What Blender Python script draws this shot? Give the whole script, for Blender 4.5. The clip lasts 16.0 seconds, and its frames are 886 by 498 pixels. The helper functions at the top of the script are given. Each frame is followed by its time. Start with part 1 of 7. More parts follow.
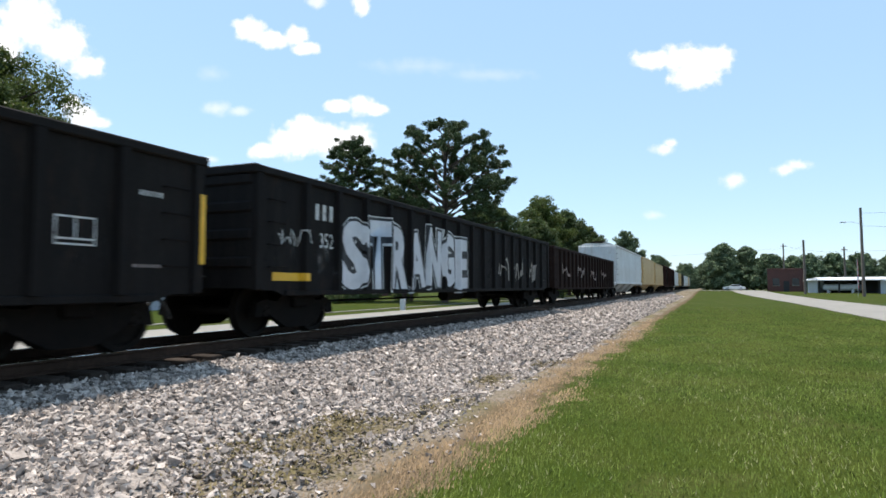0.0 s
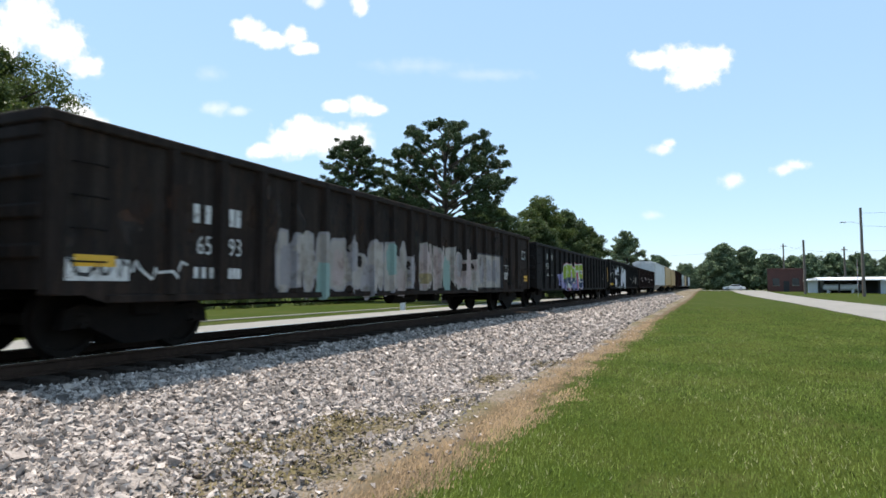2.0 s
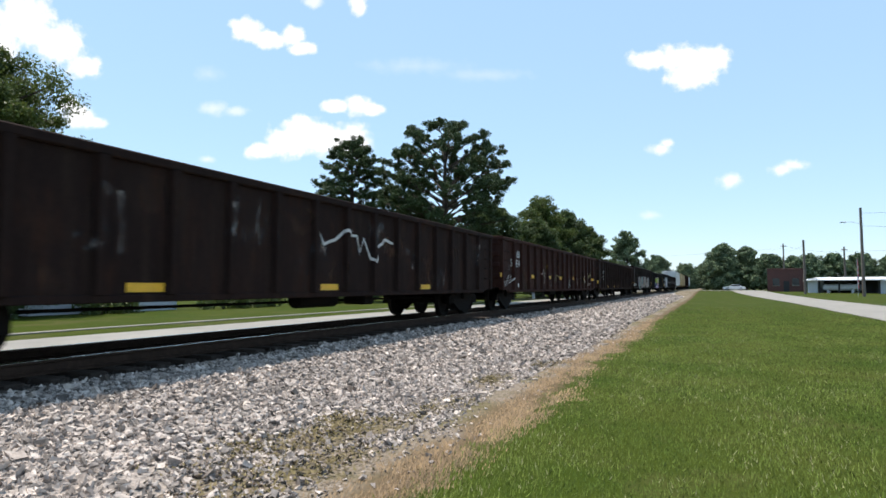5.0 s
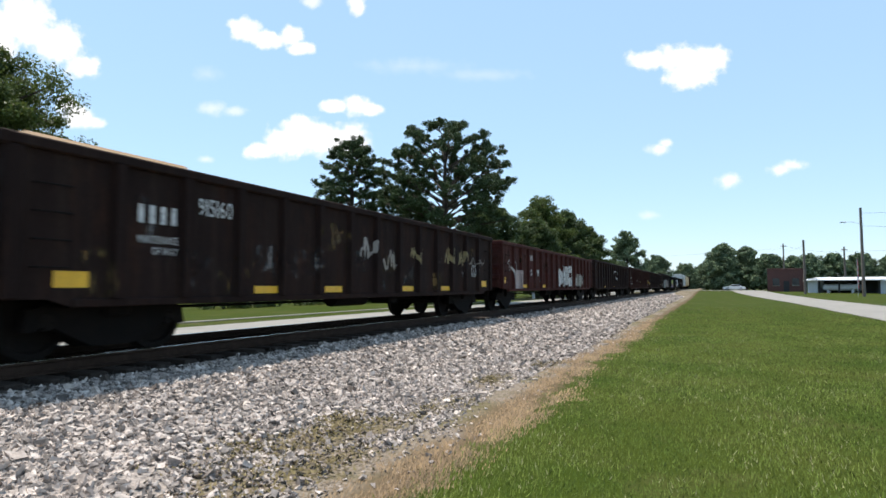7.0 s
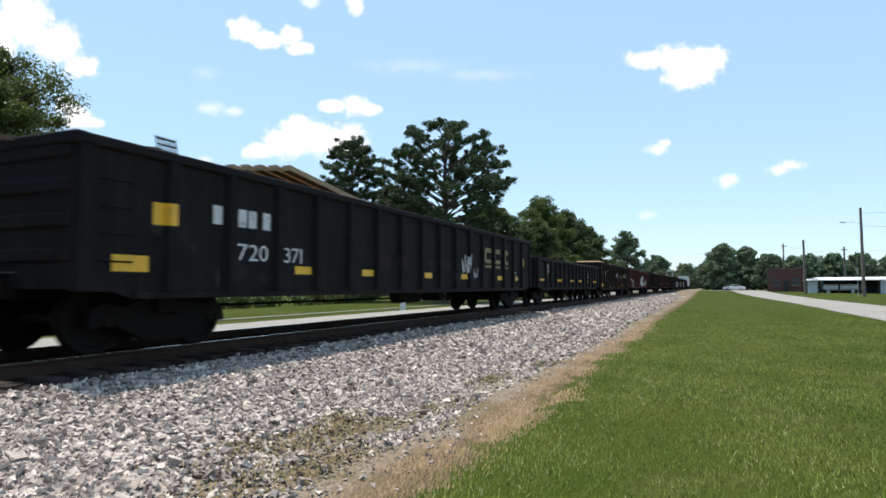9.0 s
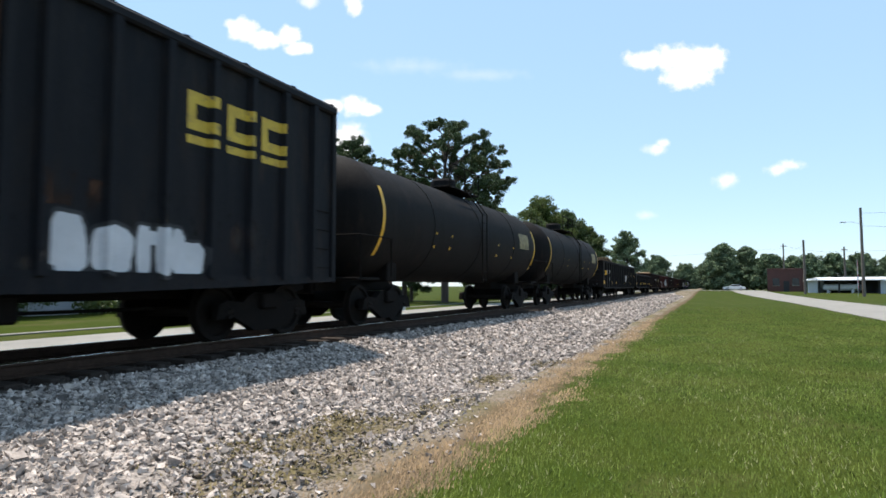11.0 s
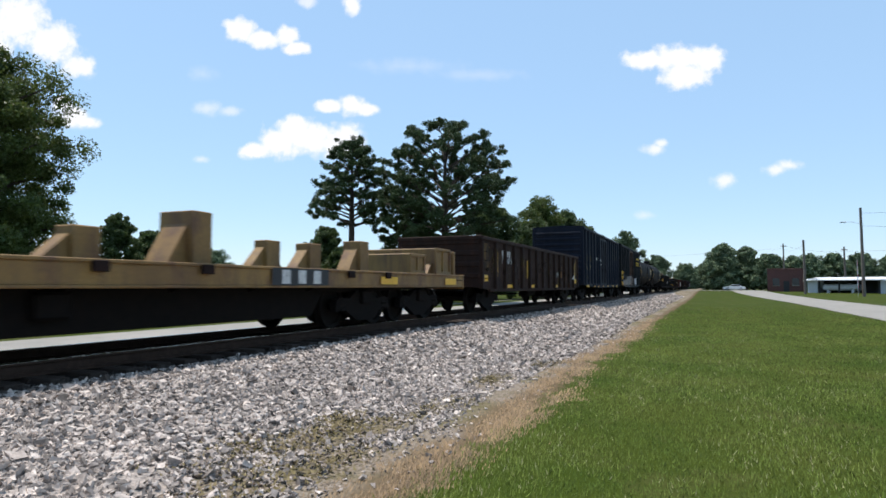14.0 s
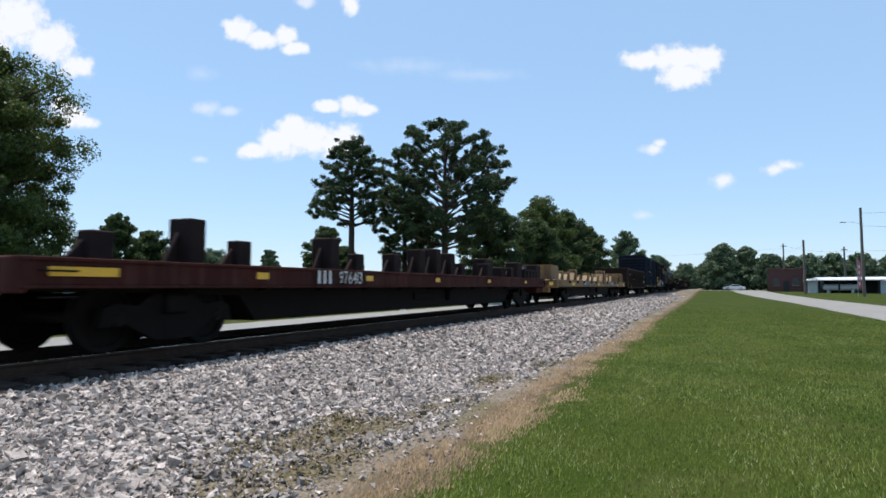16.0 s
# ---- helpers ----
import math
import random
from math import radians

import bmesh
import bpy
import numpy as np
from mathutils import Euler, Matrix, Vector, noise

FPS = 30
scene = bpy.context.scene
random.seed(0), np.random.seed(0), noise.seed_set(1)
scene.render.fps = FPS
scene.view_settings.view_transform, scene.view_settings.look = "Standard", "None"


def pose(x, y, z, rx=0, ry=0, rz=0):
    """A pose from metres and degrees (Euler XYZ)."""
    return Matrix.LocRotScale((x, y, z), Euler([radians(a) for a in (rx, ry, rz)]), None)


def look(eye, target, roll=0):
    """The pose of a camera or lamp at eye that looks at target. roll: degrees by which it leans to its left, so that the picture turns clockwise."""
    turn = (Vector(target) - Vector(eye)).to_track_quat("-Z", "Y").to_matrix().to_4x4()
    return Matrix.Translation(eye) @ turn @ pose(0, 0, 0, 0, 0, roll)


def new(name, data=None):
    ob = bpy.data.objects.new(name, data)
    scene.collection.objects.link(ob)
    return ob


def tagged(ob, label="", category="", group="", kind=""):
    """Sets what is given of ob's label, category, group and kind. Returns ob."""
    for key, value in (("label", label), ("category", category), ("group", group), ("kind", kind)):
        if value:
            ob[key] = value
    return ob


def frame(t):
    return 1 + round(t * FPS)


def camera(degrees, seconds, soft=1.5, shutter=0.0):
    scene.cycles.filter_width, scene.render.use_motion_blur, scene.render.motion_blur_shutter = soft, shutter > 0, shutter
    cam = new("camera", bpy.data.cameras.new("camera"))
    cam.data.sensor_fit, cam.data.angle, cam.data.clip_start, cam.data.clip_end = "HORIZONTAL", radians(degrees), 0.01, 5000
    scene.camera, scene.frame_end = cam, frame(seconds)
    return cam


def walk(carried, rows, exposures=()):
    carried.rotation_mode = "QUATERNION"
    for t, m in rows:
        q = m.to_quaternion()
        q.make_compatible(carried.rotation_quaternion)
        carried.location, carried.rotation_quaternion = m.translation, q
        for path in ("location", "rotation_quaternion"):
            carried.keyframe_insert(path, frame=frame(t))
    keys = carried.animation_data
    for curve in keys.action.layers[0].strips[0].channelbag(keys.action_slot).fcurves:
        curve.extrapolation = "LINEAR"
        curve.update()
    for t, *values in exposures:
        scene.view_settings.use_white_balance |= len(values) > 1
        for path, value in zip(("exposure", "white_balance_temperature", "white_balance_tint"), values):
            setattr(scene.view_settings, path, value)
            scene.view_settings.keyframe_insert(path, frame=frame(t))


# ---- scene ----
EXPO0, SKY_STRENGTH, SUN_STRENGTH, CLOUD_GLOW = 0.55, 0.148, 4.6, 0.8
# camera on a tripod beside the line, 1.5 m above the grass
cam = camera(70.5, 16.0, 1.6, 0.12)
STAND = pose(0, 0, 1.5, 93.405, 0, 22.97)
walk(cam, [(0, STAND), (16, STAND)], [(0, EXPO0, 6500, 10), (9.0, EXPO0, 6500, 10), (11.6, EXPO0 + 0.06, 6520, 10), (12.4, EXPO0 + 0.17, 6730, 10), (13.4, EXPO0 + 0.03, 6560, 10), (13.9, EXPO0 - 0.16, 6320, 11), (14.6, EXPO0 - 0.22, 6220, 11), (16, EXPO0 - 0.28, 6150, 12)])

# ---- light ----
SUN = Vector((-0.30, 0.12, 1.0)).normalized()
elev = math.asin(SUN.z)
world = bpy.data.worlds.new("world")
scene.world = world
world.use_nodes = True
wn, wl = world.node_tree.nodes, world.node_tree.links
sky = wn.new("ShaderNodeTexSky")
sky.sky_type = "NISHITA"
sky.sun_disc = False
sky.sun_elevation = elev
sky.sun_rotation = math.atan2(SUN.x, SUN.y)
sky.air_density, sky.dust_density, sky.ozone_density = 1.0, 0.15, 1.0
haze = wn.new("ShaderNodeMix")
haze.data_type = "RGBA"
haze.inputs[0].default_value, haze.inputs[7].default_value = 0.65, (2.3, 3.52, 4.8, 1)
wl.new(sky.outputs[0], haze.inputs[6])
wl.new(haze.outputs[2], wn["Background"].inputs[0])
wn["Background"].inputs[1].default_value = SKY_STRENGTH
sun = new("sun", bpy.data.lights.new("sun", "SUN"))
sun.data.energy = SUN_STRENGTH
sun.data.angle = radians(0.53)
sun.data.color = (1.0, 0.93, 0.84)
sun.matrix_world = look((0, 0, 60), Vector((0, 0, 60)) - SUN)


# ---- materials ----
def surface(name, c1, c2, scale=2.0, rough=0.7, metal=0.0, grain=0.25, gscale=60.0, bump=0.2, rust=None, rscale=3.0, ramount=0.5, stretch=(1, 1, 1), spec=0.5, island=0.0, random_tone=0.0, streak=None):
    """Procedural surface: two tones in large patches, a fine grain, optional rust or stain patches, relief."""
    m = bpy.data.materials.new(name)
    m.use_nodes = True
    n, l = m.node_tree.nodes, m.node_tree.links
    bs = n["Principled BSDF"]
    bs.inputs["Metallic"].default_value = metal
    bs.inputs["Specular IOR Level"].default_value = spec
    tc = n.new("ShaderNodeTexCoord")
    mp = n.new("ShaderNodeMapping")
    mp.inputs["Scale"].default_value = stretch
    l.new(tc.outputs["Object"], mp.inputs[0])

    def noise_at(s, detail=4.0, r=0.6):
        t = n.new("ShaderNodeTexNoise")
        t.inputs["Scale"].default_value, t.inputs["Detail"].default_value, t.inputs["Roughness"].default_value = s, detail, r
        l.new(mp.outputs[0], t.inputs["Vector"])
        return t

    def mixed(a, b, fac, mode="MIX"):
        x = n.new("ShaderNodeMix")
        x.data_type, x.blend_type = "RGBA", mode
        for sock, v in ((x.inputs[6], a), (x.inputs[7], b), (x.inputs[0], fac)):
            if isinstance(v, bpy.types.NodeSocket):
                l.new(v, sock)
            elif isinstance(v, float):
                sock.default_value = v
            else:
                sock.default_value = (*v, 1)
        return x.outputs[2]

    def stepped(sock, lo, hi):
        r = n.new("ShaderNodeMapRange")
        r.inputs[1].default_value, r.inputs[2].default_value = lo, hi
        l.new(sock, r.inputs[0])
        return r.outputs[0]

    big = noise_at(scale)
    col = mixed(c1, c2, stepped(big.outputs[0], 0.35, 0.65))
    if rust:
        patch = noise_at(rscale, 6.0, 0.7)
        col = mixed(col, rust, stepped(patch.outputs[0], 0.62 - 0.25 * ramount, 0.74 - 0.2 * ramount))
    if streak:
        run = n.new("ShaderNodeMapping")
        run.inputs["Scale"].default_value = (5, 5, 0.35)
        l.new(tc.outputs["Object"], run.inputs[0])
        for sc, lo, hi in ((1.0, 0.5, 0.8), (3.2, 0.55, 0.85)):
            drip = noise_at(sc, 5.0, 0.65)
            l.new(run.outputs[0], drip.inputs["Vector"])
            col = mixed(col, streak, stepped(drip.outputs[0], lo, hi))
    fine = noise_at(gscale, 3.0)
    shade = n.new("ShaderNodeMapRange")
    shade.inputs[1].default_value, shade.inputs[2].default_value = 0.25, 0.75
    shade.inputs[3].default_value, shade.inputs[4].default_value = 1 - grain, 1 + grain
    l.new(fine.outputs[0], shade.inputs[0])
    comb = n.new("ShaderNodeCombineColor")
    for i in range(3):
        l.new(shade.outputs[0], comb.inputs[i])
    col = mixed(col, comb.outputs[0], 1.0, "MULTIPLY")
    for amount, node, out in ((island, "ShaderNodeNewGeometry", "Random Per Island"), (random_tone, "ShaderNodeObjectInfo", "Random")):
        if amount:
            g = n.new(node)
            r = n.new("ShaderNodeMapRange")
            r.inputs[3].default_value, r.inputs[4].default_value = 1 - amount, 1 + amount
            l.new(g.outputs[out], r.inputs[0])
            cc = n.new("ShaderNodeCombineColor")
            for i in range(3):
                l.new(r.outputs[0], cc.inputs[i])
            col = mixed(col, cc.outputs[0], 1.0, "MULTIPLY")
    l.new(col, bs.inputs["Base Color"])
    rr = n.new("ShaderNodeMapRange")
    rr.inputs[3].default_value, rr.inputs[4].default_value = max(0.05, rough - 0.12), min(1, rough + 0.12)
    l.new(big.outputs[0], rr.inputs[0])
    l.new(rr.outputs[0], bs.inputs["Roughness"])
    if bump:
        b = n.new("ShaderNodeBump")
        b.inputs["Strength"].default_value, b.inputs["Distance"].default_value = bump, 0.02
        l.new(fine.outputs[0], b.inputs["Height"])
        l.new(b.outputs[0], bs.inputs["Normal"])
    return m


M = {}
M["black"] = surface("black_car_paint", (0.0095, 0.0085, 0.0085), (0.0155, 0.014, 0.0135), 0.9, 0.75, rust=(0.024, 0.017, 0.014), ramount=0.25, stretch=(1, 1, 0.35), spec=0.08, streak=(0.021, 0.018, 0.0165))
M["brown"] = surface("brown_car_paint", (0.0165, 0.0105, 0.0092), (0.023, 0.014, 0.0122), 0.8, 0.8, rust=(0.032, 0.0165, 0.012), ramount=0.45, stretch=(1, 1, 0.35), spec=0.05, streak=(0.034, 0.023, 0.018))
M["oxide"] = surface("oxide_red_paint", (0.026, 0.0115, 0.0095), (0.036, 0.015, 0.012), 0.9, 0.8, rust=(0.034, 0.018, 0.013), ramount=0.5, stretch=(1, 1, 0.35), spec=0.06, streak=(0.055, 0.03, 0.023))
M["red"] = surface("faded_red_paint", (0.058, 0.0165, 0.013), (0.042, 0.014, 0.012), 0.8, 0.75, rust=(0.045, 0.019, 0.014), ramount=0.5, stretch=(1, 1, 0.4), spec=0.06, streak=(0.085, 0.04, 0.032))
M["grime"] = surface("grimy_grey_brown_paint", (0.025, 0.019, 0.0165), (0.018, 0.0145, 0.013), 0.8, 0.8, rust=(0.036, 0.025, 0.019), ramount=0.5, stretch=(1, 1, 0.3), spec=0.05, streak=(0.046, 0.037, 0.031))
M["blue"] = surface("dark_blue_paint", (0.0085, 0.011, 0.019), (0.012, 0.0155, 0.026), 0.7, 0.7, rust=(0.02, 0.022, 0.03), ramount=0.35, stretch=(1, 1, 0.3), spec=0.12, streak=(0.019, 0.022, 0.03))
M["yellow"] = surface("weathered_yellow_paint", (0.25, 0.142, 0.036), (0.185, 0.1, 0.029), 1.2, 0.65, rust=(0.13, 0.062, 0.027), ramount=0.45, stretch=(1, 1, 0.4), streak=(0.105, 0.057, 0.027))
M["reflector"] = surface("yellow_reflective_tape", (0.75, 0.42, 0.02), (0.65, 0.36, 0.02), 6, 0.45, grain=0.15)
M["white_paint"] = surface("white_stencil_paint", (0.62, 0.62, 0.6), (0.5, 0.5, 0.48), 5, 0.7, rust=(0.12, 0.1, 0.09), rscale=9, ramount=0.3)
M["gold_paint"] = surface("gold_stencil_paint", (0.27, 0.21, 0.09), (0.2, 0.155, 0.07), 4, 0.7, rust=(0.06, 0.05, 0.04), rscale=6, ramount=0.4)
M["silver_paint"] = surface("silver_spray_paint", (0.5, 0.5, 0.52), (0.62, 0.62, 0.64), 1.5, 0.55, grain=0.12)
M["lime_paint"] = surface("lime_spray_paint", (0.22, 0.32, 0.025), (0.28, 0.37, 0.04), 1.5, 0.6)
M["pink_paint"] = surface("pink_spray_paint", (0.48, 0.1, 0.14), (0.5, 0.16, 0.2), 1.5, 0.6)
M["lilac_paint"] = surface("lilac_spray_paint", (0.2, 0.18, 0.36), (0.26, 0.24, 0.42), 1.5, 0.6)
M["cream_paint"] = surface("cream_spray_paint", (0.36, 0.325, 0.285), (0.26, 0.235, 0.21), 1.2, 0.65, rust=(0.2, 0.17, 0.14), rscale=2.5, ramount=0.5)
M["blush_paint"] = surface("dusty_pink_spray_paint", (0.36, 0.285, 0.27), (0.29, 0.235, 0.215), 1.2, 0.65, rust=(0.18, 0.13, 0.11), rscale=2.5, ramount=0.4)
M["mint_paint"] = surface("mint_spray_paint", (0.17, 0.27, 0.24), (0.2, 0.3, 0.27), 1.2, 0.65)
M["outline"] = surface("black_spray_paint", (0.012, 0.012, 0.014), (0.02, 0.02, 0.022), 2, 0.6)
M["tan"] = surface("tan_hopper_paint", (0.5, 0.33, 0.13), (0.44, 0.29, 0.12), 0.8, 0.6, rust=(0.3, 0.18, 0.08), ramount=0.25, stretch=(1, 1, 0.3))
M["pale"] = surface("pale_grey_hopper_paint", (0.62, 0.63, 0.63), (0.54, 0.55, 0.55), 0.8, 0.6, rust=(0.4, 0.36, 0.32), ramount=0.2, stretch=(1, 1, 0.3), streak=(0.42, 0.39, 0.35))
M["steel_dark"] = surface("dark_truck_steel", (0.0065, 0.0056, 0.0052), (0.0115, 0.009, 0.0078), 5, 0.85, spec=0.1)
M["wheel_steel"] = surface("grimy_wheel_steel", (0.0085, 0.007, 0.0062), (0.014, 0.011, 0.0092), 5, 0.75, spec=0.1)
M["rail_side"] = surface("rusty_rail_steel", (0.05, 0.03, 0.021), (0.035, 0.022, 0.016), 8, 0.8, spec=0.15)
M["rail_top"] = surface("polished_rail_head", (0.55, 0.54, 0.52), (0.48, 0.47, 0.46), 8, 0.25, metal=1.0, grain=0.08)
M["tie"] = surface("creosoted_tie_wood", (0.035, 0.026, 0.02), (0.055, 0.042, 0.034), 3, 0.85, spec=0.15, stretch=(0.3, 4, 4), random_tone=0.25)
M["stone"] = surface("pale_granite_ballast", (0.42, 0.3595, 0.315), (0.231, 0.1932, 0.1663), 9, 0.85, grain=0.2, gscale=40, island=0.7, bump=0.3)
# Oily crib stones; the near-black tone also deepens the shade beneath the train.
M["crib"] = surface("oily_shade_dark_ballast", (0.03, 0.025, 0.021), (0.055, 0.045, 0.038), 4, 0.9, grain=0.3, gscale=40, island=0.5, bump=0.4, spec=0.1)
M["stone_piece"] = surface("pale_granite_stone", (0.42, 0.3595, 0.315), (0.231, 0.1932, 0.1663), 9, 0.85, grain=0.2, gscale=40, random_tone=0.7, bump=0.3)
M["ballast"] = surface("ballast_bed", (0.3024, 0.26, 0.2268), (0.2218, 0.1885, 0.1633), 1.2, 0.9, grain=0.6, gscale=26, bump=1.0)
M["concrete"] = surface("pale_concrete_road", (0.231, 0.2135, 0.1855), (0.196, 0.1834, 0.161), 0.4, 0.85, grain=0.1, gscale=25, rust=(0.161, 0.1505, 0.133), rscale=0.7, ramount=0.3)
M["asphalt"] = surface("worn_asphalt", (0.13, 0.122, 0.1), (0.17, 0.158, 0.13), 0.6, 0.9, grain=0.2)
M["bark"] = surface("brown_bark", (0.051, 0.036, 0.027), (0.072, 0.054, 0.042), 3, 0.9, stretch=(4, 4, 0.6), bump=0.8)
M["leaf"] = surface("broad_green_leaves", (0.034, 0.058, 0.016), (0.105, 0.135, 0.04), 0.75, 0.5, island=0.4, bump=0, spec=0.2)
M["leaf_dark"] = surface("dark_green_leaves", (0.034, 0.058, 0.023), (0.085, 0.112, 0.045), 0.6, 0.6, island=0.4, bump=0, spec=0.2)
M["needle"] = surface("pine_needles", (0.04275, 0.0703, 0.0285), (0.0646, 0.095, 0.0399), 0.6, 0.6, island=0.4, bump=0, spec=0.2)
# Distance haze is mixed into this paler leaf colour; the air stays clear.
M["far_leaf"] = surface("haze_tinted_leaves", (0.1283, 0.1755, 0.1013), (0.162, 0.2025, 0.1148), 0.3, 0.8, spec=0.1, island=0.3, bump=0)
M["grass_blade"] = surface("mown_grass_blades", (0.0374, 0.06098, 0.01155), (0.0616, 0.07762, 0.01815), 0.45, 0.9, island=0.5, bump=0, spec=0.05)
M["light_blade"] = surface("sunlit_grass_blades", (0.07, 0.102, 0.02), (0.1, 0.122, 0.034), 0.7, 0.8, island=0.4, bump=0, spec=0.03)
M["pale_blade"] = surface("pale_grass_blades", (0.1092, 0.126, 0.042), (0.1512, 0.1512, 0.0672), 0.8, 0.7, island=0.3, bump=0)
M["dry_blade"] = surface("dry_grass_blades", (0.2, 0.13, 0.06), (0.13, 0.084, 0.04), 0.8, 0.7, island=0.5, bump=0)
M["brick"] = surface("dark_red_brick", (0.085, 0.036, 0.032), (0.11, 0.048, 0.04), 1.5, 0.85, grain=0.3, gscale=6)
M["metal_wall"] = surface("pale_painted_metal", (0.5, 0.52, 0.55), (0.44, 0.46, 0.49), 0.5, 0.6, stretch=(1, 1, 0.3))
M["metal_roof"] = surface("white_metal_roof", (0.648, 0.648, 0.648), (0.594, 0.594, 0.603), 0.5, 0.5)
M["dark"] = surface("near_black_fill", (0.02, 0.02, 0.022), (0.03, 0.03, 0.032), 2, 0.8)
M["pole_wood"] = surface("weathered_pole_wood", (0.13, 0.105, 0.09), (0.17, 0.14, 0.12), 2, 0.9, stretch=(3, 3, 0.3))
M["wire"] = surface("black_cable", (0.02, 0.02, 0.022), (0.03, 0.03, 0.03), 2, 0.6)
M["white_car"] = surface("white_car_paint", (0.78, 0.78, 0.78), (0.74, 0.74, 0.74), 1, 0.25, grain=0.03)
M["glass"] = surface("tinted_car_glass", (0.02, 0.025, 0.03), (0.03, 0.035, 0.04), 1, 0.1, grain=0.02, bump=0)
M["rubber"] = surface("black_rubber", (0.02, 0.02, 0.02), (0.03, 0.03, 0.03), 4, 0.8)
M["wood"] = surface("sawn_timber", (0.42, 0.27, 0.14), (0.34, 0.21, 0.11), 2, 0.75, stretch=(6, 0.4, 6))
M["scrap"] = surface("rusty_scrap", (0.11, 0.06, 0.04), (0.16, 0.1, 0.07), 2, 0.8)
M["scrap_pale"] = surface("pale_scrap", (0.5, 0.48, 0.45), (0.4, 0.37, 0.34), 2, 0.7)
M["flag_red"] = surface("faded_red_banner", (0.5, 0.1, 0.12), (0.55, 0.16, 0.18), 1, 0.8)
M["faded_gold"] = surface("faded_gold_stencil_paint", (0.09, 0.075, 0.03), (0.06, 0.052, 0.025), 4, 0.8, rust=(0.02, 0.02, 0.025), rscale=6, ramount=0.55, spec=0.1)
M["moss"] = surface("olive_moss_and_weeds", (0.10, 0.082, 0.036), (0.15, 0.122, 0.07), 3, 0.9, island=0.4, bump=0, spec=0.1)
M["peeling"] = surface("peeling_yellow_paint", (0.2, 0.12, 0.035), (0.12, 0.07, 0.03), 3, 0.8, rust=(0.03, 0.02, 0.015), rscale=5, ramount=0.75, stretch=(1, 1, 0.3), spec=0.1)


def leafy(m, colour, share):
    """Lets part of the light through a leaf."""
    n, l = m.node_tree.nodes, m.node_tree.links
    tr = n.new("ShaderNodeBsdfTranslucent")
    tr.inputs[0].default_value = (*colour, 1)
    mx = n.new("ShaderNodeMixShader")
    mx.inputs[0].default_value = share
    l.new(n["Principled BSDF"].outputs[0], mx.inputs[1])
    l.new(tr.outputs[0], mx.inputs[2])
    l.new(mx.outputs[0], n["Material Output"].inputs[0])


leafy(M["leaf"], (0.13, 0.17, 0.04), 0.26)
leafy(M["leaf_dark"], (0.09, 0.13, 0.035), 0.25)
leafy(M["needle"], (0.06, 0.085, 0.03), 0.12)


def ground_material():
    """Mown grass, with a dry brown verge and bare earth along the foot of the ballast."""
    m = surface("verge_ground", (0.02856, 0.0462, 0.00504), (0.04368, 0.05544, 0.0084), 0.22, 0.9, grain=0.22, gscale=30, bump=0.3, rust=(0.063, 0.063, 0.021), rscale=0.35, ramount=0.42, spec=0.03)
    n, l = m.node_tree.nodes, m.node_tree.links
    bs = n["Principled BSDF"]
    green = bs.inputs["Base Color"].links[0].from_socket
    tc = n.new("ShaderNodeTexCoord")
    sep = n.new("ShaderNodeSeparateXYZ")
    l.new(tc.outputs["Object"], sep.inputs[0])
    nz = n.new("ShaderNodeTexNoise")
    nz.inputs["Scale"].default_value, nz.inputs["Detail"].default_value = 0.9, 6
    l.new(tc.outputs["Object"], nz.inputs["Vector"])
    fine = n.new("ShaderNodeTexNoise")
    fine.inputs["Scale"].default_value, fine.inputs["Detail"].default_value = 26, 8
    l.new(tc.outputs["Object"], fine.inputs["Vector"])

    def calc(op, a, b):
        x = n.new("ShaderNodeMath")
        x.operation = op
        for i, v in enumerate((a, b)):
            if isinstance(v, float):
                x.inputs[i].default_value = v
            else:
                l.new(v, x.inputs[i])
        return x.outputs[0]

    wob = calc("ADD", calc("MULTIPLY", calc("SUBTRACT", nz.outputs[0], 0.5), 0.9), calc("MULTIPLY", calc("SUBTRACT", fine.outputs[0], 0.5), 0.7))
    px = calc("ADD", sep.outputs[0], wob)

    def band(lo, hi):
        r = n.new("ShaderNodeMapRange")
        r.inputs[1].default_value, r.inputs[2].default_value = lo, hi
        l.new(px, r.inputs[0])
        return r.outputs[0]

    def mixed(a, b, fac):
        x = n.new("ShaderNodeMix")
        x.data_type = "RGBA"
        for sock, v in ((x.inputs[6], a), (x.inputs[7], b), (x.inputs[0], fac)):
            if isinstance(v, tuple):
                sock.default_value = (*v, 1)
            else:
                l.new(v, sock)
        return x.outputs[2]

    crisp = n.new("ShaderNodeMapRange")
    crisp.inputs[1].default_value, crisp.inputs[2].default_value = 0.38, 0.62
    l.new(fine.outputs[0], crisp.inputs[0])
    moss = n.new("ShaderNodeMapRange")
    moss.inputs[1].default_value, moss.inputs[2].default_value = 0.45, 0.6
    l.new(nz.outputs[0], moss.inputs[0])
    earth = mixed(mixed((0.126, 0.09912, 0.0714), (0.2436, 0.2058, 0.168), crisp.outputs[0]), mixed((0.084, 0.07224, 0.03528), (0.1596, 0.1344, 0.0756), crisp.outputs[0]), moss.outputs[0])
    straw = mixed((0.07, 0.05, 0.03), (0.155, 0.112, 0.066), fine.outputs[0])
    near = mixed(earth, straw, band(-2.55, -2.3))
    near = mixed(near, green, band(-2.15, -1.9))
    far = n.new("ShaderNodeMapRange")
    far.inputs[1].default_value, far.inputs[2].default_value = -12.0, -13.0
    l.new(sep.outputs[0], far.inputs[0])
    l.new(mixed(near, green, far.outputs[0]), bs.inputs["Base Color"])
    return m


M["ground"] = ground_material()


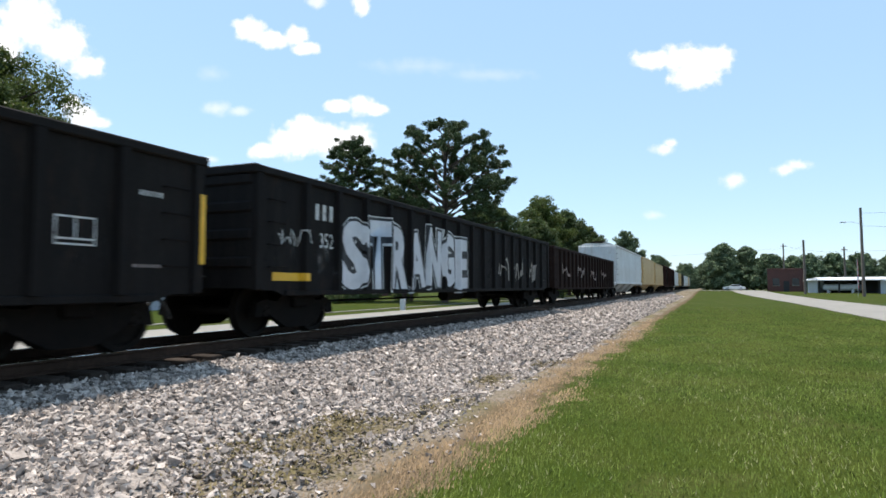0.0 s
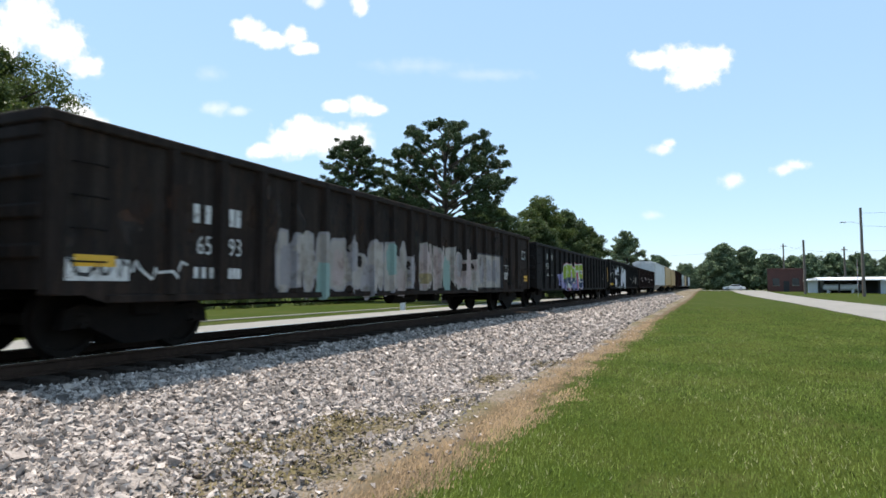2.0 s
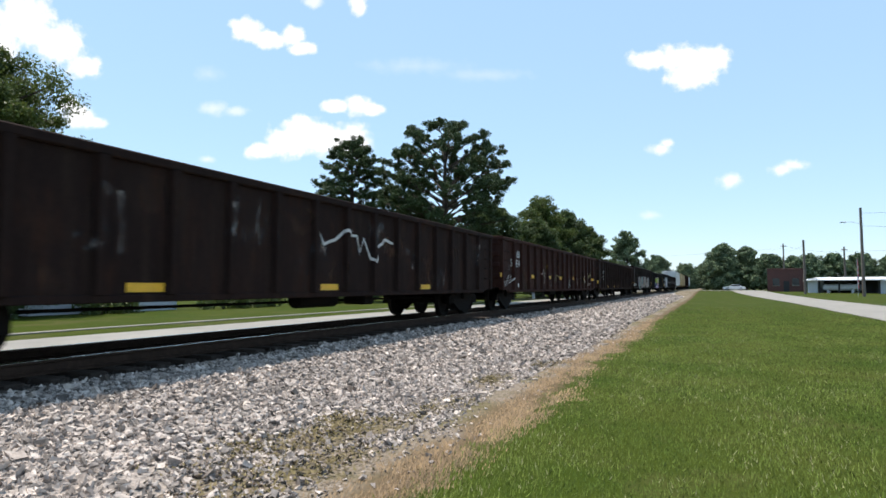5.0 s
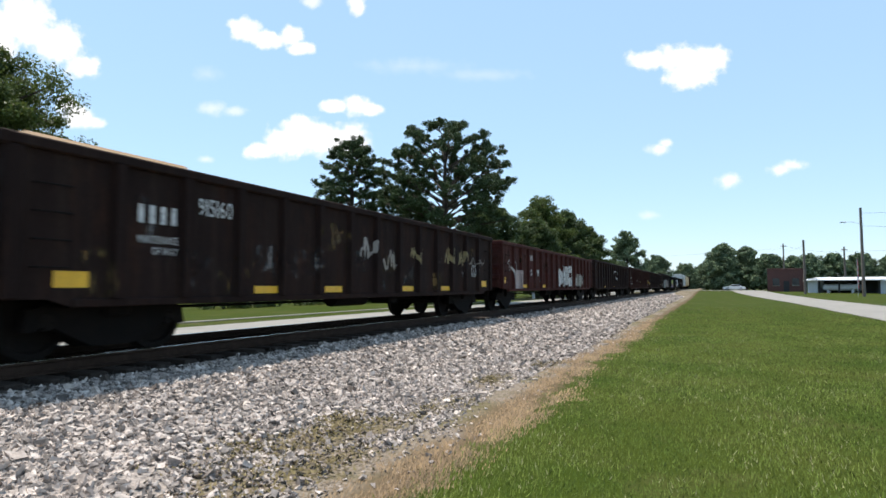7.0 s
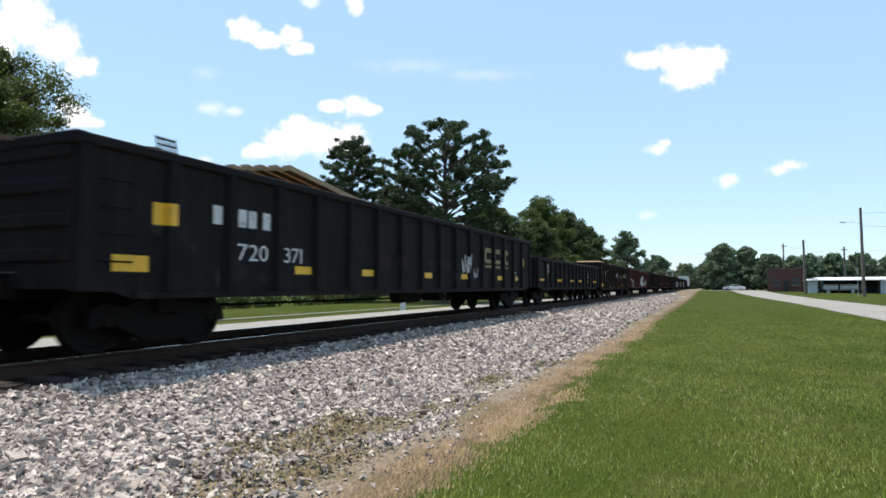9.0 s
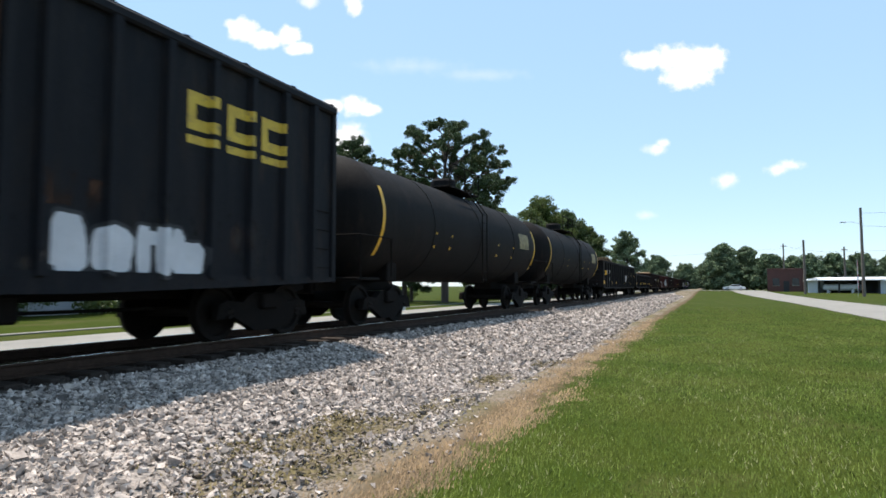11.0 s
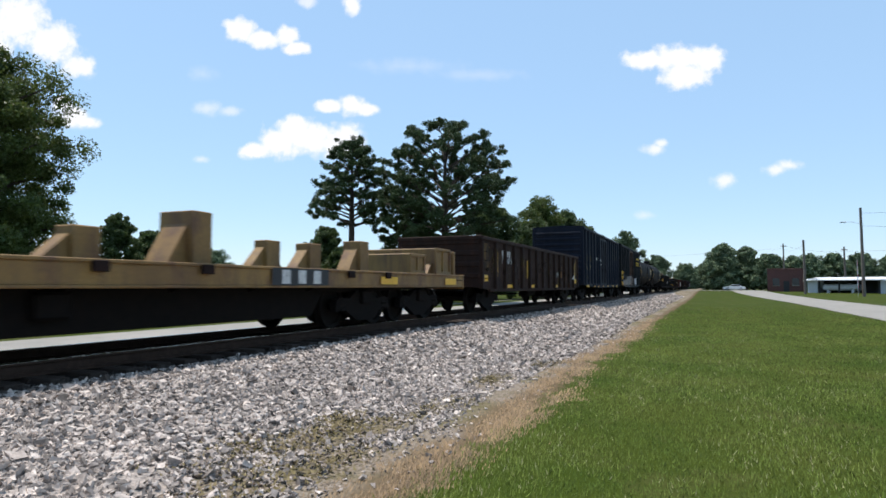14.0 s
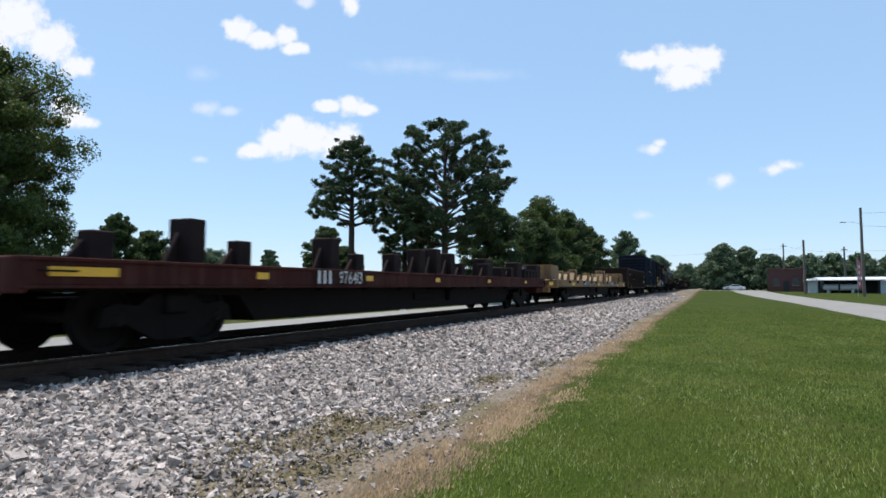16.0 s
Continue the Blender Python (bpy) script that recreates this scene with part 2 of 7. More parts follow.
# ---- mesh building ----
class Build:
    """Collects faces for one mesh."""

    def __init__(self):
        self.v, self.f = [], []

    def add(self, vs, fs):
        k = len(self.v)
        self.v += [tuple(p) for p in vs]
        self.f += [[i + k for i in q] for q in fs]
        return self

    def box(self, x0, x1, y0, y1, z0, z1, b=0.0):
        if b <= 0:
            vs = [(x, y, z) for x in (x0, x1) for y in (y0, y1) for z in (z0, z1)]
            return self.add(vs, [(0, 1, 3, 2), (4, 6, 7, 5), (0, 4, 5, 1), (2, 3, 7, 6), (0, 2, 6, 4), (1, 5, 7, 3)])
        c = ((x0 + x1) / 2, (y0 + y1) / 2, (z0 + z1) / 2)
        h = ((x1 - x0) / 2, (y1 - y0) / 2, (z1 - z0) / 2)
        b = min(b, *(q * 0.49 for q in h))
        vs, idx = [], {}
        for sx in (-1, 1):
            for sy in (-1, 1):
                for sz in (-1, 1):
                    for ax in range(3):
                        s = (sx, sy, sz)
                        idx[(sx, sy, sz, ax)] = len(vs)
                        vs.append(tuple(c[i] + s[i] * (h[i] if i == ax else h[i] - b) for i in range(3)))
        fs = []
        for ax in range(3):
            o1, o2 = (ax + 1) % 3, (ax + 2) % 3
            for s in (-1, 1):
                ring = []
                for a, d in ((-1, -1), (1, -1), (1, 1), (-1, 1)):
                    k = [0, 0, 0]
                    k[ax], k[o1], k[o2] = s, a, d
                    ring.append(idx[(*k, ax)])
                fs.append(ring if s > 0 else ring[::-1])
            for s1 in (-1, 1):
                for s2 in (-1, 1):
                    k0, k1 = [0, 0, 0], [0, 0, 0]
                    k0[o1] = k1[o1] = s1
                    k0[o2] = k1[o2] = s2
                    k0[ax], k1[ax] = -1, 1
                    q = [idx[(*k0, o1)], idx[(*k1, o1)], idx[(*k1, o2)], idx[(*k0, o2)]]
                    fs.append(q if s1 * s2 < 0 else q[::-1])
        for sx in (-1, 1):
            for sy in (-1, 1):
                for sz in (-1, 1):
                    q = [idx[(sx, sy, sz, a)] for a in range(3)]
                    fs.append(q if sx * sy * sz > 0 else q[::-1])
        return self.add(vs, fs)

    def prism(self, profile, a0, a1, axis="x"):
        """A closed profile swept along an axis. The profile is (y, z), (x, z) or (x, y) pairs."""
        n = len(profile)
        put = {"x": lambda p, a: (a, p[0], p[1]), "y": lambda p, a: (p[0], a, p[1]), "z": lambda p, a: (p[0], p[1], a)}[axis]
        vs = [put(p, a) for a in (a0, a1) for p in profile]
        fs = [[i, (i + 1) % n, n + (i + 1) % n, n + i] for i in range(n)]
        return self.add(vs, fs + [list(range(n))[::-1], [n + i for i in range(n)]])

    def rod(self, p0, p1, r0, r1=None, n=8, caps=True):
        r1 = r0 if r1 is None else r1
        a, b = Vector(p0), Vector(p1)
        q = (b - a).to_track_quat("Z", "Y")
        ring = [Vector((math.cos(2 * math.pi * i / n), math.sin(2 * math.pi * i / n), 0)) for i in range(n)]
        vs = [a + q @ (u * r0) for u in ring] + [b + q @ (u * r1) for u in ring]
        fs = [[i, (i + 1) % n, n + (i + 1) % n, n + i] for i in range(n)]
        if caps:
            fs += [list(range(n))[::-1], [n + i for i in range(n)]]
        return self.add(vs, fs)

    def path(self, pts, r, n=6):
        for p, q in zip(pts, pts[1:]):
            self.rod(p, q, r, r, n)
        return self

    def turned(self, profile, centre=(0, 0, 0), n=24, axis="x"):
        """A profile of (along, radius) pairs turned round an axis."""
        k = len(profile)
        vs, fs = [], []
        for i in range(n):
            c, s = math.cos(2 * math.pi * i / n), math.sin(2 * math.pi * i / n)
            for a, r in profile:
                p = (a, r * c, r * s) if axis == "x" else ((r * s, a, r * c) if axis == "y" else (r * c, r * s, a))
                vs.append(tuple(p[j] + centre[j] for j in range(3)))
        for i in range(n):
            j = (i + 1) % n
            for q in range(k - 1):
                fs.append([i * k + q, i * k + q + 1, j * k + q + 1, j * k + q])
        return self.add(vs, fs)

    def mesh(self, name, mat, smooth=False):
        me = bpy.data.meshes.new(name)
        me.from_pydata(self.v, [], self.f)
        me.materials.append(mat)
        if smooth:
            me.polygons.foreach_set("use_smooth", [True] * len(me.polygons))
        me.update()
        return me


def part(name, shape, mat, parent, label="", smooth=False, at=None):
    """One mesh object under a thing or a part; shape is a Build or a ready mesh."""
    me = shape.mesh(name, mat, smooth) if isinstance(shape, Build) else shape
    ob = new(name, me)
    ob.parent = parent
    if at:
        ob.location = at
    if label:
        tagged(ob, label)
    return ob


def thing(name, at, label, category, group="", kind="", rz=0.0):
    ob = new(name)
    ob.empty_display_size = 0.3
    ob.matrix_basis = pose(*at, 0, 0, rz)
    return tagged(ob, label, category, group, kind)


def solid(name, shape, mat, label, category, kind="", at=None, smooth=False):
    ob = new(name, shape.mesh(name, mat, smooth))
    if at:
        ob.location = at
    return tagged(ob, label, category, "", kind)


def fast_mesh(name, verts, tris, mat, smooth=False):
    """A mesh of triangles from arrays."""
    me = bpy.data.meshes.new(name)
    me.vertices.add(len(verts))
    me.vertices.foreach_set("co", np.asarray(verts, dtype=np.float32).ravel())
    me.loops.add(len(tris) * 3)
    me.loops.foreach_set("vertex_index", np.asarray(tris, dtype=np.int32).ravel())
    me.polygons.add(len(tris))
    me.polygons.foreach_set("loop_start", np.arange(0, len(tris) * 3, 3, dtype=np.int32))
    me.polygons.foreach_set("use_smooth", np.full(len(tris), smooth))
    me.materials.append(mat)
    me.update(calc_edges=True)
    return me


# ---- ground, roads, line ----
RAIL_Z, TRACK_X, GAUGE = 0.615, -8.2, 0.75


def ground_z(x, y):
    rise = min(1.0, max(0.0, (y - 70.0) / 85.0))
    rise = rise * rise * (3 - 2 * rise) * 0.5
    return rise + 0.03 * noise.noise((x * 0.15, y * 0.15, 0.0)) * min(1.0, abs(x - 1) / 3)


def spaced(lo, hi, fine, step):
    out, a = [], 0.0
    while a < hi:
        out.append(a)
        a += fine + step * a
    b, neg = fine, []
    while b < -lo:
        neg.append(-b)
        b += fine + step * b
    return [lo] + neg[::-1] + out + [hi]


def make_ground():
    xs, ys = spaced(-4000, 4000, 0.7, 0.06), spaced(-4000, 4500, 0.7, 0.05)
    vs = [(x, y, ground_z(x, y)) for y in ys for x in xs]
    k = len(xs)
    fs = [(j * k + i, j * k + i + 1, (j + 1) * k + i + 1, (j + 1) * k + i) for j in range(len(ys) - 1) for i in range(k - 1)]
    solid("ground", Build().add(vs, fs), M["ground"], "mown green lawn with a dry brown verge beside the ballast", "ground", "structure", smooth=True)


def strip(name, left, right, ys, lift, mat, label, category, thick=0.06):
    """A road slab between two edges given as functions of y, following the ground."""
    b = Build()
    vs = []
    for y in ys:
        for x, dz in ((left(y), -thick), (left(y), lift), (right(y), lift), (right(y), -thick)):
            vs.append((x, y, ground_z(x, y) + dz))
    fs = []
    for j in range(len(ys) - 1):
        for i in range(3):
            a = j * 4 + i
            fs.append((a, a + 1, a + 5, a + 4)[::-1])
    return solid(name, b.add(vs, fs), mat, label, category, "structure")


make_ground()


def smoothstep(a, b, v):
    u = min(1.0, max(0.0, (v - a) / (b - a)))
    return u * u * (3 - 2 * u)


ROAD_YS = [-60 + 4 * i for i in range(60)]
strip("road", lambda y: 6.9 - 2.4 * smoothstep(55, 130, y), lambda y: 12.0 - 1.5 * smoothstep(60, 120, y), ROAD_YS, 0.03, M["concrete"], "pale sunlit concrete road along the lawn", "road")
strip("road_2", lambda y: -17.4, lambda y: -13.0, [-80 + 8 * i for i in range(60)], 0.03, M["concrete"], "pale concrete road behind the railway line", "road")
strip("pavement", lambda y: -20.1, lambda y: -19.6, [-80 + 8 * i for i in range(60)], 0.03, M["asphalt"], "narrow pale footpath across the far lawn", "pavement")


def crossing_road():
    b = Build()
    xs = [-60 + 3 * i for i in range(50)]
    vs = []
    for x in xs:
        for y in (150, 157):
            vs.append((x, y, max(ground_z(x, y), 0.5) + 0.05))
    b.add(vs, [(2 * i, 2 * i + 2, 2 * i + 3, 2 * i + 1) for i in range(len(xs) - 1)])
    solid("road_3", b, M["concrete"], "pale road crossing the railway line", "road", "structure")


crossing_road()


def make_ballast():
    section = [(-3.45, -0.05), (-4.0, 0.05), (-5.0, 0.2), (-5.9, 0.35), (-6.5, 0.41), (-6.75, 0.36), (-9.5, 0.37), (-9.7, 0.43), (-10.6, 0.36), (-12.6, -0.06)]
    ys = [-40 + 0.5 * i for i in range(160)] + [40 + 4 * i for i in range(1, 160)]
    vs, fs, k = [], [], len(section)
    for y in ys:
        for i, (x, z) in enumerate(section):
            w = noise.noise((x * 0.9, y * 0.5, 3.0))
            edge = 1.0 if i in (0, 1) else 0.15
            vs.append((x + w * 0.35 * edge, y, z + 0.03 * noise.noise((x * 2, y * 2, 7.0))))
    for j in range(len(ys) - 1):
        for i in range(k - 1):
            a = j * k + i
            fs.append((a, a + k, a + k + 1, a + 1))
    return solid("ballast_bed", Build().add(vs, fs), M["ballast"], "bed of pale crushed granite ballast under the track", "ballast", "structure", smooth=True)


BALLAST = make_ballast()


def ballast_z(x, y):
    pts = [(-12.6, -0.06), (-10.6, 0.36), (-9.7, 0.43), (-9.5, 0.37), (-6.75, 0.36), (-6.5, 0.41), (-5.9, 0.35), (-5.0, 0.2), (-4.0, 0.05), (-3.5, 0.0), (-1.0, 0.0)]
    return np.interp(x, [p[0] for p in pts], [p[1] for p in pts])


BARE = ((-3.5, 5.5, 0.42, 0.75), (-3.85, 4.85, 0.38, 0.45), (-3.15, 6.3, 0.3, 0.8), (-3.6, 3.6, 0.7, 0.45), (-2.9, 4.6, 0.35, 0.8), (-3.1, 9.5, 0.25, 1.0))


def stone_cover(x, y):
    """How thickly stones lie: full on the bank, thin on the trodden earth at its foot."""
    if x < -4.4:
        return 1.0
    c = 1.0 - 0.42 * max(0.0, x + 4.0) - 0.7 * noise.noise((x * 0.9, y * 0.6, 2.0))
    for bx, by, rx, ry in BARE:
        d = math.hypot((x - bx) / rx, (y - by) / ry) + 0.35 * noise.noise((x * 4, y * 4, 6.0))
        if d < 1.25:
            c *= 0.16 + 0.84 * smoothstep(0.7, 1.25, d)
    return c


def make_stones():
    """Loose stones of the ballast: squashed, chipped blocks turned at random."""
    rng = np.random.default_rng(5)
    base = np.array([(x, y, z) for x in (-1, 1) for y in (-1, 1) for z in (-1, 1)], float)
    faces = np.array([(0, 1, 3), (0, 3, 2), (4, 6, 7), (4, 7, 5), (0, 4, 5), (0, 5, 1), (2, 3, 7), (2, 7, 6), (0, 2, 6), (0, 6, 4), (1, 5, 7), (1, 7, 3)])

    def scatter(n, x, y, size):
        v = np.repeat(base[None], n, 0) * rng.uniform(0.35, 1.0, (n, 8, 1)) + rng.normal(0, 0.12, (n, 8, 3))
        v *= size[:, None, None] * rng.uniform(0.6, 1.35, (n, 1, 3)) * (1.25, 1.0, 0.5)
        turn, tip = rng.uniform(0, np.pi, n), rng.normal(0, 0.3, (n, 3))
        q = np.column_stack([np.cos(turn), tip[:, 0], tip[:, 1], np.sin(turn)])
        q /= np.linalg.norm(q, axis=1)[:, None]
        w, a, b, c = q.T
        r = np.stack([1 - 2 * (b * b + c * c), 2 * (a * b - c * w), 2 * (a * c + b * w), 2 * (a * b + c * w), 1 - 2 * (a * a + c * c), 2 * (b * c - a * w), 2 * (a * c - b * w), 2 * (b * c + a * w), 1 - 2 * (a * a + b * b)], 1).reshape(n, 3, 3)
        v = np.einsum("nij,nkj->nki", r, v)
        v += np.stack([x, y, ballast_z(x, y) + size * rng.uniform(0.1, 0.7, n)], 1)[:, None]
        return v.reshape(-1, 3), (faces[None] + 8 * np.arange(n)[:, None, None]).reshape(-1, 3)

    def heap(name, rows, mat, label):
        vs, ts, k = [], [], 0
        for n, x0, x1, y0, y1, s, power in rows:
            x = x0 + (x1 - x0) * rng.random(n) ** power
            y = rng.uniform(y0, y1, n)
            keep = np.array([rng.random() < stone_cover(a, c) for a, c in zip(x, y)])
            x, y = x[keep], y[keep]
            n = len(x)
            v, t = scatter(n, x, y, s * rng.lognormal(0, 0.32, n))
            vs.append(v), ts.append(t + k)
            k += len(v)
        ob = new(name, fast_mesh(name, np.concatenate(vs), np.concatenate(ts), M[mat]))
        tagged(ob, label, "gravel", "", "stuff")

    heap("ballast_stones", ((82000, -6.62, -2.75, 2.6, 11, 0.0195, 1.0), (34000, -6.62, -2.75, 11, 24, 0.028, 1.0), (24000, -6.62, -2.9, 24, 50, 0.034, 1.0), (9000, -6.62, -3.2, 50, 100, 0.05, 1.0), (20000, -3.9, -2.5, 2, 24, 0.014, 1.1), (1500, -2.5, -2.15, 2, 24, 0.014, 1.1)), "stone", "loose pale grey crushed ballast stones")
    # Outer row carries the dark tone into the train's shadow band.
    heap("track_bed_stones", ((9000, -9.5, -6.55, 3, 24, 0.028, 1.0), (2600, -6.75, -6.35, 3, 24, 0.024, 1.0)), "crib", "oily stones along the ties, colour darkened for the train's shade")


make_stones()


def make_track():
    track = thing("railway_track", (TRACK_X, 0, 0), "steel rails on dark wooden ties in pale ballast", "railway track", "", "structure")
    z = RAIL_Z
    prof = [(-0.07, z - 0.17), (0.07, z - 0.17), (0.07, z - 0.155), (0.012, z - 0.13), (0.012, z - 0.045), (0.036, z - 0.035), (0.036, z - 0.004), (-0.036, z - 0.004), (-0.036, z - 0.035), (-0.012, z - 0.045), (-0.012, z - 0.13), (-0.07, z - 0.155)]
    for s in (-1, 1):
        rail = part("rail", Build().prism([(p[0] + s * (GAUGE + 0.036), p[1]) for p in prof], -60, 700, "y"), M["rail_side"], track)
        c = s * (GAUGE + 0.036)
        part("rail_head", Build().box(c - 0.032, c + 0.032, -60, 700, z - 0.006, z, 0.003), M["rail_top"], rail, "polished steel running surface")
    me = Build().box(-1.3, 1.3, -0.115, 0.115, -0.09, 0.09, 0.015).mesh("tie", M["tie"])
    rng = random.Random(3)
    for i in range(300):
        o = part("tie", me, None, track, at=(rng.uniform(-0.03, 0.03), -20 + i * 0.5, z - 0.255 + rng.uniform(-0.008, 0.004)))
        o.rotation_euler.z = rng.uniform(-0.015, 0.015)
    rest = Build()
    for i in range(500):
        rest.box(-1.3, 1.3, 130 + i * 0.5 - 0.115, 130 + i * 0.5 + 0.115, z - 0.345, z - 0.165)
    tagged(part("far_ties", rest, M["tie"], track), kind="stuff")


# ---- railway cars ----
SPEED, REF_Y = 19.5, 7.365
CARS, WHEELS = [], []
SIDE, RIB = 1.46, 0.1
SHARED = {}


def wheelset_mesh():
    if "wheelset" not in SHARED:
        b = Build()
        for s in (-1, 1):
            prof = [(0.02, 0.09), (0.02, 0.1), (-0.01, 0.13), (0.0, 0.36), (-0.045, 0.38), (-0.05, 0.455), (0.055, 0.462), (0.06, 0.487), (0.085, 0.487), (0.085, 0.40), (0.045, 0.36), (0.035, 0.13), (0.07, 0.1), (0.07, 0.09)]
            b.turned([((GAUGE + 0.045) * s - s * a, r) for a, r in prof], n=28)
        b.turned([(-1.12, 0), (-1.12, 0.1), (-0.92, 0.1), (-0.9, 0.08), (0.9, 0.08), (0.92, 0.1), (1.12, 0.1), (1.12, 0)], n=14)
        for s in (-1, 1):
            for k in range(3):
                a = 2 * math.pi * k / 3
                b.rod((s * 1.11, 0.06 * math.cos(a), 0.06 * math.sin(a)), (s * 1.15, 0.06 * math.cos(a), 0.06 * math.sin(a)), 0.02, n=6)
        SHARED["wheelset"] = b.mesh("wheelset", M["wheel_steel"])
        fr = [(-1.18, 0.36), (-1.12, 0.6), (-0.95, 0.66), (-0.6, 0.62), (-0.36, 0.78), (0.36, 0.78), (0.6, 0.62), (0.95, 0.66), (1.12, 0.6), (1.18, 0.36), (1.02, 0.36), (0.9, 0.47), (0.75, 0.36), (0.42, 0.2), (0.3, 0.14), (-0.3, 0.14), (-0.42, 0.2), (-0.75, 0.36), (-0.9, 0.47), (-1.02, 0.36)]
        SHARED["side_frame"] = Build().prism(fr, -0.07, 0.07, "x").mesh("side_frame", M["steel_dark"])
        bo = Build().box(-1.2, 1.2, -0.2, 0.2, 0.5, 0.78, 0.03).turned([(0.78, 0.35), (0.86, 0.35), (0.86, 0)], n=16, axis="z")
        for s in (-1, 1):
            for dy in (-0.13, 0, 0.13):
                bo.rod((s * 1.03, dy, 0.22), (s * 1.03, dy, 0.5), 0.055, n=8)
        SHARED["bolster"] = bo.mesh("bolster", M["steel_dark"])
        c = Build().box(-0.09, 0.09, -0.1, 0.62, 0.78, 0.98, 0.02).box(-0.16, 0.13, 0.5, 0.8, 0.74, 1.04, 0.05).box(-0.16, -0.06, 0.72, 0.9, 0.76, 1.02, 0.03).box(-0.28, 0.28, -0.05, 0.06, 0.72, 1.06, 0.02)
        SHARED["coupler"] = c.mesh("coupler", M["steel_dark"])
        h = Build().path([(0.3, 0.25, 0.8), (0.33, 0.42, 0.6), (0.3, 0.58, 0.42), (0.2, 0.68, 0.38), (0.1, 0.72, 0.44)], 0.03).path([(-0.5, 0.05, 1.05), (0.9, 0.05, 1.05), (1.1, 0.2, 0.95)], 0.015)
        SHARED["air_hose"] = h.mesh("air_hose", M["rubber"])
    return SHARED["wheelset"]


def running_gear(car, half, spins, inset):
    """Two four-wheel trucks and the couplers, all parts of the car."""
    wheelset_mesh()
    for s in (-1, 1):
        truck = part("truck", SHARED["bolster"], None, car, at=(0, s * (half - inset), 0))
        for e in (-1, 1):
            part("side_frame", SHARED["side_frame"], None, truck, at=(e * 1.04, 0, 0))
            w = part("wheelset", SHARED["wheelset"], None, truck, at=(0, e * 0.89, 0.46))
            if spins:
                WHEELS.append((w, e * 0.89, random.Random(len(WHEELS)).uniform(0, 360)))
        c = part("coupler", SHARED["coupler"], None, car, at=(0, s * half, 0))
        c.rotation_euler.z = 0 if s > 0 else math.pi
        h = part("air_hose", SHARED["air_hose"], None, car, at=(0, s * half, 0))
        h.rotation_euler.z = 0 if s > 0 else math.pi


def start_car(name, t0, t1, label, category, spins=True, inset=1.65):
    """A car whose body's front and rear ends pass the same post at t0 and t1."""
    y = REF_Y - SPEED * (t0 + t1) / 2
    car = thing(name, (TRACK_X, y, RAIL_Z), label, category, "cars of the freight train")
    CARS.append((car, y))
    half = SPEED * (t1 - t0) / 2
    running_gear(car, half, spins, inset)
    return car, half


# lettering and painted pieces
def letter_mesh(body, height, bold=0.0, width=1.0):
    cu = bpy.data.curves.new("letters", "FONT")
    cu.body, cu.size, cu.align_x, cu.align_y, cu.offset, cu.resolution_u = body, 1.0, "CENTER", "CENTER", bold, 3
    ob = new("letters", cu)
    me = bpy.data.meshes.new_from_object(ob.evaluated_get(bpy.context.evaluated_depsgraph_get()))
    bpy.data.objects.remove(ob)
    bpy.data.curves.remove(cu)
    co = np.zeros(len(me.vertices) * 3)
    me.vertices.foreach_get("co", co)
    co = co.reshape(-1, 3)
    lo, hi = co.min(0), co.max(0)
    co[:, :2] = (co[:, :2] - (lo + hi)[:2] / 2) * height / (hi - lo)[1]
    co[:, 0] *= width
    return me, co


def depth_at(y, ribs, rw, rd):
    for r in ribs:
        d = abs(y - r)
        if d < rw / 2:
            return rd
        if d < rw / 2 + 0.03:
            return rd * (1 - (d - rw / 2) / 0.03)
    return 0.0


def draped(name, me, mat, parent, base, ribs=(), rw=0.12, rd=RIB, lift=0.003, label=""):
    """Lays a flat piece, drawn in (along, up), on a ribbed car side so that the paint follows the ribs."""
    bm = bmesh.new()
    bm.from_mesh(me)
    for v in bm.verts:
        v.co.x -= SHIFT[0]
    bpy.data.meshes.remove(me)
    if bm.verts:
        ys = [v.co.x for v in bm.verts]
        for r in ribs:
            for c in (r - rw / 2 - 0.031, r - rw / 2 + 0.001, r + rw / 2 - 0.001, r + rw / 2 + 0.031):
                if min(ys) < c < max(ys):
                    bmesh.ops.bisect_plane(bm, geom=bm.verts[:] + bm.edges[:] + bm.faces[:], plane_co=(c, 0, 0), plane_no=(1, 0, 0))
    for v in bm.verts:
        y, z = v.co.x, v.co.y
        v.co = (base + depth_at(y, ribs, rw, rd) + lift, y, z)
    out = bpy.data.meshes.new(name)
    bm.to_mesh(out)
    bm.free()
    out.materials.clear()
    out.materials.append(mat)
    return part(name, out, None, parent, label)


def flat_mesh(verts, faces):
    me = bpy.data.meshes.new("flat")
    me.from_pydata([(x, y, 0) for x, y in verts], [], faces)
    return me


def clear_of(y, w, ribs):
    """The nearest place along the side where something w wide lies between two ribs."""
    order = sorted(ribs)
    for a, b in zip(order, order[1:]):
        if a <= y - SHIFT[0] <= b and w < b - a - 0.34:
            return min(max(y - SHIFT[0], a + 0.23 + w / 2), b - 0.1 - w / 2) + SHIFT[0]
    return y


def spread_out(spots, ribs, gap):
    """Moves a row of (centre, width) spots on past the ribs, keeping their order."""
    out, last = [], None
    for y, w in spots:
        if last is not None:
            y = max(y, last + gap + w / 2)
        for r in sorted(ribs):
            r += SHIFT[0]
            if y + w / 2 > r - 0.1 and y - w / 2 < r + 0.21:
                if not out and y < r and y + w / 2 - r < 0.12:
                    y = r - 0.1 - w / 2
                else:
                    y = r + 0.21 + w / 2
        out.append(y)
        last = y + w / 2
    return out


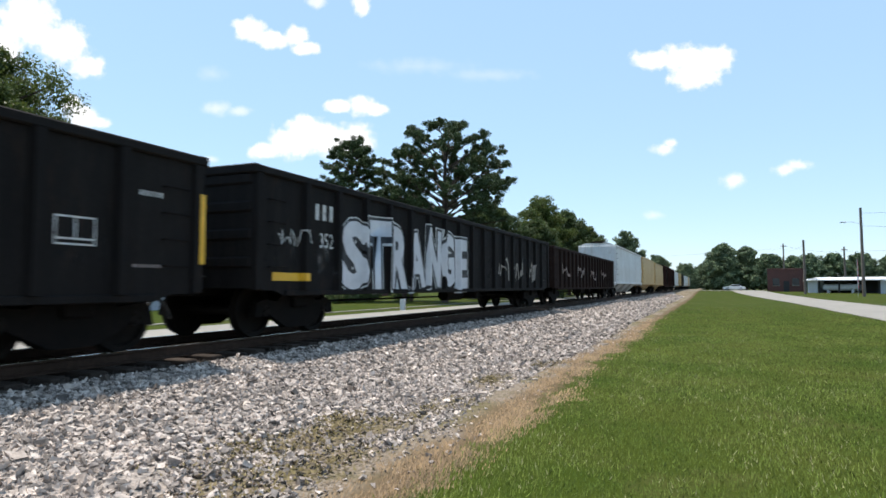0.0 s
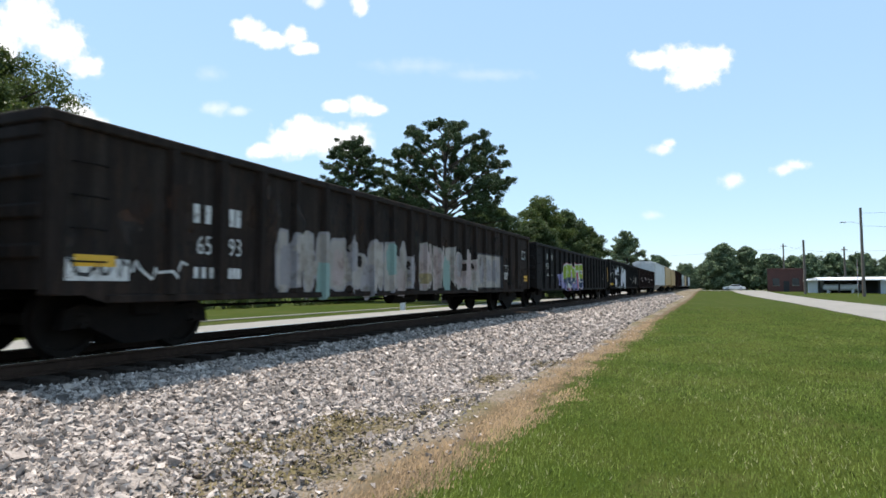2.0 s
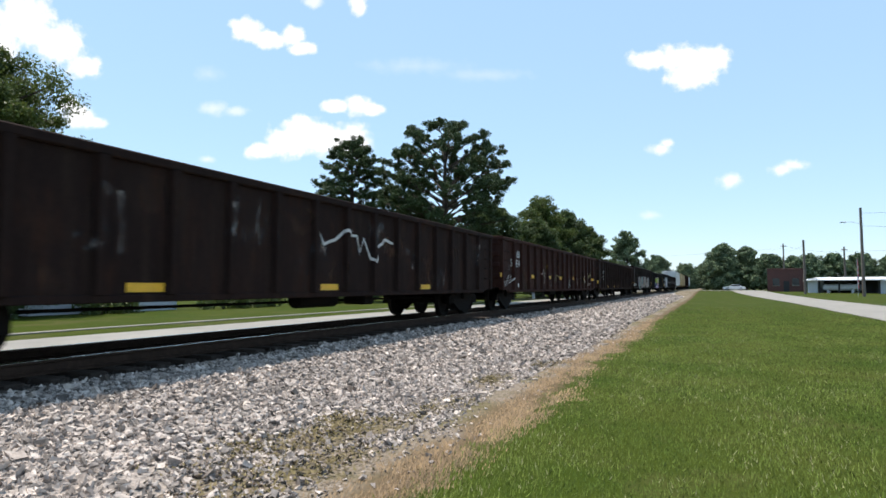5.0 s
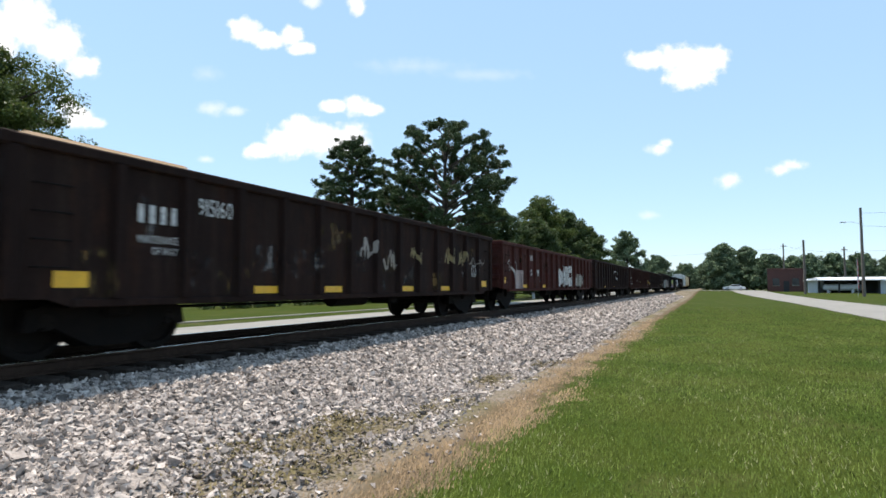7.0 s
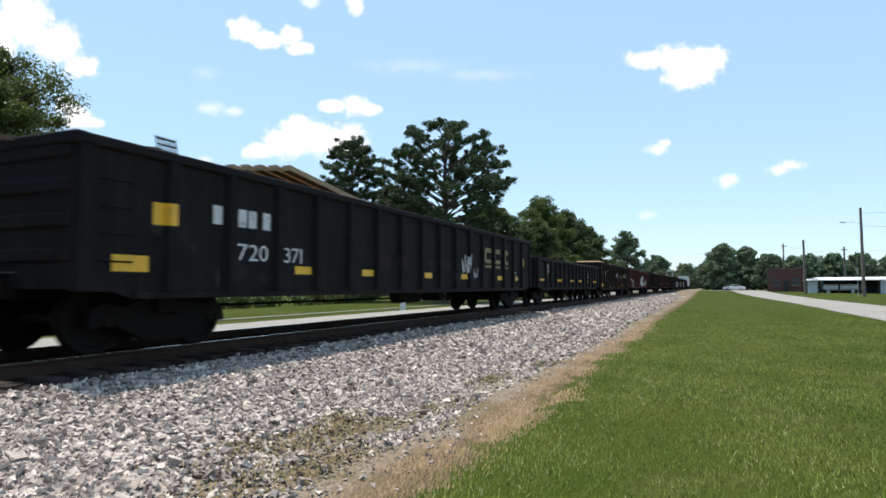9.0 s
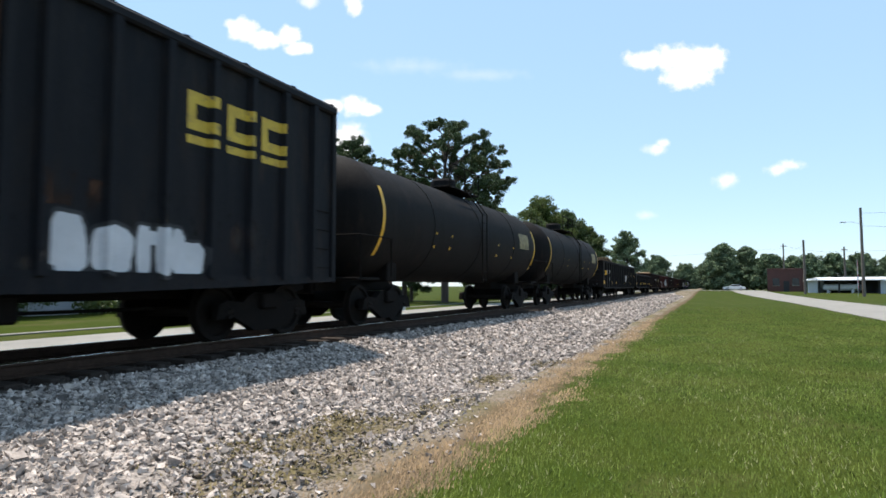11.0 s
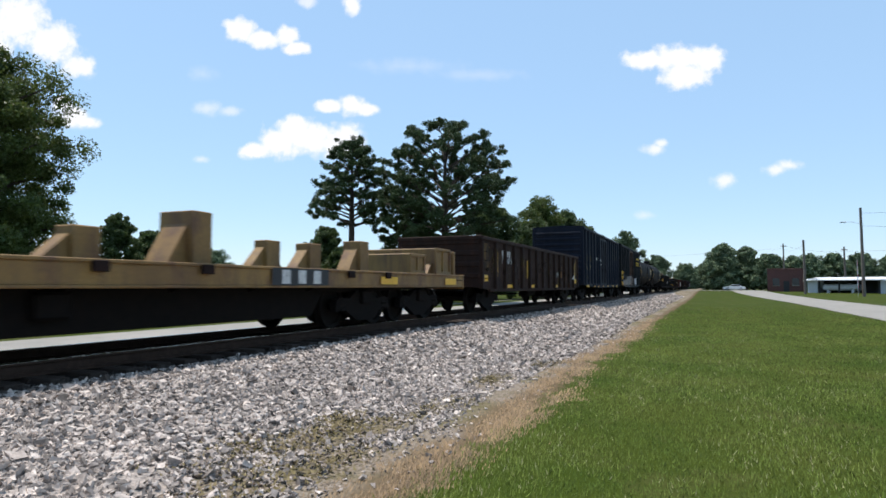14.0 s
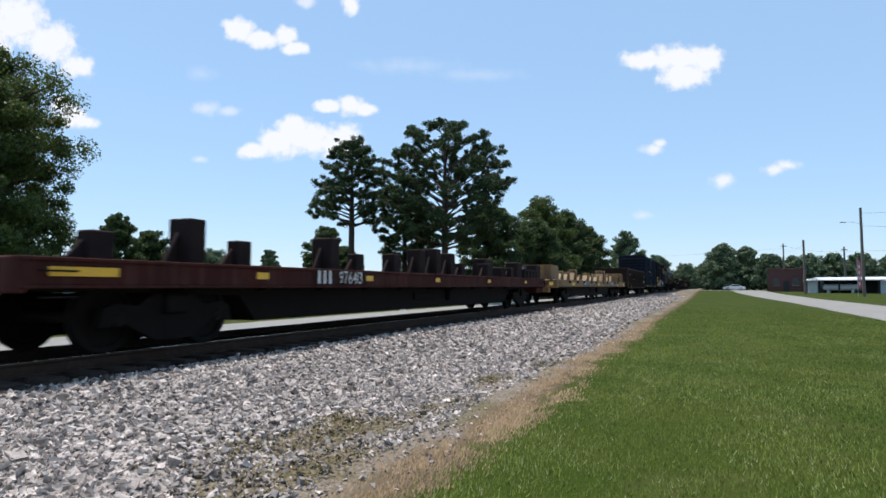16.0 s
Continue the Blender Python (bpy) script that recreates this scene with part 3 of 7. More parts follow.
def lettering(parent, body, y, z, height, mat, base, width=0.8, bold=0.0, ribs=(), lift=0.004, name="stencilled_character"):
    """Stencilled characters laid on the side; each keeps clear of the ribs."""
    glyphs, pen = [], 0.0
    for ch in body:
        if ch == " ":
            pen += 0.4 * height * width
            continue
        me, co = letter_mesh(ch, height, bold, width)
        w = float(np.ptp(co[:, 0]))
        glyphs.append((me, co, pen + w / 2, w))
        pen += w + 0.13 * height
    start = clear_of(y, pen, ribs) - pen / 2
    places = spread_out([(start + c, w) for _, _, c, w in glyphs], ribs, 0.12 * height)
    for (me, co, _, _), at in zip(glyphs, places):
        me.vertices.foreach_set("co", np.column_stack([co[:, 0] + at, co[:, 1] + z, np.zeros(len(co))]).ravel())
        draped(name, me, mat, parent, base, ribs, lift=lift)


def bars(parent, y, z, count, w, h, mat, base, ribs=(), space=0.5, lift=0.004):
    """A row of plain blocks in place of a company's letters."""
    y = clear_of(y, w, ribs)
    step = w / count
    thick = step * (1 - space)
    for c in spread_out([(y - w / 2 + (i + 0.5) * step, thick) for i in range(count)], ribs, 0.25 * thick):
        block = flat_mesh([(c - thick / 2, z - h / 2), (c + thick / 2, z - h / 2), (c + thick / 2, z + h / 2), (c - thick / 2, z + h / 2)], [(0, 1, 2, 3)])
        draped("stencilled_block", block, mat, parent, base, ribs, lift=lift)


def plate(parent, name, y0, y1, z0, z1, mat, base, ribs=(), lift=0.003, label=""):
    if name in ("reflector", "placard"):
        mid = clear_of((y0 + y1) / 2, y1 - y0, ribs)
        y0, y1 = mid - (y1 - y0) / 2, mid + (y1 - y0) / 2
    return draped(name, flat_mesh([(y0, z0), (y1, z0), (y1, z1), (y0, z1)], [(0, 1, 2, 3)]), mat, parent, base, ribs, lift=lift, label=label)


def consolidated_stencil(parent, y, z, w, h, base, ribs=()):
    """White outlined data box with two dark fields."""
    t = 0.022
    y = clear_of(y, w, ribs)
    vs, fs = [], []
    for a0, a1, b0, b1 in ((-w / 2, w / 2, -h / 2, -h / 2 + t), (-w / 2, w / 2, h / 2 - t, h / 2), (-w / 2, -w / 2 + t, -h / 2 + t, h / 2 - t), (w / 2 - t, w / 2, -h / 2 + t, h / 2 - t), (-t / 2, t / 2, -h / 4, h / 2 - t), (-w / 2 + t, w / 2 - t, -h / 4 - t, -h / 4)):
        k = len(vs)
        vs += [(y + a0, z + b0), (y + a1, z + b0), (y + a1, z + b1), (y + a0, z + b1)]
        fs.append((k, k + 1, k + 2, k + 3))
    draped("stencil", flat_mesh(vs, fs), M["white_paint"], parent, base, ribs, lift=0.005)


def blob(y, z, w, h, seed, lobes=7, amount=0.18, n=60):
    pts = []
    for i in range(n):
        a = 2 * math.pi * i / n
        r = 1 + amount * noise.noise((math.cos(a) * lobes * 0.3, math.sin(a) * lobes * 0.3, seed * 3.7)) * 2
        pts.append((y + math.copysign(abs(math.cos(a)) ** 0.6, math.cos(a)) * w / 2 * r, z + math.copysign(abs(math.sin(a)) ** 0.6, math.sin(a)) * h / 2 * r))
    bm = bmesh.new()
    f = bm.faces.new([bm.verts.new((*p, 0)) for p in pts])
    bmesh.ops.triangulate(bm, faces=[f])
    me = bpy.data.meshes.new("flat")
    bm.to_mesh(me)
    bm.free()
    return me


def throw_up(parent, word, y0, y1, z0, z1, fill, base, ribs, seed=1, cloud=None, edge="outline", lean=0.08, edge2=None, low=None, fat=0.9):
    """A sprayed word: fat jostling letters with a dark edge, on an optional cloud of colour."""
    rng = random.Random(seed)
    w, h = (y1 - y0) / len(word), z1 - z0
    if cloud:
        for i in range(len(word) + 1):
            draped("cloud_of_paint", blob(y0 + i * w, (z0 + z1) / 2 + rng.uniform(-0.1, 0.1) * h, w * 1.5, h * rng.uniform(0.85, 1.15), seed + i), M[cloud], parent, base, ribs, lift=0.002)
    for i, ch in enumerate(word):
        y, z = y0 + (i + 0.5) * w + rng.uniform(-0.03, 0.03) * w, (z0 + z1) / 2 + rng.uniform(-0.05, 0.05) * h
        hh, tilt = h * rng.uniform(0.88, 1.0), rng.uniform(-lean, lean)
        for grow, key, lift in ((0.14, edge2, 0.0035), (0.11, edge, 0.005), (0.045, fill, 0.0065)):
            if not key:
                continue
            me, co = letter_mesh(ch, 1.0, grow)
            span = np.ptp(co[:, 0])
            sx = w * (fat + (grow - 0.045) * 1.6) / span
            sy = hh * (1 + (grow - 0.045) * 1.3)
            c, s = math.cos(tilt), math.sin(tilt)
            xy = (co[:, :2] * (sx, sy)) @ np.array([[c, s], [-s, c]]) + (y, z)
            me.vertices.foreach_set("co", np.column_stack([xy, np.zeros(len(xy))]).ravel())
            cut = me.copy() if low and key == fill else None
            draped("graffiti", me, M[key], parent, base, ribs, lift=lift + 0.0004 * (i % 2))
            if cut:
                bm = bmesh.new()
                bm.from_mesh(cut)
                bmesh.ops.bisect_plane(bm, geom=bm.verts[:] + bm.edges[:] + bm.faces[:], plane_co=(y, z0 + h * rng.uniform(0.4, 0.5), 0), plane_no=(rng.uniform(-0.3, 0.3), 1, 0), clear_outer=True)
                bm.to_mesh(cut)
                bm.free()
                draped("graffiti", cut, M[low], parent, base, ribs, lift=0.0085 + 0.0004 * (i % 2))


def tag_shapes(parent, n, y0, y1, z0, z1, fill, base, ribs, seed=1, edge=None, hole=None):
    """Sprayed shapes that spell nothing: stems, bowls and blots in a row."""
    rng = random.Random(seed)
    w, h, zc = (y1 - y0) / n, z1 - z0, (z0 + z1) / 2
    for i in range(n):
        y, kind = y0 + (i + 0.5) * w, rng.randrange(3)
        bits = [(0, rng.uniform(-0.05, 0.05) * h, w * rng.uniform(0.8, 1.05), h * rng.uniform(0.75, 1.0))]
        if kind == 1:
            bits = [(-0.28 * w, 0, 0.4 * w, h * rng.uniform(0.85, 1.1)), (0.15 * w, -0.1 * h, 0.7 * w, 0.65 * h)]
        if kind == 2:
            bits = [(-0.25 * w, -0.02 * h, 0.36 * w, h), (0.25 * w, 0.04 * h, 0.36 * w, h * 0.9), (0, rng.uniform(-0.25, 0.25) * h, 0.7 * w, 0.25 * h)]
        for k, (dy, dz, bw, bh) in enumerate(bits):
            s = seed * 1.3 + i * 2.1 + k
            if edge:
                draped("graffiti", blob(y + dy, zc + dz, bw + 0.1, bh + 0.1, s, 6, 0.1), M[edge], parent, base, ribs, lift=0.004 + 0.0003 * (i % 2))
            draped("graffiti", blob(y + dy, zc + dz, bw, bh, s, 6, 0.1), M[fill], parent, base, ribs, lift=0.006 + 0.0003 * (i % 2))
        if hole and kind < 2:
            draped("graffiti", blob(y + 0.08 * w, zc + 0.08 * h, 0.25 * w, 0.22 * h, i + seed, 5, 0.15), M[hole], parent, base, ribs, lift=0.0075)


def scribble(parent, y, z, w, h, mat, base, ribs, seed, n=9, t=0.03):
    """A sprayed tag nobody could read: a wandering line."""
    rng = random.Random(seed)
    pts = [(y - w / 2 + w * i / n + rng.uniform(-0.6, 0.6) * w / n, z + rng.uniform(-0.5, 0.5) * h) for i in range(n + 1)]
    vs, fs = [], []
    for k, (a, b) in enumerate(pts):
        p, q = pts[max(0, k - 1)], pts[min(n, k + 1)]
        L = math.hypot(q[0] - p[0], q[1] - p[1]) or 1
        nx, nz = -(q[1] - p[1]) / L * t / 2, (q[0] - p[0]) / L * t / 2
        vs += [(a - nx, b - nz), (a + nx, b + nz)]
        if k:
            fs.append((2 * k - 2, 2 * k, 2 * k + 1, 2 * k - 1))
    draped("graffiti", flat_mesh(vs, fs), M[mat], parent, base, ribs, lift=0.006)


def flaking(key, colour, cover):
    """Old paint that has flaked away in places and lets the steel below show."""
    m = surface("flaking_" + key, colour, tuple(c * 0.7 for c in colour), 3, 0.8, grain=0.3, gscale=30, bump=0, spec=0.1)
    n, l = m.node_tree.nodes, m.node_tree.links
    tc = n.new("ShaderNodeTexCoord")
    mp = n.new("ShaderNodeMapping")
    mp.inputs["Scale"].default_value = (1, 3.4, 1.3)
    l.new(tc.outputs["Object"], mp.inputs[0])
    nz = n.new("ShaderNodeTexNoise")
    nz.inputs["Scale"].default_value, nz.inputs["Detail"].default_value, nz.inputs["Roughness"].default_value = 1.6, 8, 0.68
    l.new(mp.outputs[0], nz.inputs["Vector"])
    r = n.new("ShaderNodeMapRange")
    r.inputs[1].default_value, r.inputs[2].default_value, r.inputs[4].default_value = 0.66 - 0.3 * cover, 0.78 - 0.3 * cover, 0.85
    l.new(nz.outputs[0], r.inputs[0])
    tr = n.new("ShaderNodeBsdfTransparent")
    mx = n.new("ShaderNodeMixShader")
    l.new(r.outputs[0], mx.inputs[0])
    l.new(tr.outputs[0], mx.inputs[1])
    l.new(n["Principled BSDF"].outputs[0], mx.inputs[2])
    l.new(mx.outputs[0], n["Material Output"].inputs[0])
    return m


M["flaked_white"] = flaking("white_paint", (0.2, 0.185, 0.175), 0.4)
M["flaked_rust"] = flaking("rust_scale", (0.075, 0.04, 0.026), 0.55)
M["flaked_gold"] = flaking("gold_paint", (0.17, 0.11, 0.045), 0.5)
M["flaked_dust"] = flaking("pale_dust", (0.055, 0.047, 0.042), 0.5)


def worn_patches(car, half, ribs, seed, keys, n=14, z0=0.8, z1=2.2, size=1.0):
    """Scuffs, flaked tags and rust scale, each in its own place along the side."""
    rng = random.Random(seed)
    for i in range(n):
        y = -half + 0.8 + (2 * half - 1.6) * (i + rng.random()) / n
        w, h = size * rng.uniform(0.5, 1.2), size * rng.uniform(0.4, 0.9)
        z = min(max(rng.uniform(z0, z1), z0 + h / 2), z1 - h / 2)
        draped("worn_paint", blob(y, z, w, h, seed + i * 1.7, 8, 0.25, 28), M[keys[i % len(keys)]], car, SIDE, ribs, lift=0.0012 + 0.0002 * (i % 3))


def ladder(car, x, y, z0, z1, mat, n=4, along="y", w=0.42):
    """A row of bent grab irons on a car's side or end."""
    key = (along, w)
    if key not in SHARED:
        b = Build()
        if along == "y":
            b.path([(-0.07, -w / 2, 0), (0, -w / 2, 0), (0, w / 2, 0), (-0.07, w / 2, 0)], 0.012, 5)
        else:
            b.path([(-w / 2, -0.07, 0), (-w / 2, 0, 0), (w / 2, 0, 0), (w / 2, -0.07, 0)], 0.012, 5)
        SHARED[key] = b.mesh("grab_iron", mat)
    for i in range(n):
        o = part("grab_iron", SHARED[key], None, car, at=(x, y, z0 + (z1 - z0) * (i + 0.5) / n))
        if along == "x" and y < 0:
            o.rotation_euler.z = math.pi


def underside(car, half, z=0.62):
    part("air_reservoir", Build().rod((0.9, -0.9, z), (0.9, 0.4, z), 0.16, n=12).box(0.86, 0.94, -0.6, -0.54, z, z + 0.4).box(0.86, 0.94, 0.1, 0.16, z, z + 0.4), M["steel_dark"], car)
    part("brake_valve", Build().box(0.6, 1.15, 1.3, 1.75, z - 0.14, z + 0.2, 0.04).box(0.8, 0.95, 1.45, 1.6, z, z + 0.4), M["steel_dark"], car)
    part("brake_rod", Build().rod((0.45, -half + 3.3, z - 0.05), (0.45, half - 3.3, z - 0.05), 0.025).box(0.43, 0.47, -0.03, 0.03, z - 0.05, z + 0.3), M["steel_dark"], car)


def gondola(t0, t1, top, key, label, ribs_n, sill=0.72, floor=1.05, tapes=(), spins=True, tall_tape=(), inset=1.35):
    """Open gondola: ribbed steel sides, corrugated ends, top chord, sills. Returns the car, its ribs and half length."""
    car, half = start_car("gondola_car", t0, t1, label, "gondola car", spins=spins)
    m = M[key]
    for s in (-1, 1):
        # straight-bottomed side sheets, a little shallower at the very ends
        out = Build().prism([(-half, sill + 0.1), (-half + 0.5, sill + 0.1), (-half + 0.8, sill), (half - 0.8, sill), (half - 0.5, sill + 0.1), (half, sill + 0.1), (half, top), (-half, top)], s * (SIDE - 0.012), s * SIDE, "x")
        part("side_wall", out, m, car)
        part("top_chord", Build().box(s * SIDE - 0.07, s * SIDE + 0.07, -half, half, top - 0.13, top, 0.02), m, car)
        part("side_sill", Build().box(s * SIDE - 0.05, s * SIDE + 0.035, -half + 0.8, half - 0.8, sill, sill + 0.10, 0.012), m, car)
        e = Build().box(-SIDE, SIDE, s * half - 0.02, s * half, floor - 0.2, top, 0.0)
        for k in range(4):
            z = floor + (top - floor) * (k + 0.5) / 4
            part("end_rib", Build().box(-SIDE + 0.05, SIDE - 0.05, s * half - 0.06, s * half + 0.06, z - 0.09, z + 0.09, 0.04), m, car)
        part("end_wall", e, m, car)
        part("end_chord", Build().box(-SIDE - 0.06, SIDE + 0.06, s * half - 0.09, s * half + 0.09, top - 0.14, top + 0.01, 0.02), m, car)
        part("corner_post", Build().box(SIDE - 0.1, SIDE + 0.06, s * (half - 0.08) - 0.09, s * (half - 0.08) + 0.09, sill + 0.1, top - 0.12, 0.02), m, car)
        part("corner_post", Build().box(-SIDE - 0.06, -SIDE + 0.1, s * (half - 0.08) - 0.09, s * (half - 0.08) + 0.09, sill + 0.1, top - 0.12, 0.02), m, car)
        ladder(car, SIDE + 0.09, s * (half - 0.5), sill + 0.3, top - 0.35, M["steel_dark"], 4)
        ladder(car, -1.0, s * (half + 0.14), floor - 0.2, top - 0.3, M["steel_dark"], 4, along="x")
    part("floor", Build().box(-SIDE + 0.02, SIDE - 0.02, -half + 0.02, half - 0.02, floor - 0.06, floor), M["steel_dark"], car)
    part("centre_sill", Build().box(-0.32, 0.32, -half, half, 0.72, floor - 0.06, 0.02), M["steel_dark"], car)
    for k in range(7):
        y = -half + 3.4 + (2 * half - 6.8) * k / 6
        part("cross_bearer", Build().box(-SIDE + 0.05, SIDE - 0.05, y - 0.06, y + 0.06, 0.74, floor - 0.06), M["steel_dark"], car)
    underside(car, half)
    ribs = [-half + inset + 2 * (half - inset) * i / (ribs_n - 1) for i in range(ribs_n)]
    rib_hi = [(0, -0.09), (RIB, -0.06), (RIB, 0.06), (0, 0.09)]
    full = Build().prism(rib_hi, sill + 0.1, top - 0.125, "z").mesh("rib", m)
    for s in (1, -1):
        for y in ribs:
            o = part("rib", full, None, car, at=(s * SIDE, y, 0))
            if s < 0:
                o.rotation_euler.z = math.pi
    for y in tapes:
        plate(car, "reflector", y - 0.3, y + 0.3, sill + 0.13, sill + 0.25, M["reflector"], SIDE, ribs, lift=0.007, label="yellow reflective strip")
    for y, z, h in tall_tape:
        plate(car, "reflector", y - 0.05, y + 0.05, z, z + h, M["reflector"], SIDE + (0.062 if abs(y - SHIFT[0]) > half - 0.25 else 0), ribs, lift=0.007, label="tall yellow reflective strip")
    return car, ribs, half


def boxcar(t0, t1, eave, key, label, ribs_n, end_ribs=True, door_key=None, pressed=False, spins=True, sill=0.86, inset=0.56):
    """Boxcar: posts on the sides, sliding doors, corrugated ends, low-pitched panelled roof."""
    car, half = start_car("boxcar", t0, t1, label, "boxcar", spins=spins, inset=1.5)
    m = M[key]
    for s in (-1, 1):
        part("side_wall", Build().box(s * SIDE - 0.03, s * SIDE, -half, half, sill + 0.12, eave - 0.1), m, car)
        part("side_sill", Build().prism([(-half, sill + 0.12), (-half + 2.4, sill + 0.02), (-2.2, sill - 0.06), (2.2, sill - 0.06), (half - 2.4, sill + 0.02), (half, sill + 0.12), (half, sill + 0.2), (-half, sill + 0.2)], s * SIDE - 0.04, s * SIDE + 0.045), m, car)
        part("eave_rail", Build().box(s * SIDE - 0.05, s * SIDE + 0.1, -half - 0.02, half + 0.02, eave - 0.17, eave - 0.02, 0.03), m, car)
        e = Build().box(-SIDE, SIDE, s * half - 0.03, s * half, sill + 0.1, eave - 0.03)
        n = 9 if end_ribs else 5
        for k in range(n):
            z = sill + 0.25 + (eave - sill - 0.45) * (k + 0.5) / n
            d = (eave - sill - 0.45) / n * 0.3
            part("end_rib", Build().prism([(s * (half - 0.01), z - d * 1.2), (s * (half + 0.1), z - d * 0.35), (s * (half + 0.1), z + d * 0.35), (s * (half - 0.01), z + d * 1.2)], -SIDE + 0.12, SIDE - 0.12), m, car)
        part("end_wall", e, m, car)
        for q in (-1, 1):
            part("corner_post", Build().box(q * SIDE - 0.06, q * SIDE + 0.06, s * half - 0.08, s * half + 0.05, sill + 0.1, eave - 0.02, 0.02), m, car)
        ladder(car, SIDE + 0.1, s * (half - 0.45), sill + 0.2, sill + 1.6, M["steel_dark"], 4)
        ladder(car, -1.0, s * (half + 0.14), sill + 0.2, eave - 0.4, M["steel_dark"], 8, along="x")
    roof = Build().prism([(-SIDE - 0.06, eave - 0.04), (SIDE + 0.06, eave - 0.04), (SIDE + 0.06, eave), (0, eave + 0.07), (-SIDE - 0.06, eave)], -half - 0.04, half + 0.04, "y")
    for k in range(13):
        y = -half + 0.1 + (2 * half - 0.2) * k / 12
        roof.prism([(-SIDE - 0.05, eave), (SIDE + 0.05, eave), (SIDE + 0.05, eave + 0.03), (0, eave + 0.10), (-SIDE - 0.05, eave + 0.03)], y - 0.05, y + 0.05, "y")
    part("roof", roof, m, car)
    part("floor", Build().box(-SIDE, SIDE, -half, half, sill + 0.12, sill + 0.2), M["steel_dark"], car)
    part("centre_sill", Build().box(-0.32, 0.32, -half, half, 0.68, sill + 0.12, 0.02), M["steel_dark"], car)
    underside(car, half, 0.6)
    door = (-1.88, 1.16)
    dm = M[door_key or key]
    for s in (-1, 1):
        x = s * SIDE
        a, b = (x, x + 0.07) if s > 0 else (x - 0.07, x)
        o = part("door", Build().box(a, b, door[0], door[1], sill + 0.16, eave - 0.25, 0.01), dm, car)
        for z in (sill + 0.8, sill + 1.55, sill + 2.3):
            part("door_rail", Build().box(a - 0.02, b + 0.02, door[0] + 0.08, door[1] - 0.08, z - 0.03, z + 0.03, 0.01), dm, o)
        for y in (door[0] + 0.7, door[0] + 1.55, door[0] + 2.3):
            part("lock_bar", Build().rod((x + s * 0.1, y, sill + 0.25), (x + s * 0.1, y, eave - 0.4), 0.025, n=6).box(x + s * 0.1 - 0.03, x + s * 0.1 + 0.03, y - 0.06, y + 0.06, sill + 1.0, sill + 1.25, 0.01), M["steel_dark"], o)
        part("door_track", Build().box(a - 0.02, b + 0.05, door[0] - 2.6, door[1] + 0.1, sill + 0.06, sill + 0.14, 0.01), m, car)
    ribs = [-half + inset + 2 * (half - inset) * i / (ribs_n - 1) for i in range(ribs_n)]
    ribs = [y for y in ribs if not door[0] - 0.1 < y < door[1] + 0.1] + [door[0] - 0.1, door[1] + 0.1]
    post = Build().prism([(0, -0.09), (RIB, -0.06), (RIB, 0.06), (0, 0.09)], sill + 0.14, eave - 0.16, "z").mesh("post", m)
    for s in (1, -1):
        for y in ribs:
            o = part("post", post, None, car, at=(s * SIDE, y, 0))
            if s < 0:
                o.rotation_euler.z = math.pi
    if pressed:
        # pressed horizontal swages between the posts
        order = sorted(ribs)
        for a, b in zip(order, order[1:]):
            if b - a > 2.0 or b - a < 0.5:
                continue
            for k in range(8):
                z = sill + 0.45 + k * 0.4
                if z < eave - 0.3:
                    part("swage", Build().prism([(SIDE - 0.005, z), (SIDE + 0.025, z + 0.02), (SIDE + 0.025, z + 0.05), (SIDE - 0.005, z + 0.07)], a + 0.16, b - 0.16, "y"), m, car)
    return car, ribs, half


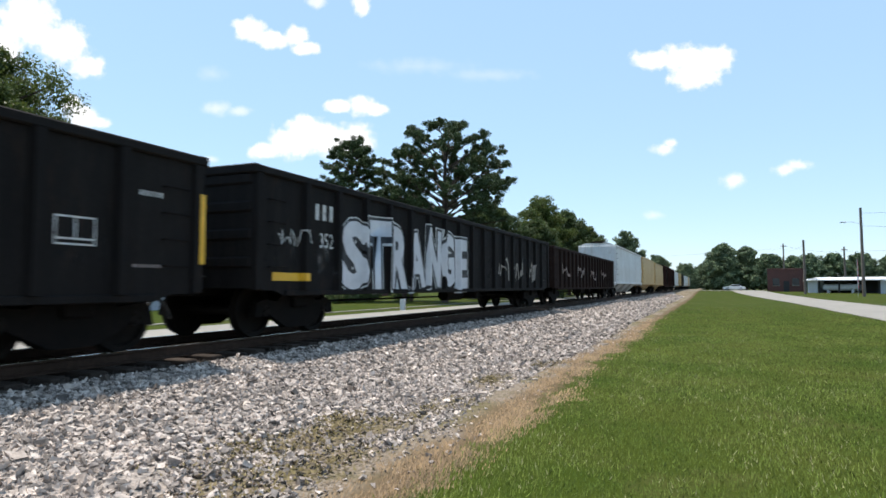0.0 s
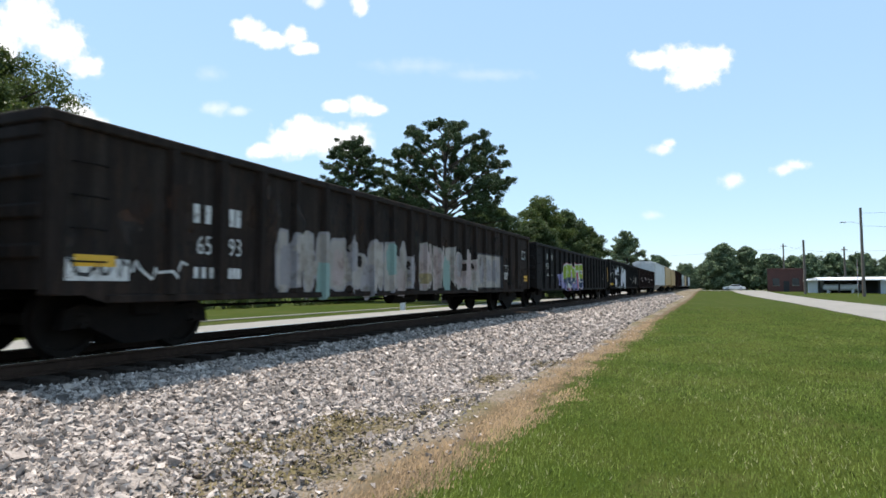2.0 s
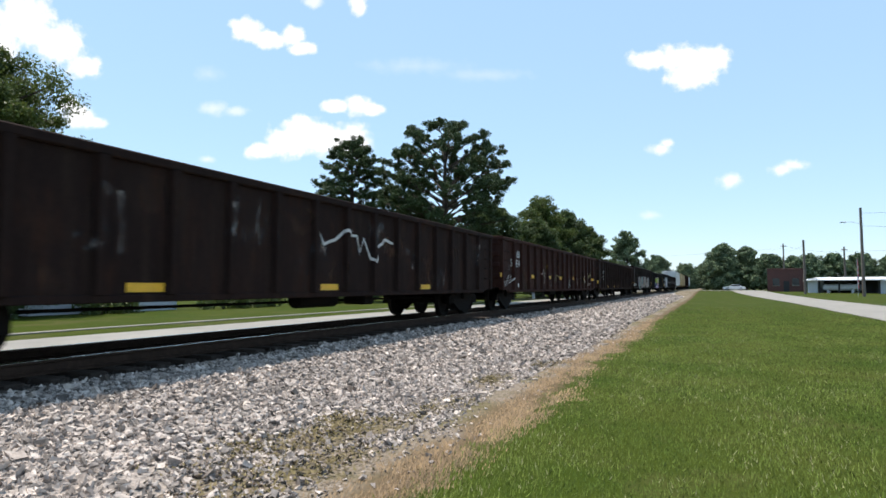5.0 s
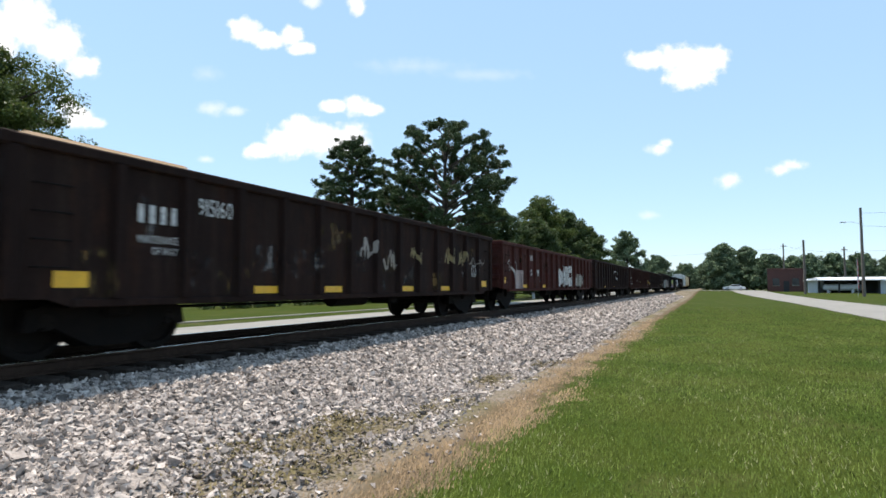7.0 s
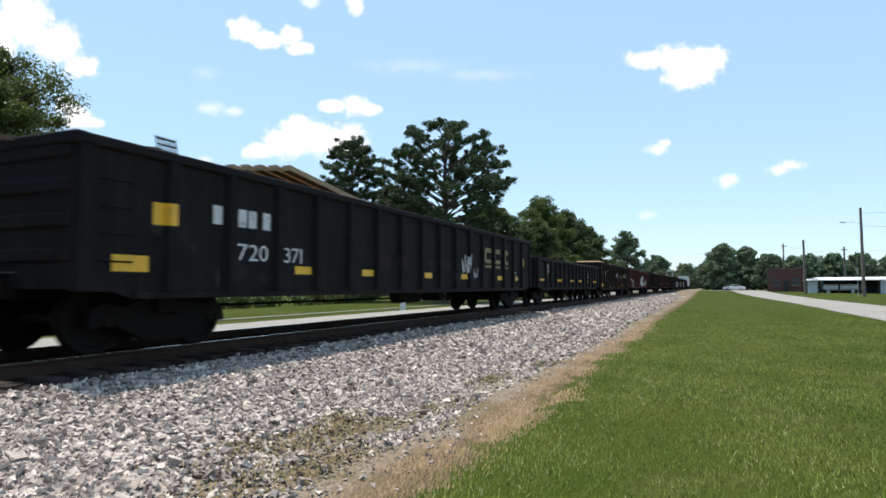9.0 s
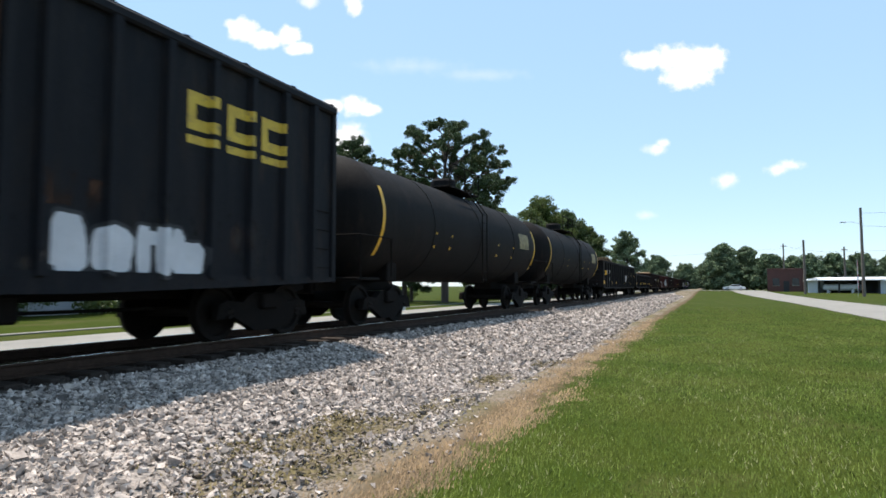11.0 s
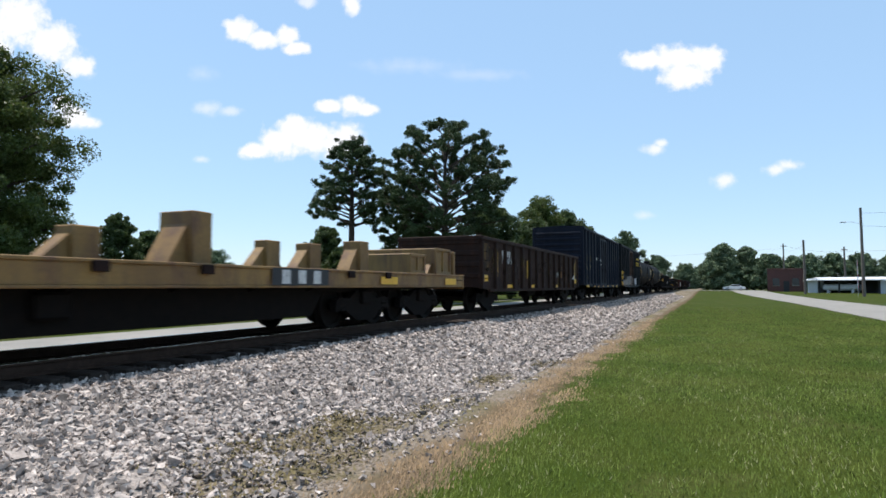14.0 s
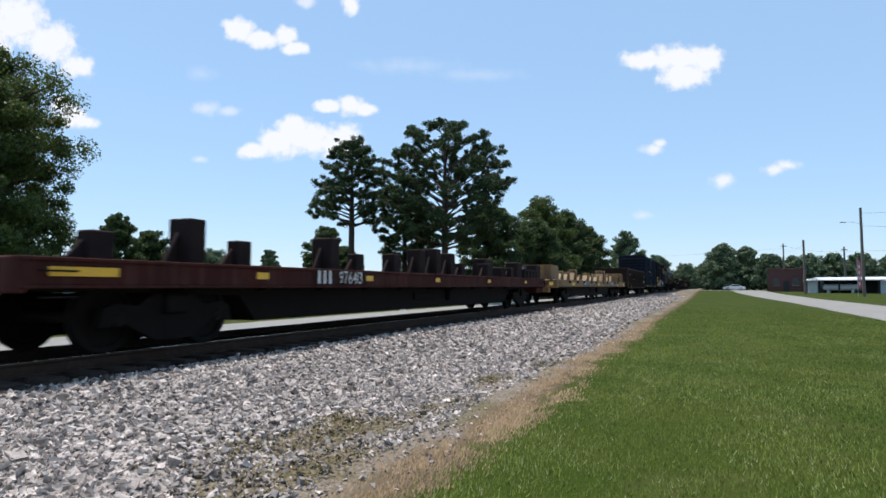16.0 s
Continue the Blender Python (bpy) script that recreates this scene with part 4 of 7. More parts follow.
def tank_car(t0, t1, label, key="black", spins=True):
    """Tank car: domed cylinder on stub sills, with a top platform, housings, side ladder and rails."""
    car, half = start_car("tank_car", t0, t1, label, "tank car", spins=spins, inset=1.9)
    m, r, zc, L = M[key], 1.48, 2.5, half - 0.2
    prof = [(-L - 0.0, 0)]
    for k in range(7):
        a = math.pi / 2 * k / 6
        prof.append((-L + 0.75 - 0.75 * math.cos(a), r * math.sin(a)))
    prof += [(a, r) for a in np.linspace(-L + 0.8, L - 0.8, 9)]
    for k in range(7):
        a = math.pi / 2 * (6 - k) / 6
        prof.append((L - 0.75 + 0.75 * math.cos(a), r * math.sin(a)))
    prof.append((L, 0))
    part("tank", Build().turned(prof, (0, 0, zc), 40, "y"), m, car, smooth=True)
    bands = Build()
    for y in (-L * 0.5, 0, L * 0.5):
        bands.turned([(y - 0.06, r), (y - 0.06, r + 0.012), (y + 0.06, r + 0.012), (y + 0.06, r)], (0, 0, zc), 40, "y")
    part("weld_band", bands, m, car)
    for s in (-1, 1):
        e = Build().box(-0.35, 0.35, s * (half - 1.7) - 1.7, s * (half - 1.7) + 1.7, 0.78, 1.12, 0.03)
        e.box(-1.35, 1.35, s * (half - 0.55) - 0.5, s * (half - 0.55) + 0.5, 1.02, 1.08, 0.01)
        e.box(-1.05, 1.05, s * (half - 2.2) - 0.25, s * (half - 2.2) + 0.25, 1.0, 1.5, 0.03)
        part("end_platform", e, M["steel_dark"], car)
        g = Build().path([(1.4, s * (half - 1.5), 1.1), (1.4, s * (half - 1.5), 2.0), (1.4, s * (half - 0.1), 2.0), (1.4, s * (half - 0.1), 1.0)], 0.018).path([(-1.4, s * (half - 1.5), 1.1), (-1.4, s * (half - 1.5), 2.0), (-1.4, s * (half - 0.1), 2.0), (-1.4, s * (half - 0.1), 1.0)], 0.018).path([(-1.4, s * (half - 0.1), 2.0), (1.4, s * (half - 0.1), 2.0)], 0.018)
        part("handrail", g, M["steel_dark"], car)
        # curved yellow safety stripe near the shell's end
        st = Build()
        for k in range(10):
            a0, a1 = radians(-38 + 6.5 * k), radians(-38 + 6.5 * (k + 1))
            y = s * (L - 0.8)
            q = r + 0.006
            st.add([(q * math.cos(a0), y - 0.06, zc + q * math.sin(a0)), (q * math.cos(a0), y + 0.06, zc + q * math.sin(a0)), (q * math.cos(a1), y + 0.06, zc + q * math.sin(a1)), (q * math.cos(a1), y - 0.06, zc + q * math.sin(a1))], [(0, 1, 2, 3)])
        part("reflector", st, M["reflector"], car, "curved yellow reflective stripe")
    top = zc + r
    p = Build().box(-0.9, 0.9, -1.3, 1.3, top - 0.02, top + 0.03, 0.01)
    for x in (-0.9, 0.9):
        for y in (-1.3, 0, 1.3):
            p.rod((x, y, top), (x, y, top + 0.75), 0.018, n=6)
        for z in (0.4, 0.75):
            p.rod((x, -1.3, top + z), (x, 1.3, top + z), 0.018, n=6)
    part("top_platform", p, M["steel_dark"], car)
    part("dome_housing", Build().turned([(top - 0.1, 0.42), (top + 0.42, 0.42), (top + 0.5, 0.36), (top + 0.54, 0)], (0, 0.3, 0), 20, "z"), m, car)
    ld = Build()
    for y in (-0.22, 0.22):
        ld.path([(1.58, y, 1.0), (1.58, y, 3.2), (1.0, y, top + 0.02)], 0.02)
    for k in range(9):
        ld.rod((1.58, -0.22, 1.1 + 0.26 * k), (1.58, 0.22, 1.1 + 0.26 * k), 0.014, n=5)
    part("ladder", ld, M["steel_dark"], car)
    for y in (half - 4.0, 1.8, -2.5, -half + 4.0):
        ang = radians(-12)
        st = Build().add([(r * math.cos(a) + 0.006, y + d, zc + r * math.sin(a)) for a, d in ((ang - 0.19, -0.05), (ang - 0.19, 0.05), (ang + 0.1, 0.05), (ang + 0.1, -0.05))], [(0, 1, 2, 3)])
        part("reflector", st, M["reflector"], car, "yellow reflective strip")
    sg = Build().add([((r + 0.006) * math.cos(a), y, zc + (r + 0.006) * math.sin(a)) for y in (half - 3.2, half - 1.9) for a in np.radians((-6, 2, 10, 17))], [(0, 1, 5, 4), (1, 2, 6, 5), (2, 3, 7, 6)])
    part("stencil", sg, M["gold_paint"], car, "faded gold data panel")
    return car


def hopper(t0, t1, label, key, top=4.35, spins=False):
    """Covered hopper: flat sides with posts under the roof, sloped end sheets, discharge bays."""
    car, half = start_car("covered_hopper_car", t0, t1, label, "hopper car", spins=spins)
    m = M[key]
    body = Build().prism([(-SIDE, 1.2), (-SIDE - 0.06, 2.4), (-SIDE, top - 0.3), (-SIDE + 0.5, top - 0.05), (SIDE - 0.5, top - 0.05), (SIDE, top - 0.3), (SIDE + 0.06, 2.4), (SIDE, 1.2)], -half + 0.35, half - 0.35, "y")
    part("body", body, m, car)
    part("running_board", Build().box(-0.45, 0.45, -half + 0.3, half - 0.3, top - 0.05, top + 0.08, 0.01), M["steel_dark"], car)
    for s in (-1, 1):
        part("end_frame", Build().box(-SIDE, SIDE, s * (half - 0.3) - 0.08, s * (half - 0.3) + 0.08, 1.0, top - 0.3, 0.02).box(-SIDE, SIDE, s * half - 0.3, s * half, 0.95, 1.2, 0.02), m, car)
        part("side_sill", Build().box(s * SIDE - 0.06, s * SIDE + 0.06, -half, half, 1.08, 1.26, 0.02), m, car)
        part("eave_rail", Build().box(s * SIDE - 0.05, s * SIDE + 0.08, -half + 0.3, half - 0.3, top - 0.36, top - 0.24, 0.02), m, car)
        ladder(car, SIDE + 0.1, s * (half - 0.5), 1.2, top - 0.3, M["steel_dark"], 7)
    for k in (-1, 0, 1):
        y = k * (half - 2.6) * 0.62
        part("discharge_bay", Build().add([(-1.3, y - 1.7, 1.2), (1.3, y - 1.7, 1.2), (1.3, y + 1.7, 1.2), (-1.3, y + 1.7, 1.2), (-0.5, y - 0.4, 0.35), (0.5, y - 0.4, 0.35), (0.5, y + 0.4, 0.35), (-0.5, y + 0.4, 0.35)], [(0, 1, 5, 4), (1, 2, 6, 5), (2, 3, 7, 6), (3, 0, 4, 7), (4, 5, 6, 7)]), m, car)
    return car


def flat_car(t0, t1, label, key, deck=1.22, sill=0.86, truck=2.45, rear=0.0):
    """Flat car: long side sills, plank deck, deep centre girder."""
    car, half = start_car("flat_car", t0, t1, label, "flat car", inset=truck)
    m = M[key]
    back = -half + rear
    for s in (-1, 1):
        end = half - 0.06 if s > 0 else back + 0.06
        part("side_sill", Build().box(s * 1.4 - 0.03, s * 1.4 + 0.03, back, half, sill + 0.04, deck - 0.05, 0.005), m, car)
        part("sill_flange", Build().box(s * 1.4 - 0.09, s * 1.4 + 0.06, back, half, deck - 0.05, deck, 0.01), m, car)
        part("sill_flange", Build().box(s * 1.4 - 0.09, s * 1.4 + 0.06, back, half, sill, sill + 0.04, 0.01), m, car)
        part("end_sill", Build().box(-1.45, 1.45, end - 0.06, end + 0.06, sill - 0.05, deck, 0.02), m, car)
        ladder(car, 1.5, end - s * 0.4, sill - 0.25, sill + 0.35, M["steel_dark"], 2)
    part("deck", Build().box(-1.37, 1.37, back + 0.1, half - 0.1, deck - 0.1, deck - 0.03), M["steel_dark"], car)
    part("centre_girder", Build().prism([(back, sill), (-half + truck + 1.5, sill - 0.12), (-half + truck + 1.9, 0.3), (half - truck - 1.9, 0.3), (half - truck - 1.5, sill - 0.12), (half, sill), (half, deck - 0.1), (back, deck - 0.1)], -1.0, 1.0), M["steel_dark"], car)
    underside(car, half)
    for k in range(9):
        y = -half + truck + 2.0 + 2 * (half - truck - 2.0) * k / 8
        part("cross_bearer", Build().prism([(-1.37, deck - 0.1), (1.37, deck - 0.1), (1.37, sill + 0.05), (0.45, 0.6), (-0.45, 0.6), (-1.37, sill + 0.05)], y - 0.03, y + 0.03, "y"), M["steel_dark"], car)
    return car, half


def end_platform(car, y0, y1, key, tip):
    """Low step and grab rails beyond the deck, with the draft sill out to the coupler."""
    part("end_step", Build().box(-1.25, 1.25, y0, y1, 0.84, 0.9, 0.01).box(-1.1, 1.1, y0 + 0.04, y1 - 0.04, 0.6, 0.84, 0.02), M[key], car)
    part("draft_sill", Build().box(-0.28, 0.28, min(y0, tip), max(y1, tip), 0.55, 0.83, 0.02), M["steel_dark"], car)
    for x in (-1.2, 1.2):
        part("grab_rail", Build().rod((x, y0 + 0.05, 0.9), (x, y0 + 0.05, 1.2), 0.02, 0.02, 6).rod((x, y0 + 0.05, 1.2), (x, y1 - 0.05, 1.2), 0.02, 0.02, 6).rod((x, y1 - 0.05, 1.2), (x, y1 - 0.05, 0.9), 0.02, 0.02, 6), M["steel_dark"], car)


def wedge_bracket(car, y, x, h, w, d, mat, deck, flip=1, label=""):
    """Upright steel load bracket with a sloping back and side webs."""
    y -= SHIFT[0]
    b = Build().box(x - w / 2, x + w / 2, y - d * 0.4, y + d * 0.4, deck - 0.02, deck + h, 0.015)
    g = y + flip * d * 0.4
    b.prism([(g, deck), (g + flip * d * 0.7, deck), (g + flip * d * 0.6, deck + h * 0.12), (g, deck + h * 0.75)], x - w * 0.35, x + w * 0.35)
    b.box(x + w / 2 - 0.01, x + w / 2 + 0.02, y - d * 0.4, y - d * 0.3, deck, deck + h - 0.05, 0.004)
    part("load_bracket", b, mat, car, label)


def crate(car, y0, y1, x0, x1, z0, z1, mat, name="load_frame"):
    y0, y1 = y0 - SHIFT[0], y1 - SHIFT[0]
    b = Build().box(x0, x1, y0, y1, z0, z1, 0.02)
    n = max(2, int((y1 - y0) / 0.5))
    for k in range(n + 1):
        y = y0 + (y1 - y0) * k / n
        b.box(x1 - 0.01, x1 + 0.04, y - 0.04, y + 0.04, z0, z1, 0.008)
    for z in (z0, z1 - 0.08):
        b.box(x1 - 0.01, x1 + 0.05, y0 - 0.02, y1 + 0.02, z, z + 0.08, 0.008)
    part(name, b, mat, car)


def scrap_load(car, y0, y1, top, seed, key, n=40, rise=0.25, label="heap of rusty scrap steel"):
    rng = random.Random(seed)
    b = Build()
    for _ in range(n):
        y, x, z = rng.uniform(y0, y1), rng.uniform(-1.2, 1.25), top - 0.35 + rng.random() * rise
        dy, dx, dz = rng.uniform(-0.9, 0.9), min(rng.uniform(-0.5, 0.5), 1.3 - x), rng.uniform(-0.12, 0.12)
        if rng.random() < 0.5:
            b.rod((x, y, z), (x + dx, y + dy, z + dz), rng.uniform(0.02, 0.07), n=6)
        else:
            b.add([(x, y, z), (x + dx, y + dy * 0.5, z + dz), (x + dx * 0.2 - 0.4, y + dy, z + dz * 1.5), (x - 0.4, y + dy * 0.5, z), (x, y, z - 0.05), (x + dx, y + dy * 0.5, z + dz - 0.05), (x + dx * 0.2 - 0.4, y + dy, z + dz * 1.5 - 0.05), (x - 0.4, y + dy * 0.5, z - 0.05)], [(0, 1, 2, 3), (7, 6, 5, 4), (0, 4, 5, 1), (1, 5, 6, 2), (2, 6, 7, 3), (3, 7, 4, 0)])
    b.add([(-1.3, y0, top - 0.5), (1.3, y0, top - 0.5), (1.3, y1, top - 0.5), (-1.3, y1, top - 0.5)], [(0, 1, 2, 3)])
    part("load", b, M[key], car, label)


SHIFT = [0.0]


def emblem(parent, y, z, w, h, mat, base, ribs, lift):
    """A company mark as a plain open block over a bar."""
    t = 0.3 * w
    vs, fs = [], []
    for a0, a1, c0, c1 in ((-w / 2, -w / 2 + t, -h / 2, h / 2), (-w / 2 + t, w / 2, h / 2 - 0.3 * h, h / 2), (-w / 2 + t, w / 2, -h / 2, -h / 2 + 0.3 * h), (-w / 2, w / 2, -h / 2 - 0.2, -h / 2 - 0.08)):
        k = len(vs)
        vs += [(y + a0, z + c0), (y + a1, z + c0), (y + a1, z + c1), (y + a0, z + c1)]
        fs.append((k, k + 1, k + 2, k + 3))
    draped("emblem", flat_mesh(vs, fs), mat, parent, base, ribs, lift=lift)


# ---- the train, from the far end back to the last car ----
def far_cars():
    hopper(-3.266, -2.22, "pale grey covered hopper car with a plain side", "pale", 4.4)
    hopper(-4.15, -3.33, "tan covered hopper car, weathered", "tan", 4.4)
    hopper(-5.04, -4.22, "tan covered hopper car with dusty sides", "tan", 4.3)
    boxcar(-5.92, -5.11, 4.3, "oxide", "dull red boxcar behind the hoppers", 12, spins=False)
    boxcar(-6.82, -6.0, 4.3, "oxide", "dull red boxcar in the far part of the train", 12, spins=False)
    keys = ["pale", "tan", "brown", "pale", "pale", "tan", "pale", "oxide", "pale", "tan", "pale", "pale"]
    t = -6.9
    for k in keys:
        hopper(t - 0.86, t, "weathered covered hopper car far up the line", k, 4.3)
        t -= 0.93


def near_cars():
    # black gondola with a silver sprayed word
    SHIFT[0] = 0.2437
    car, ribs, half = gondola(-1.063, -0.038, 2.87, "black", "black ribbed gondola car with a big silver graffiti word", 17, tapes=())
    worn_patches(car, half, ribs, 21, ("flaked_dust", "flaked_white"), 14, 0.80, 2.20, 0.90)
    throw_up(car, "STRANGE", -7.15, -0.1, 0.82, 2.36, "silver_paint", SIDE, ribs, 4, edge="outline", edge2="white_paint", fat=0.98)
    bars(car, -7.45, 2.28, 3, 0.7, 0.3, M["white_paint"], SIDE, ribs)
    lettering(car, "352", -7.42, 1.75, 0.28, M["white_paint"], SIDE, ribs=ribs)
    scribble(car, -8.65, 1.75, 1.0, 0.35, "white_paint", SIDE, ribs, 3, 22, 0.025)
    plate(car, "reflector", -9.3, -8.2, 0.98, 1.12, M["reflector"], SIDE, ribs, 0.006)
    for k, y in enumerate((3.6, 5.5, 7.4)):
        scribble(car, y, 1.5, 1.2, 0.9, "cream_paint", SIDE, ribs, 30 + k, 10, 0.12)
    # next car ahead
    SHIFT[0] = 0.0488
    car, ribs, half = gondola(-2.145, -1.12, 2.8, "brown", "dark brown gondola car with pale rub marks", 18, spins=False)
    for k in range(4):
        scribble(car, -7 + 4 * k, 1.7, 1.8, 0.8, "blush_paint", SIDE, ribs, 40 + k, 12, 0.1)
    # black gondola with green and blue graffiti
    SHIFT[0] = 0.4875
    car, ribs, half = gondola(0.022, 1.047, 2.75, "black", "black ribbed gondola car with lime green and blue graffiti", 17, sill=0.68, tall_tape=((10.45, 1.2, 1.0), (-9.25, 1.25, 1.0), (1.1, 1.15, 0.8), (-4.9, 1.15, 0.8)))
    worn_patches(car, half, ribs, 17, ("flaked_dust",), 10, 0.75, 2.30, 0.90)
    draped("graffiti", blob(-2.0, 1.15, 6.4, 0.95, 11, 9, 0.08), M["lilac_paint"], car, SIDE, ribs, lift=0.0015)
    throw_up(car, "GRONTS", -4.05, 0.75, 0.76, 2.08, "lime_paint", SIDE, ribs, 8, edge="white_paint", edge2="pink_paint", low="navy_paint", fat=1.02)
    for k in range(7):
        draped("graffiti", blob(-4.2 + 0.8 * k, 0.86, 0.3, 0.3, 50 + k), M["lilac_paint"], car, SIDE, ribs, lift=0.009)
    bars(car, -7.06, 2.23, 4, 0.95, 0.26, M["white_paint"], SIDE, ribs)
    lettering(car, "8993", -7.15, 1.8, 0.27, M["white_paint"], SIDE, ribs=ribs)
    bars(car, -7.1, 1.4, 5, 0.8, 0.12, M["white_paint"], SIDE, ribs)
    consolidated_stencil(car, 8.2, 1.53, 0.52, 0.34, SIDE, ribs)
    bars(car, 9.6, 2.1, 5, 0.4, 0.07, M["white_paint"], SIDE, ribs)
    bars(car, 9.55, 1.15, 7, 0.5, 0.04, M["blush_paint"], SIDE, ribs)
    # grimy gondola covered in cream and pink graffiti
    SHIFT[0] = 0.4485
    car, ribs, half = gondola(1.109, 2.14, 2.87, "grime", "grimy brown gondola car covered in pale graffiti", 19, sill=0.68, inset=1.75)
    worn_patches(car, half, ribs, 16, ("flaked_dust", "flaked_rust"), 20, 0.80, 2.60, 1.20)
    plate(car, "graffiti", 4.4, 6.85, 0.82, 1.95, M["outline"], SIDE, ribs, 0.002)
    plate(car, "graffiti", 4.45, 6.8, 0.85, 1.9, M["cream_paint"], SIDE, ribs, 0.003)
    tag_shapes(car, 5, 4.6, 6.7, 1.0, 1.8, "dull_paint", SIDE, ribs, 3)
    tag_shapes(car, 5, 0.1, 4.3, 0.78, 1.95, "blush_paint", SIDE, ribs, 5, "cream_paint", "grime")
    for y, z, w, h, k in ((1.9, 1.2, 0.5, 0.9, "mint_paint"), (2.2, 1.75, 0.6, 0.5, "cream_paint"), (3.6, 1.3, 0.5, 0.7, "blush_paint"), (0.5, 1.1, 0.8, 0.3, "gold_paint"), (2.9, 1.5, 0.4, 0.7, "dull_paint"), (4.1, 1.1, 0.5, 0.6, "cream_paint")):
        draped("graffiti", blob(y, z, w, h, y * 3), M[k], car, SIDE, ribs, lift=0.008)
    tag_shapes(car, 7, -5.6, -0.2, 0.78, 1.85, "cream_paint", SIDE, ribs, 6, "dull_paint", "grime")
    for k in range(10):
        draped("graffiti", blob(-5.3 + 0.55 * k, 1.25 + 0.3 * math.sin(k * 2.1), 0.4, 0.7, 70 + k), M[("dull_paint", "cream_paint", "mint_paint", "blush_paint", "dull_paint")[k % 5]], car, SIDE, ribs, lift=0.0085)
    bars(car, -7.05, 1.93, 4, 0.9, 0.27, M["white_paint"], SIDE, ribs)
    lettering(car, "6593", -7.05, 1.48, 0.27, M["white_paint"], SIDE, ribs=ribs)
    bars(car, -7.0, 1.08, 6, 0.9, 0.16, M["white_paint"], SIDE, ribs, 0.5)
    plate(car, "graffiti", -9.35, -8.5, 0.95, 1.22, M["white_paint"], SIDE, ribs, 0.003)
    plate(car, "reflector", -9.25, -8.7, 1.12, 1.26, M["reflector"], SIDE, ribs, 0.006)
    scribble(car, -8.9, 1.1, 0.8, 0.28, "outline", SIDE, ribs, 8, 12, 0.05)
    scribble(car, -8.0, 1.1, 0.9, 0.3, "white_paint", SIDE, ribs, 9, 10, 0.04)
    consolidated_stencil(car, 7.8, 1.46, 0.55, 0.36, SIDE, ribs)
    draped("emblem", blob(9.8, 2.1, 0.42, 0.36, 2), M["white_paint"], car, SIDE, ribs, lift=0.003)
    draped("emblem", blob(9.8, 2.1, 0.34, 0.28, 2), M["grime"], car, SIDE, ribs, lift=0.005)
    plate(car, "reflector", 9.85, 10.35, 1.08, 1.3, M["reflector"], SIDE, ribs, 0.006)
    bars(car, 7.2, 1.25, 4, 0.5, 0.25, M["white_paint"], SIDE, ribs)
    # rusty brown gondola
    SHIFT[0] = 0.507
    car, ribs, half = gondola(2.195, 3.213, 2.68, "brown", "rusty brown gondola car with white stencilled numbers", 17, sill=0.66, tapes=(-5.1, -2.15, -0.16, 2.8, 5.2))
    worn_patches(car, half, ribs, 12, ("flaked_rust", "flaked_dust"), 20, 0.75, 2.50, 1.20)
    plate(car, "patch", -7.9, -6.4, 1.15, 2.45, M["grime"], SIDE, ribs, 0.002)
    bars(car, -7.15, 1.85, 2, 0.5, 0.26, M["white_paint"], SIDE, ribs)
    lettering(car, "55630", -7.15, 1.47, 0.27, M["white_paint"], SIDE, width=0.6, ribs=ribs)
    for y in (-9.6, 9.3):
        plate(car, "reflector", y - 0.25, y + 0.25, 1.08, 1.28, M["reflector"], SIDE, ribs, 0.006)
    # oxide red gondola
    SHIFT[0] = 0.546
    car, ribs, half = gondola(3.274, 4.29, 2.66, "oxide", "rusty dark red gondola car with faded stencils and tags", 17, sill=0.66)
    worn_patches(car, half, ribs, 11, ("flaked_white", "flaked_rust", "flaked_white", "flaked_gold"), 22, 0.75, 2.10, 1.00)
    bars(car, -7.15, 2.1, 3, 0.75, 0.25, M["white_paint"], SIDE, ribs)
    lettering(car, "59 8348", -7.55, 1.76, 0.28, M["white_paint"], SIDE, width=0.95, ribs=ribs)
    plate(car, "patch", -7.33, -7.18, 0.86, 1.0, M["white_paint"], SIDE, ribs, 0.004)
    for y in (-4.87, -2.13, 0.2, 3.17, 5.97, 9.13, -9.3):
        plate(car, "reflector", y - 0.22, y + 0.22, 1.22, 1.36, M["reflector"], SIDE, ribs, 0.006)
    consolidated_stencil(car, 6.87, 1.3, 0.42, 0.36, SIDE, ribs)
    for k, (y, z, w, h) in enumerate(((8.1, 1.45, 1.0, 0.9), (4.2, 1.1, 0.7, 0.5), (2.0, 1.0, 0.8, 0.6), (-0.8, 1.2, 0.9, 0.6), (-3.4, 1.3, 0.8, 0.7), (-8.7, 1.1, 1.3, 0.5), (5.2, 1.35, 0.5, 0.25), (7.6, 1.0, 0.8, 0.2))):
        scribble(car, y, z, w, h, ("gold_paint", "blush_paint", "white_paint")[k % 3], SIDE, ribs, 60 + k, 14, 0.035)
    scrap_load(car, 5, 9, 2.66, 2, "scrap", 20, 0.35)
    # brown gondola passing between
    SHIFT[0] = 0.5655
    car, ribs, half = gondola(4.352, 5.29, 2.6, "brown", "dark brown gondola car with a scrap load", 15, sill=0.68, tapes=(-4, 0, 4))
    worn_patches(car, half, ribs, 13, ("flaked_rust", "flaked_white"), 16, 0.75, 2.30, 1.00)
    scrap_load(car, -7, 7, 2.6, 9, "scrap_pale", 40, 0.35, "pale scrap showing above the sides")
    scribble(car, 1, 1.7, 3, 0.7, "white_paint", SIDE, ribs, 77, 16, 0.06)
    # red gondola
    SHIFT[0] = 0.4582
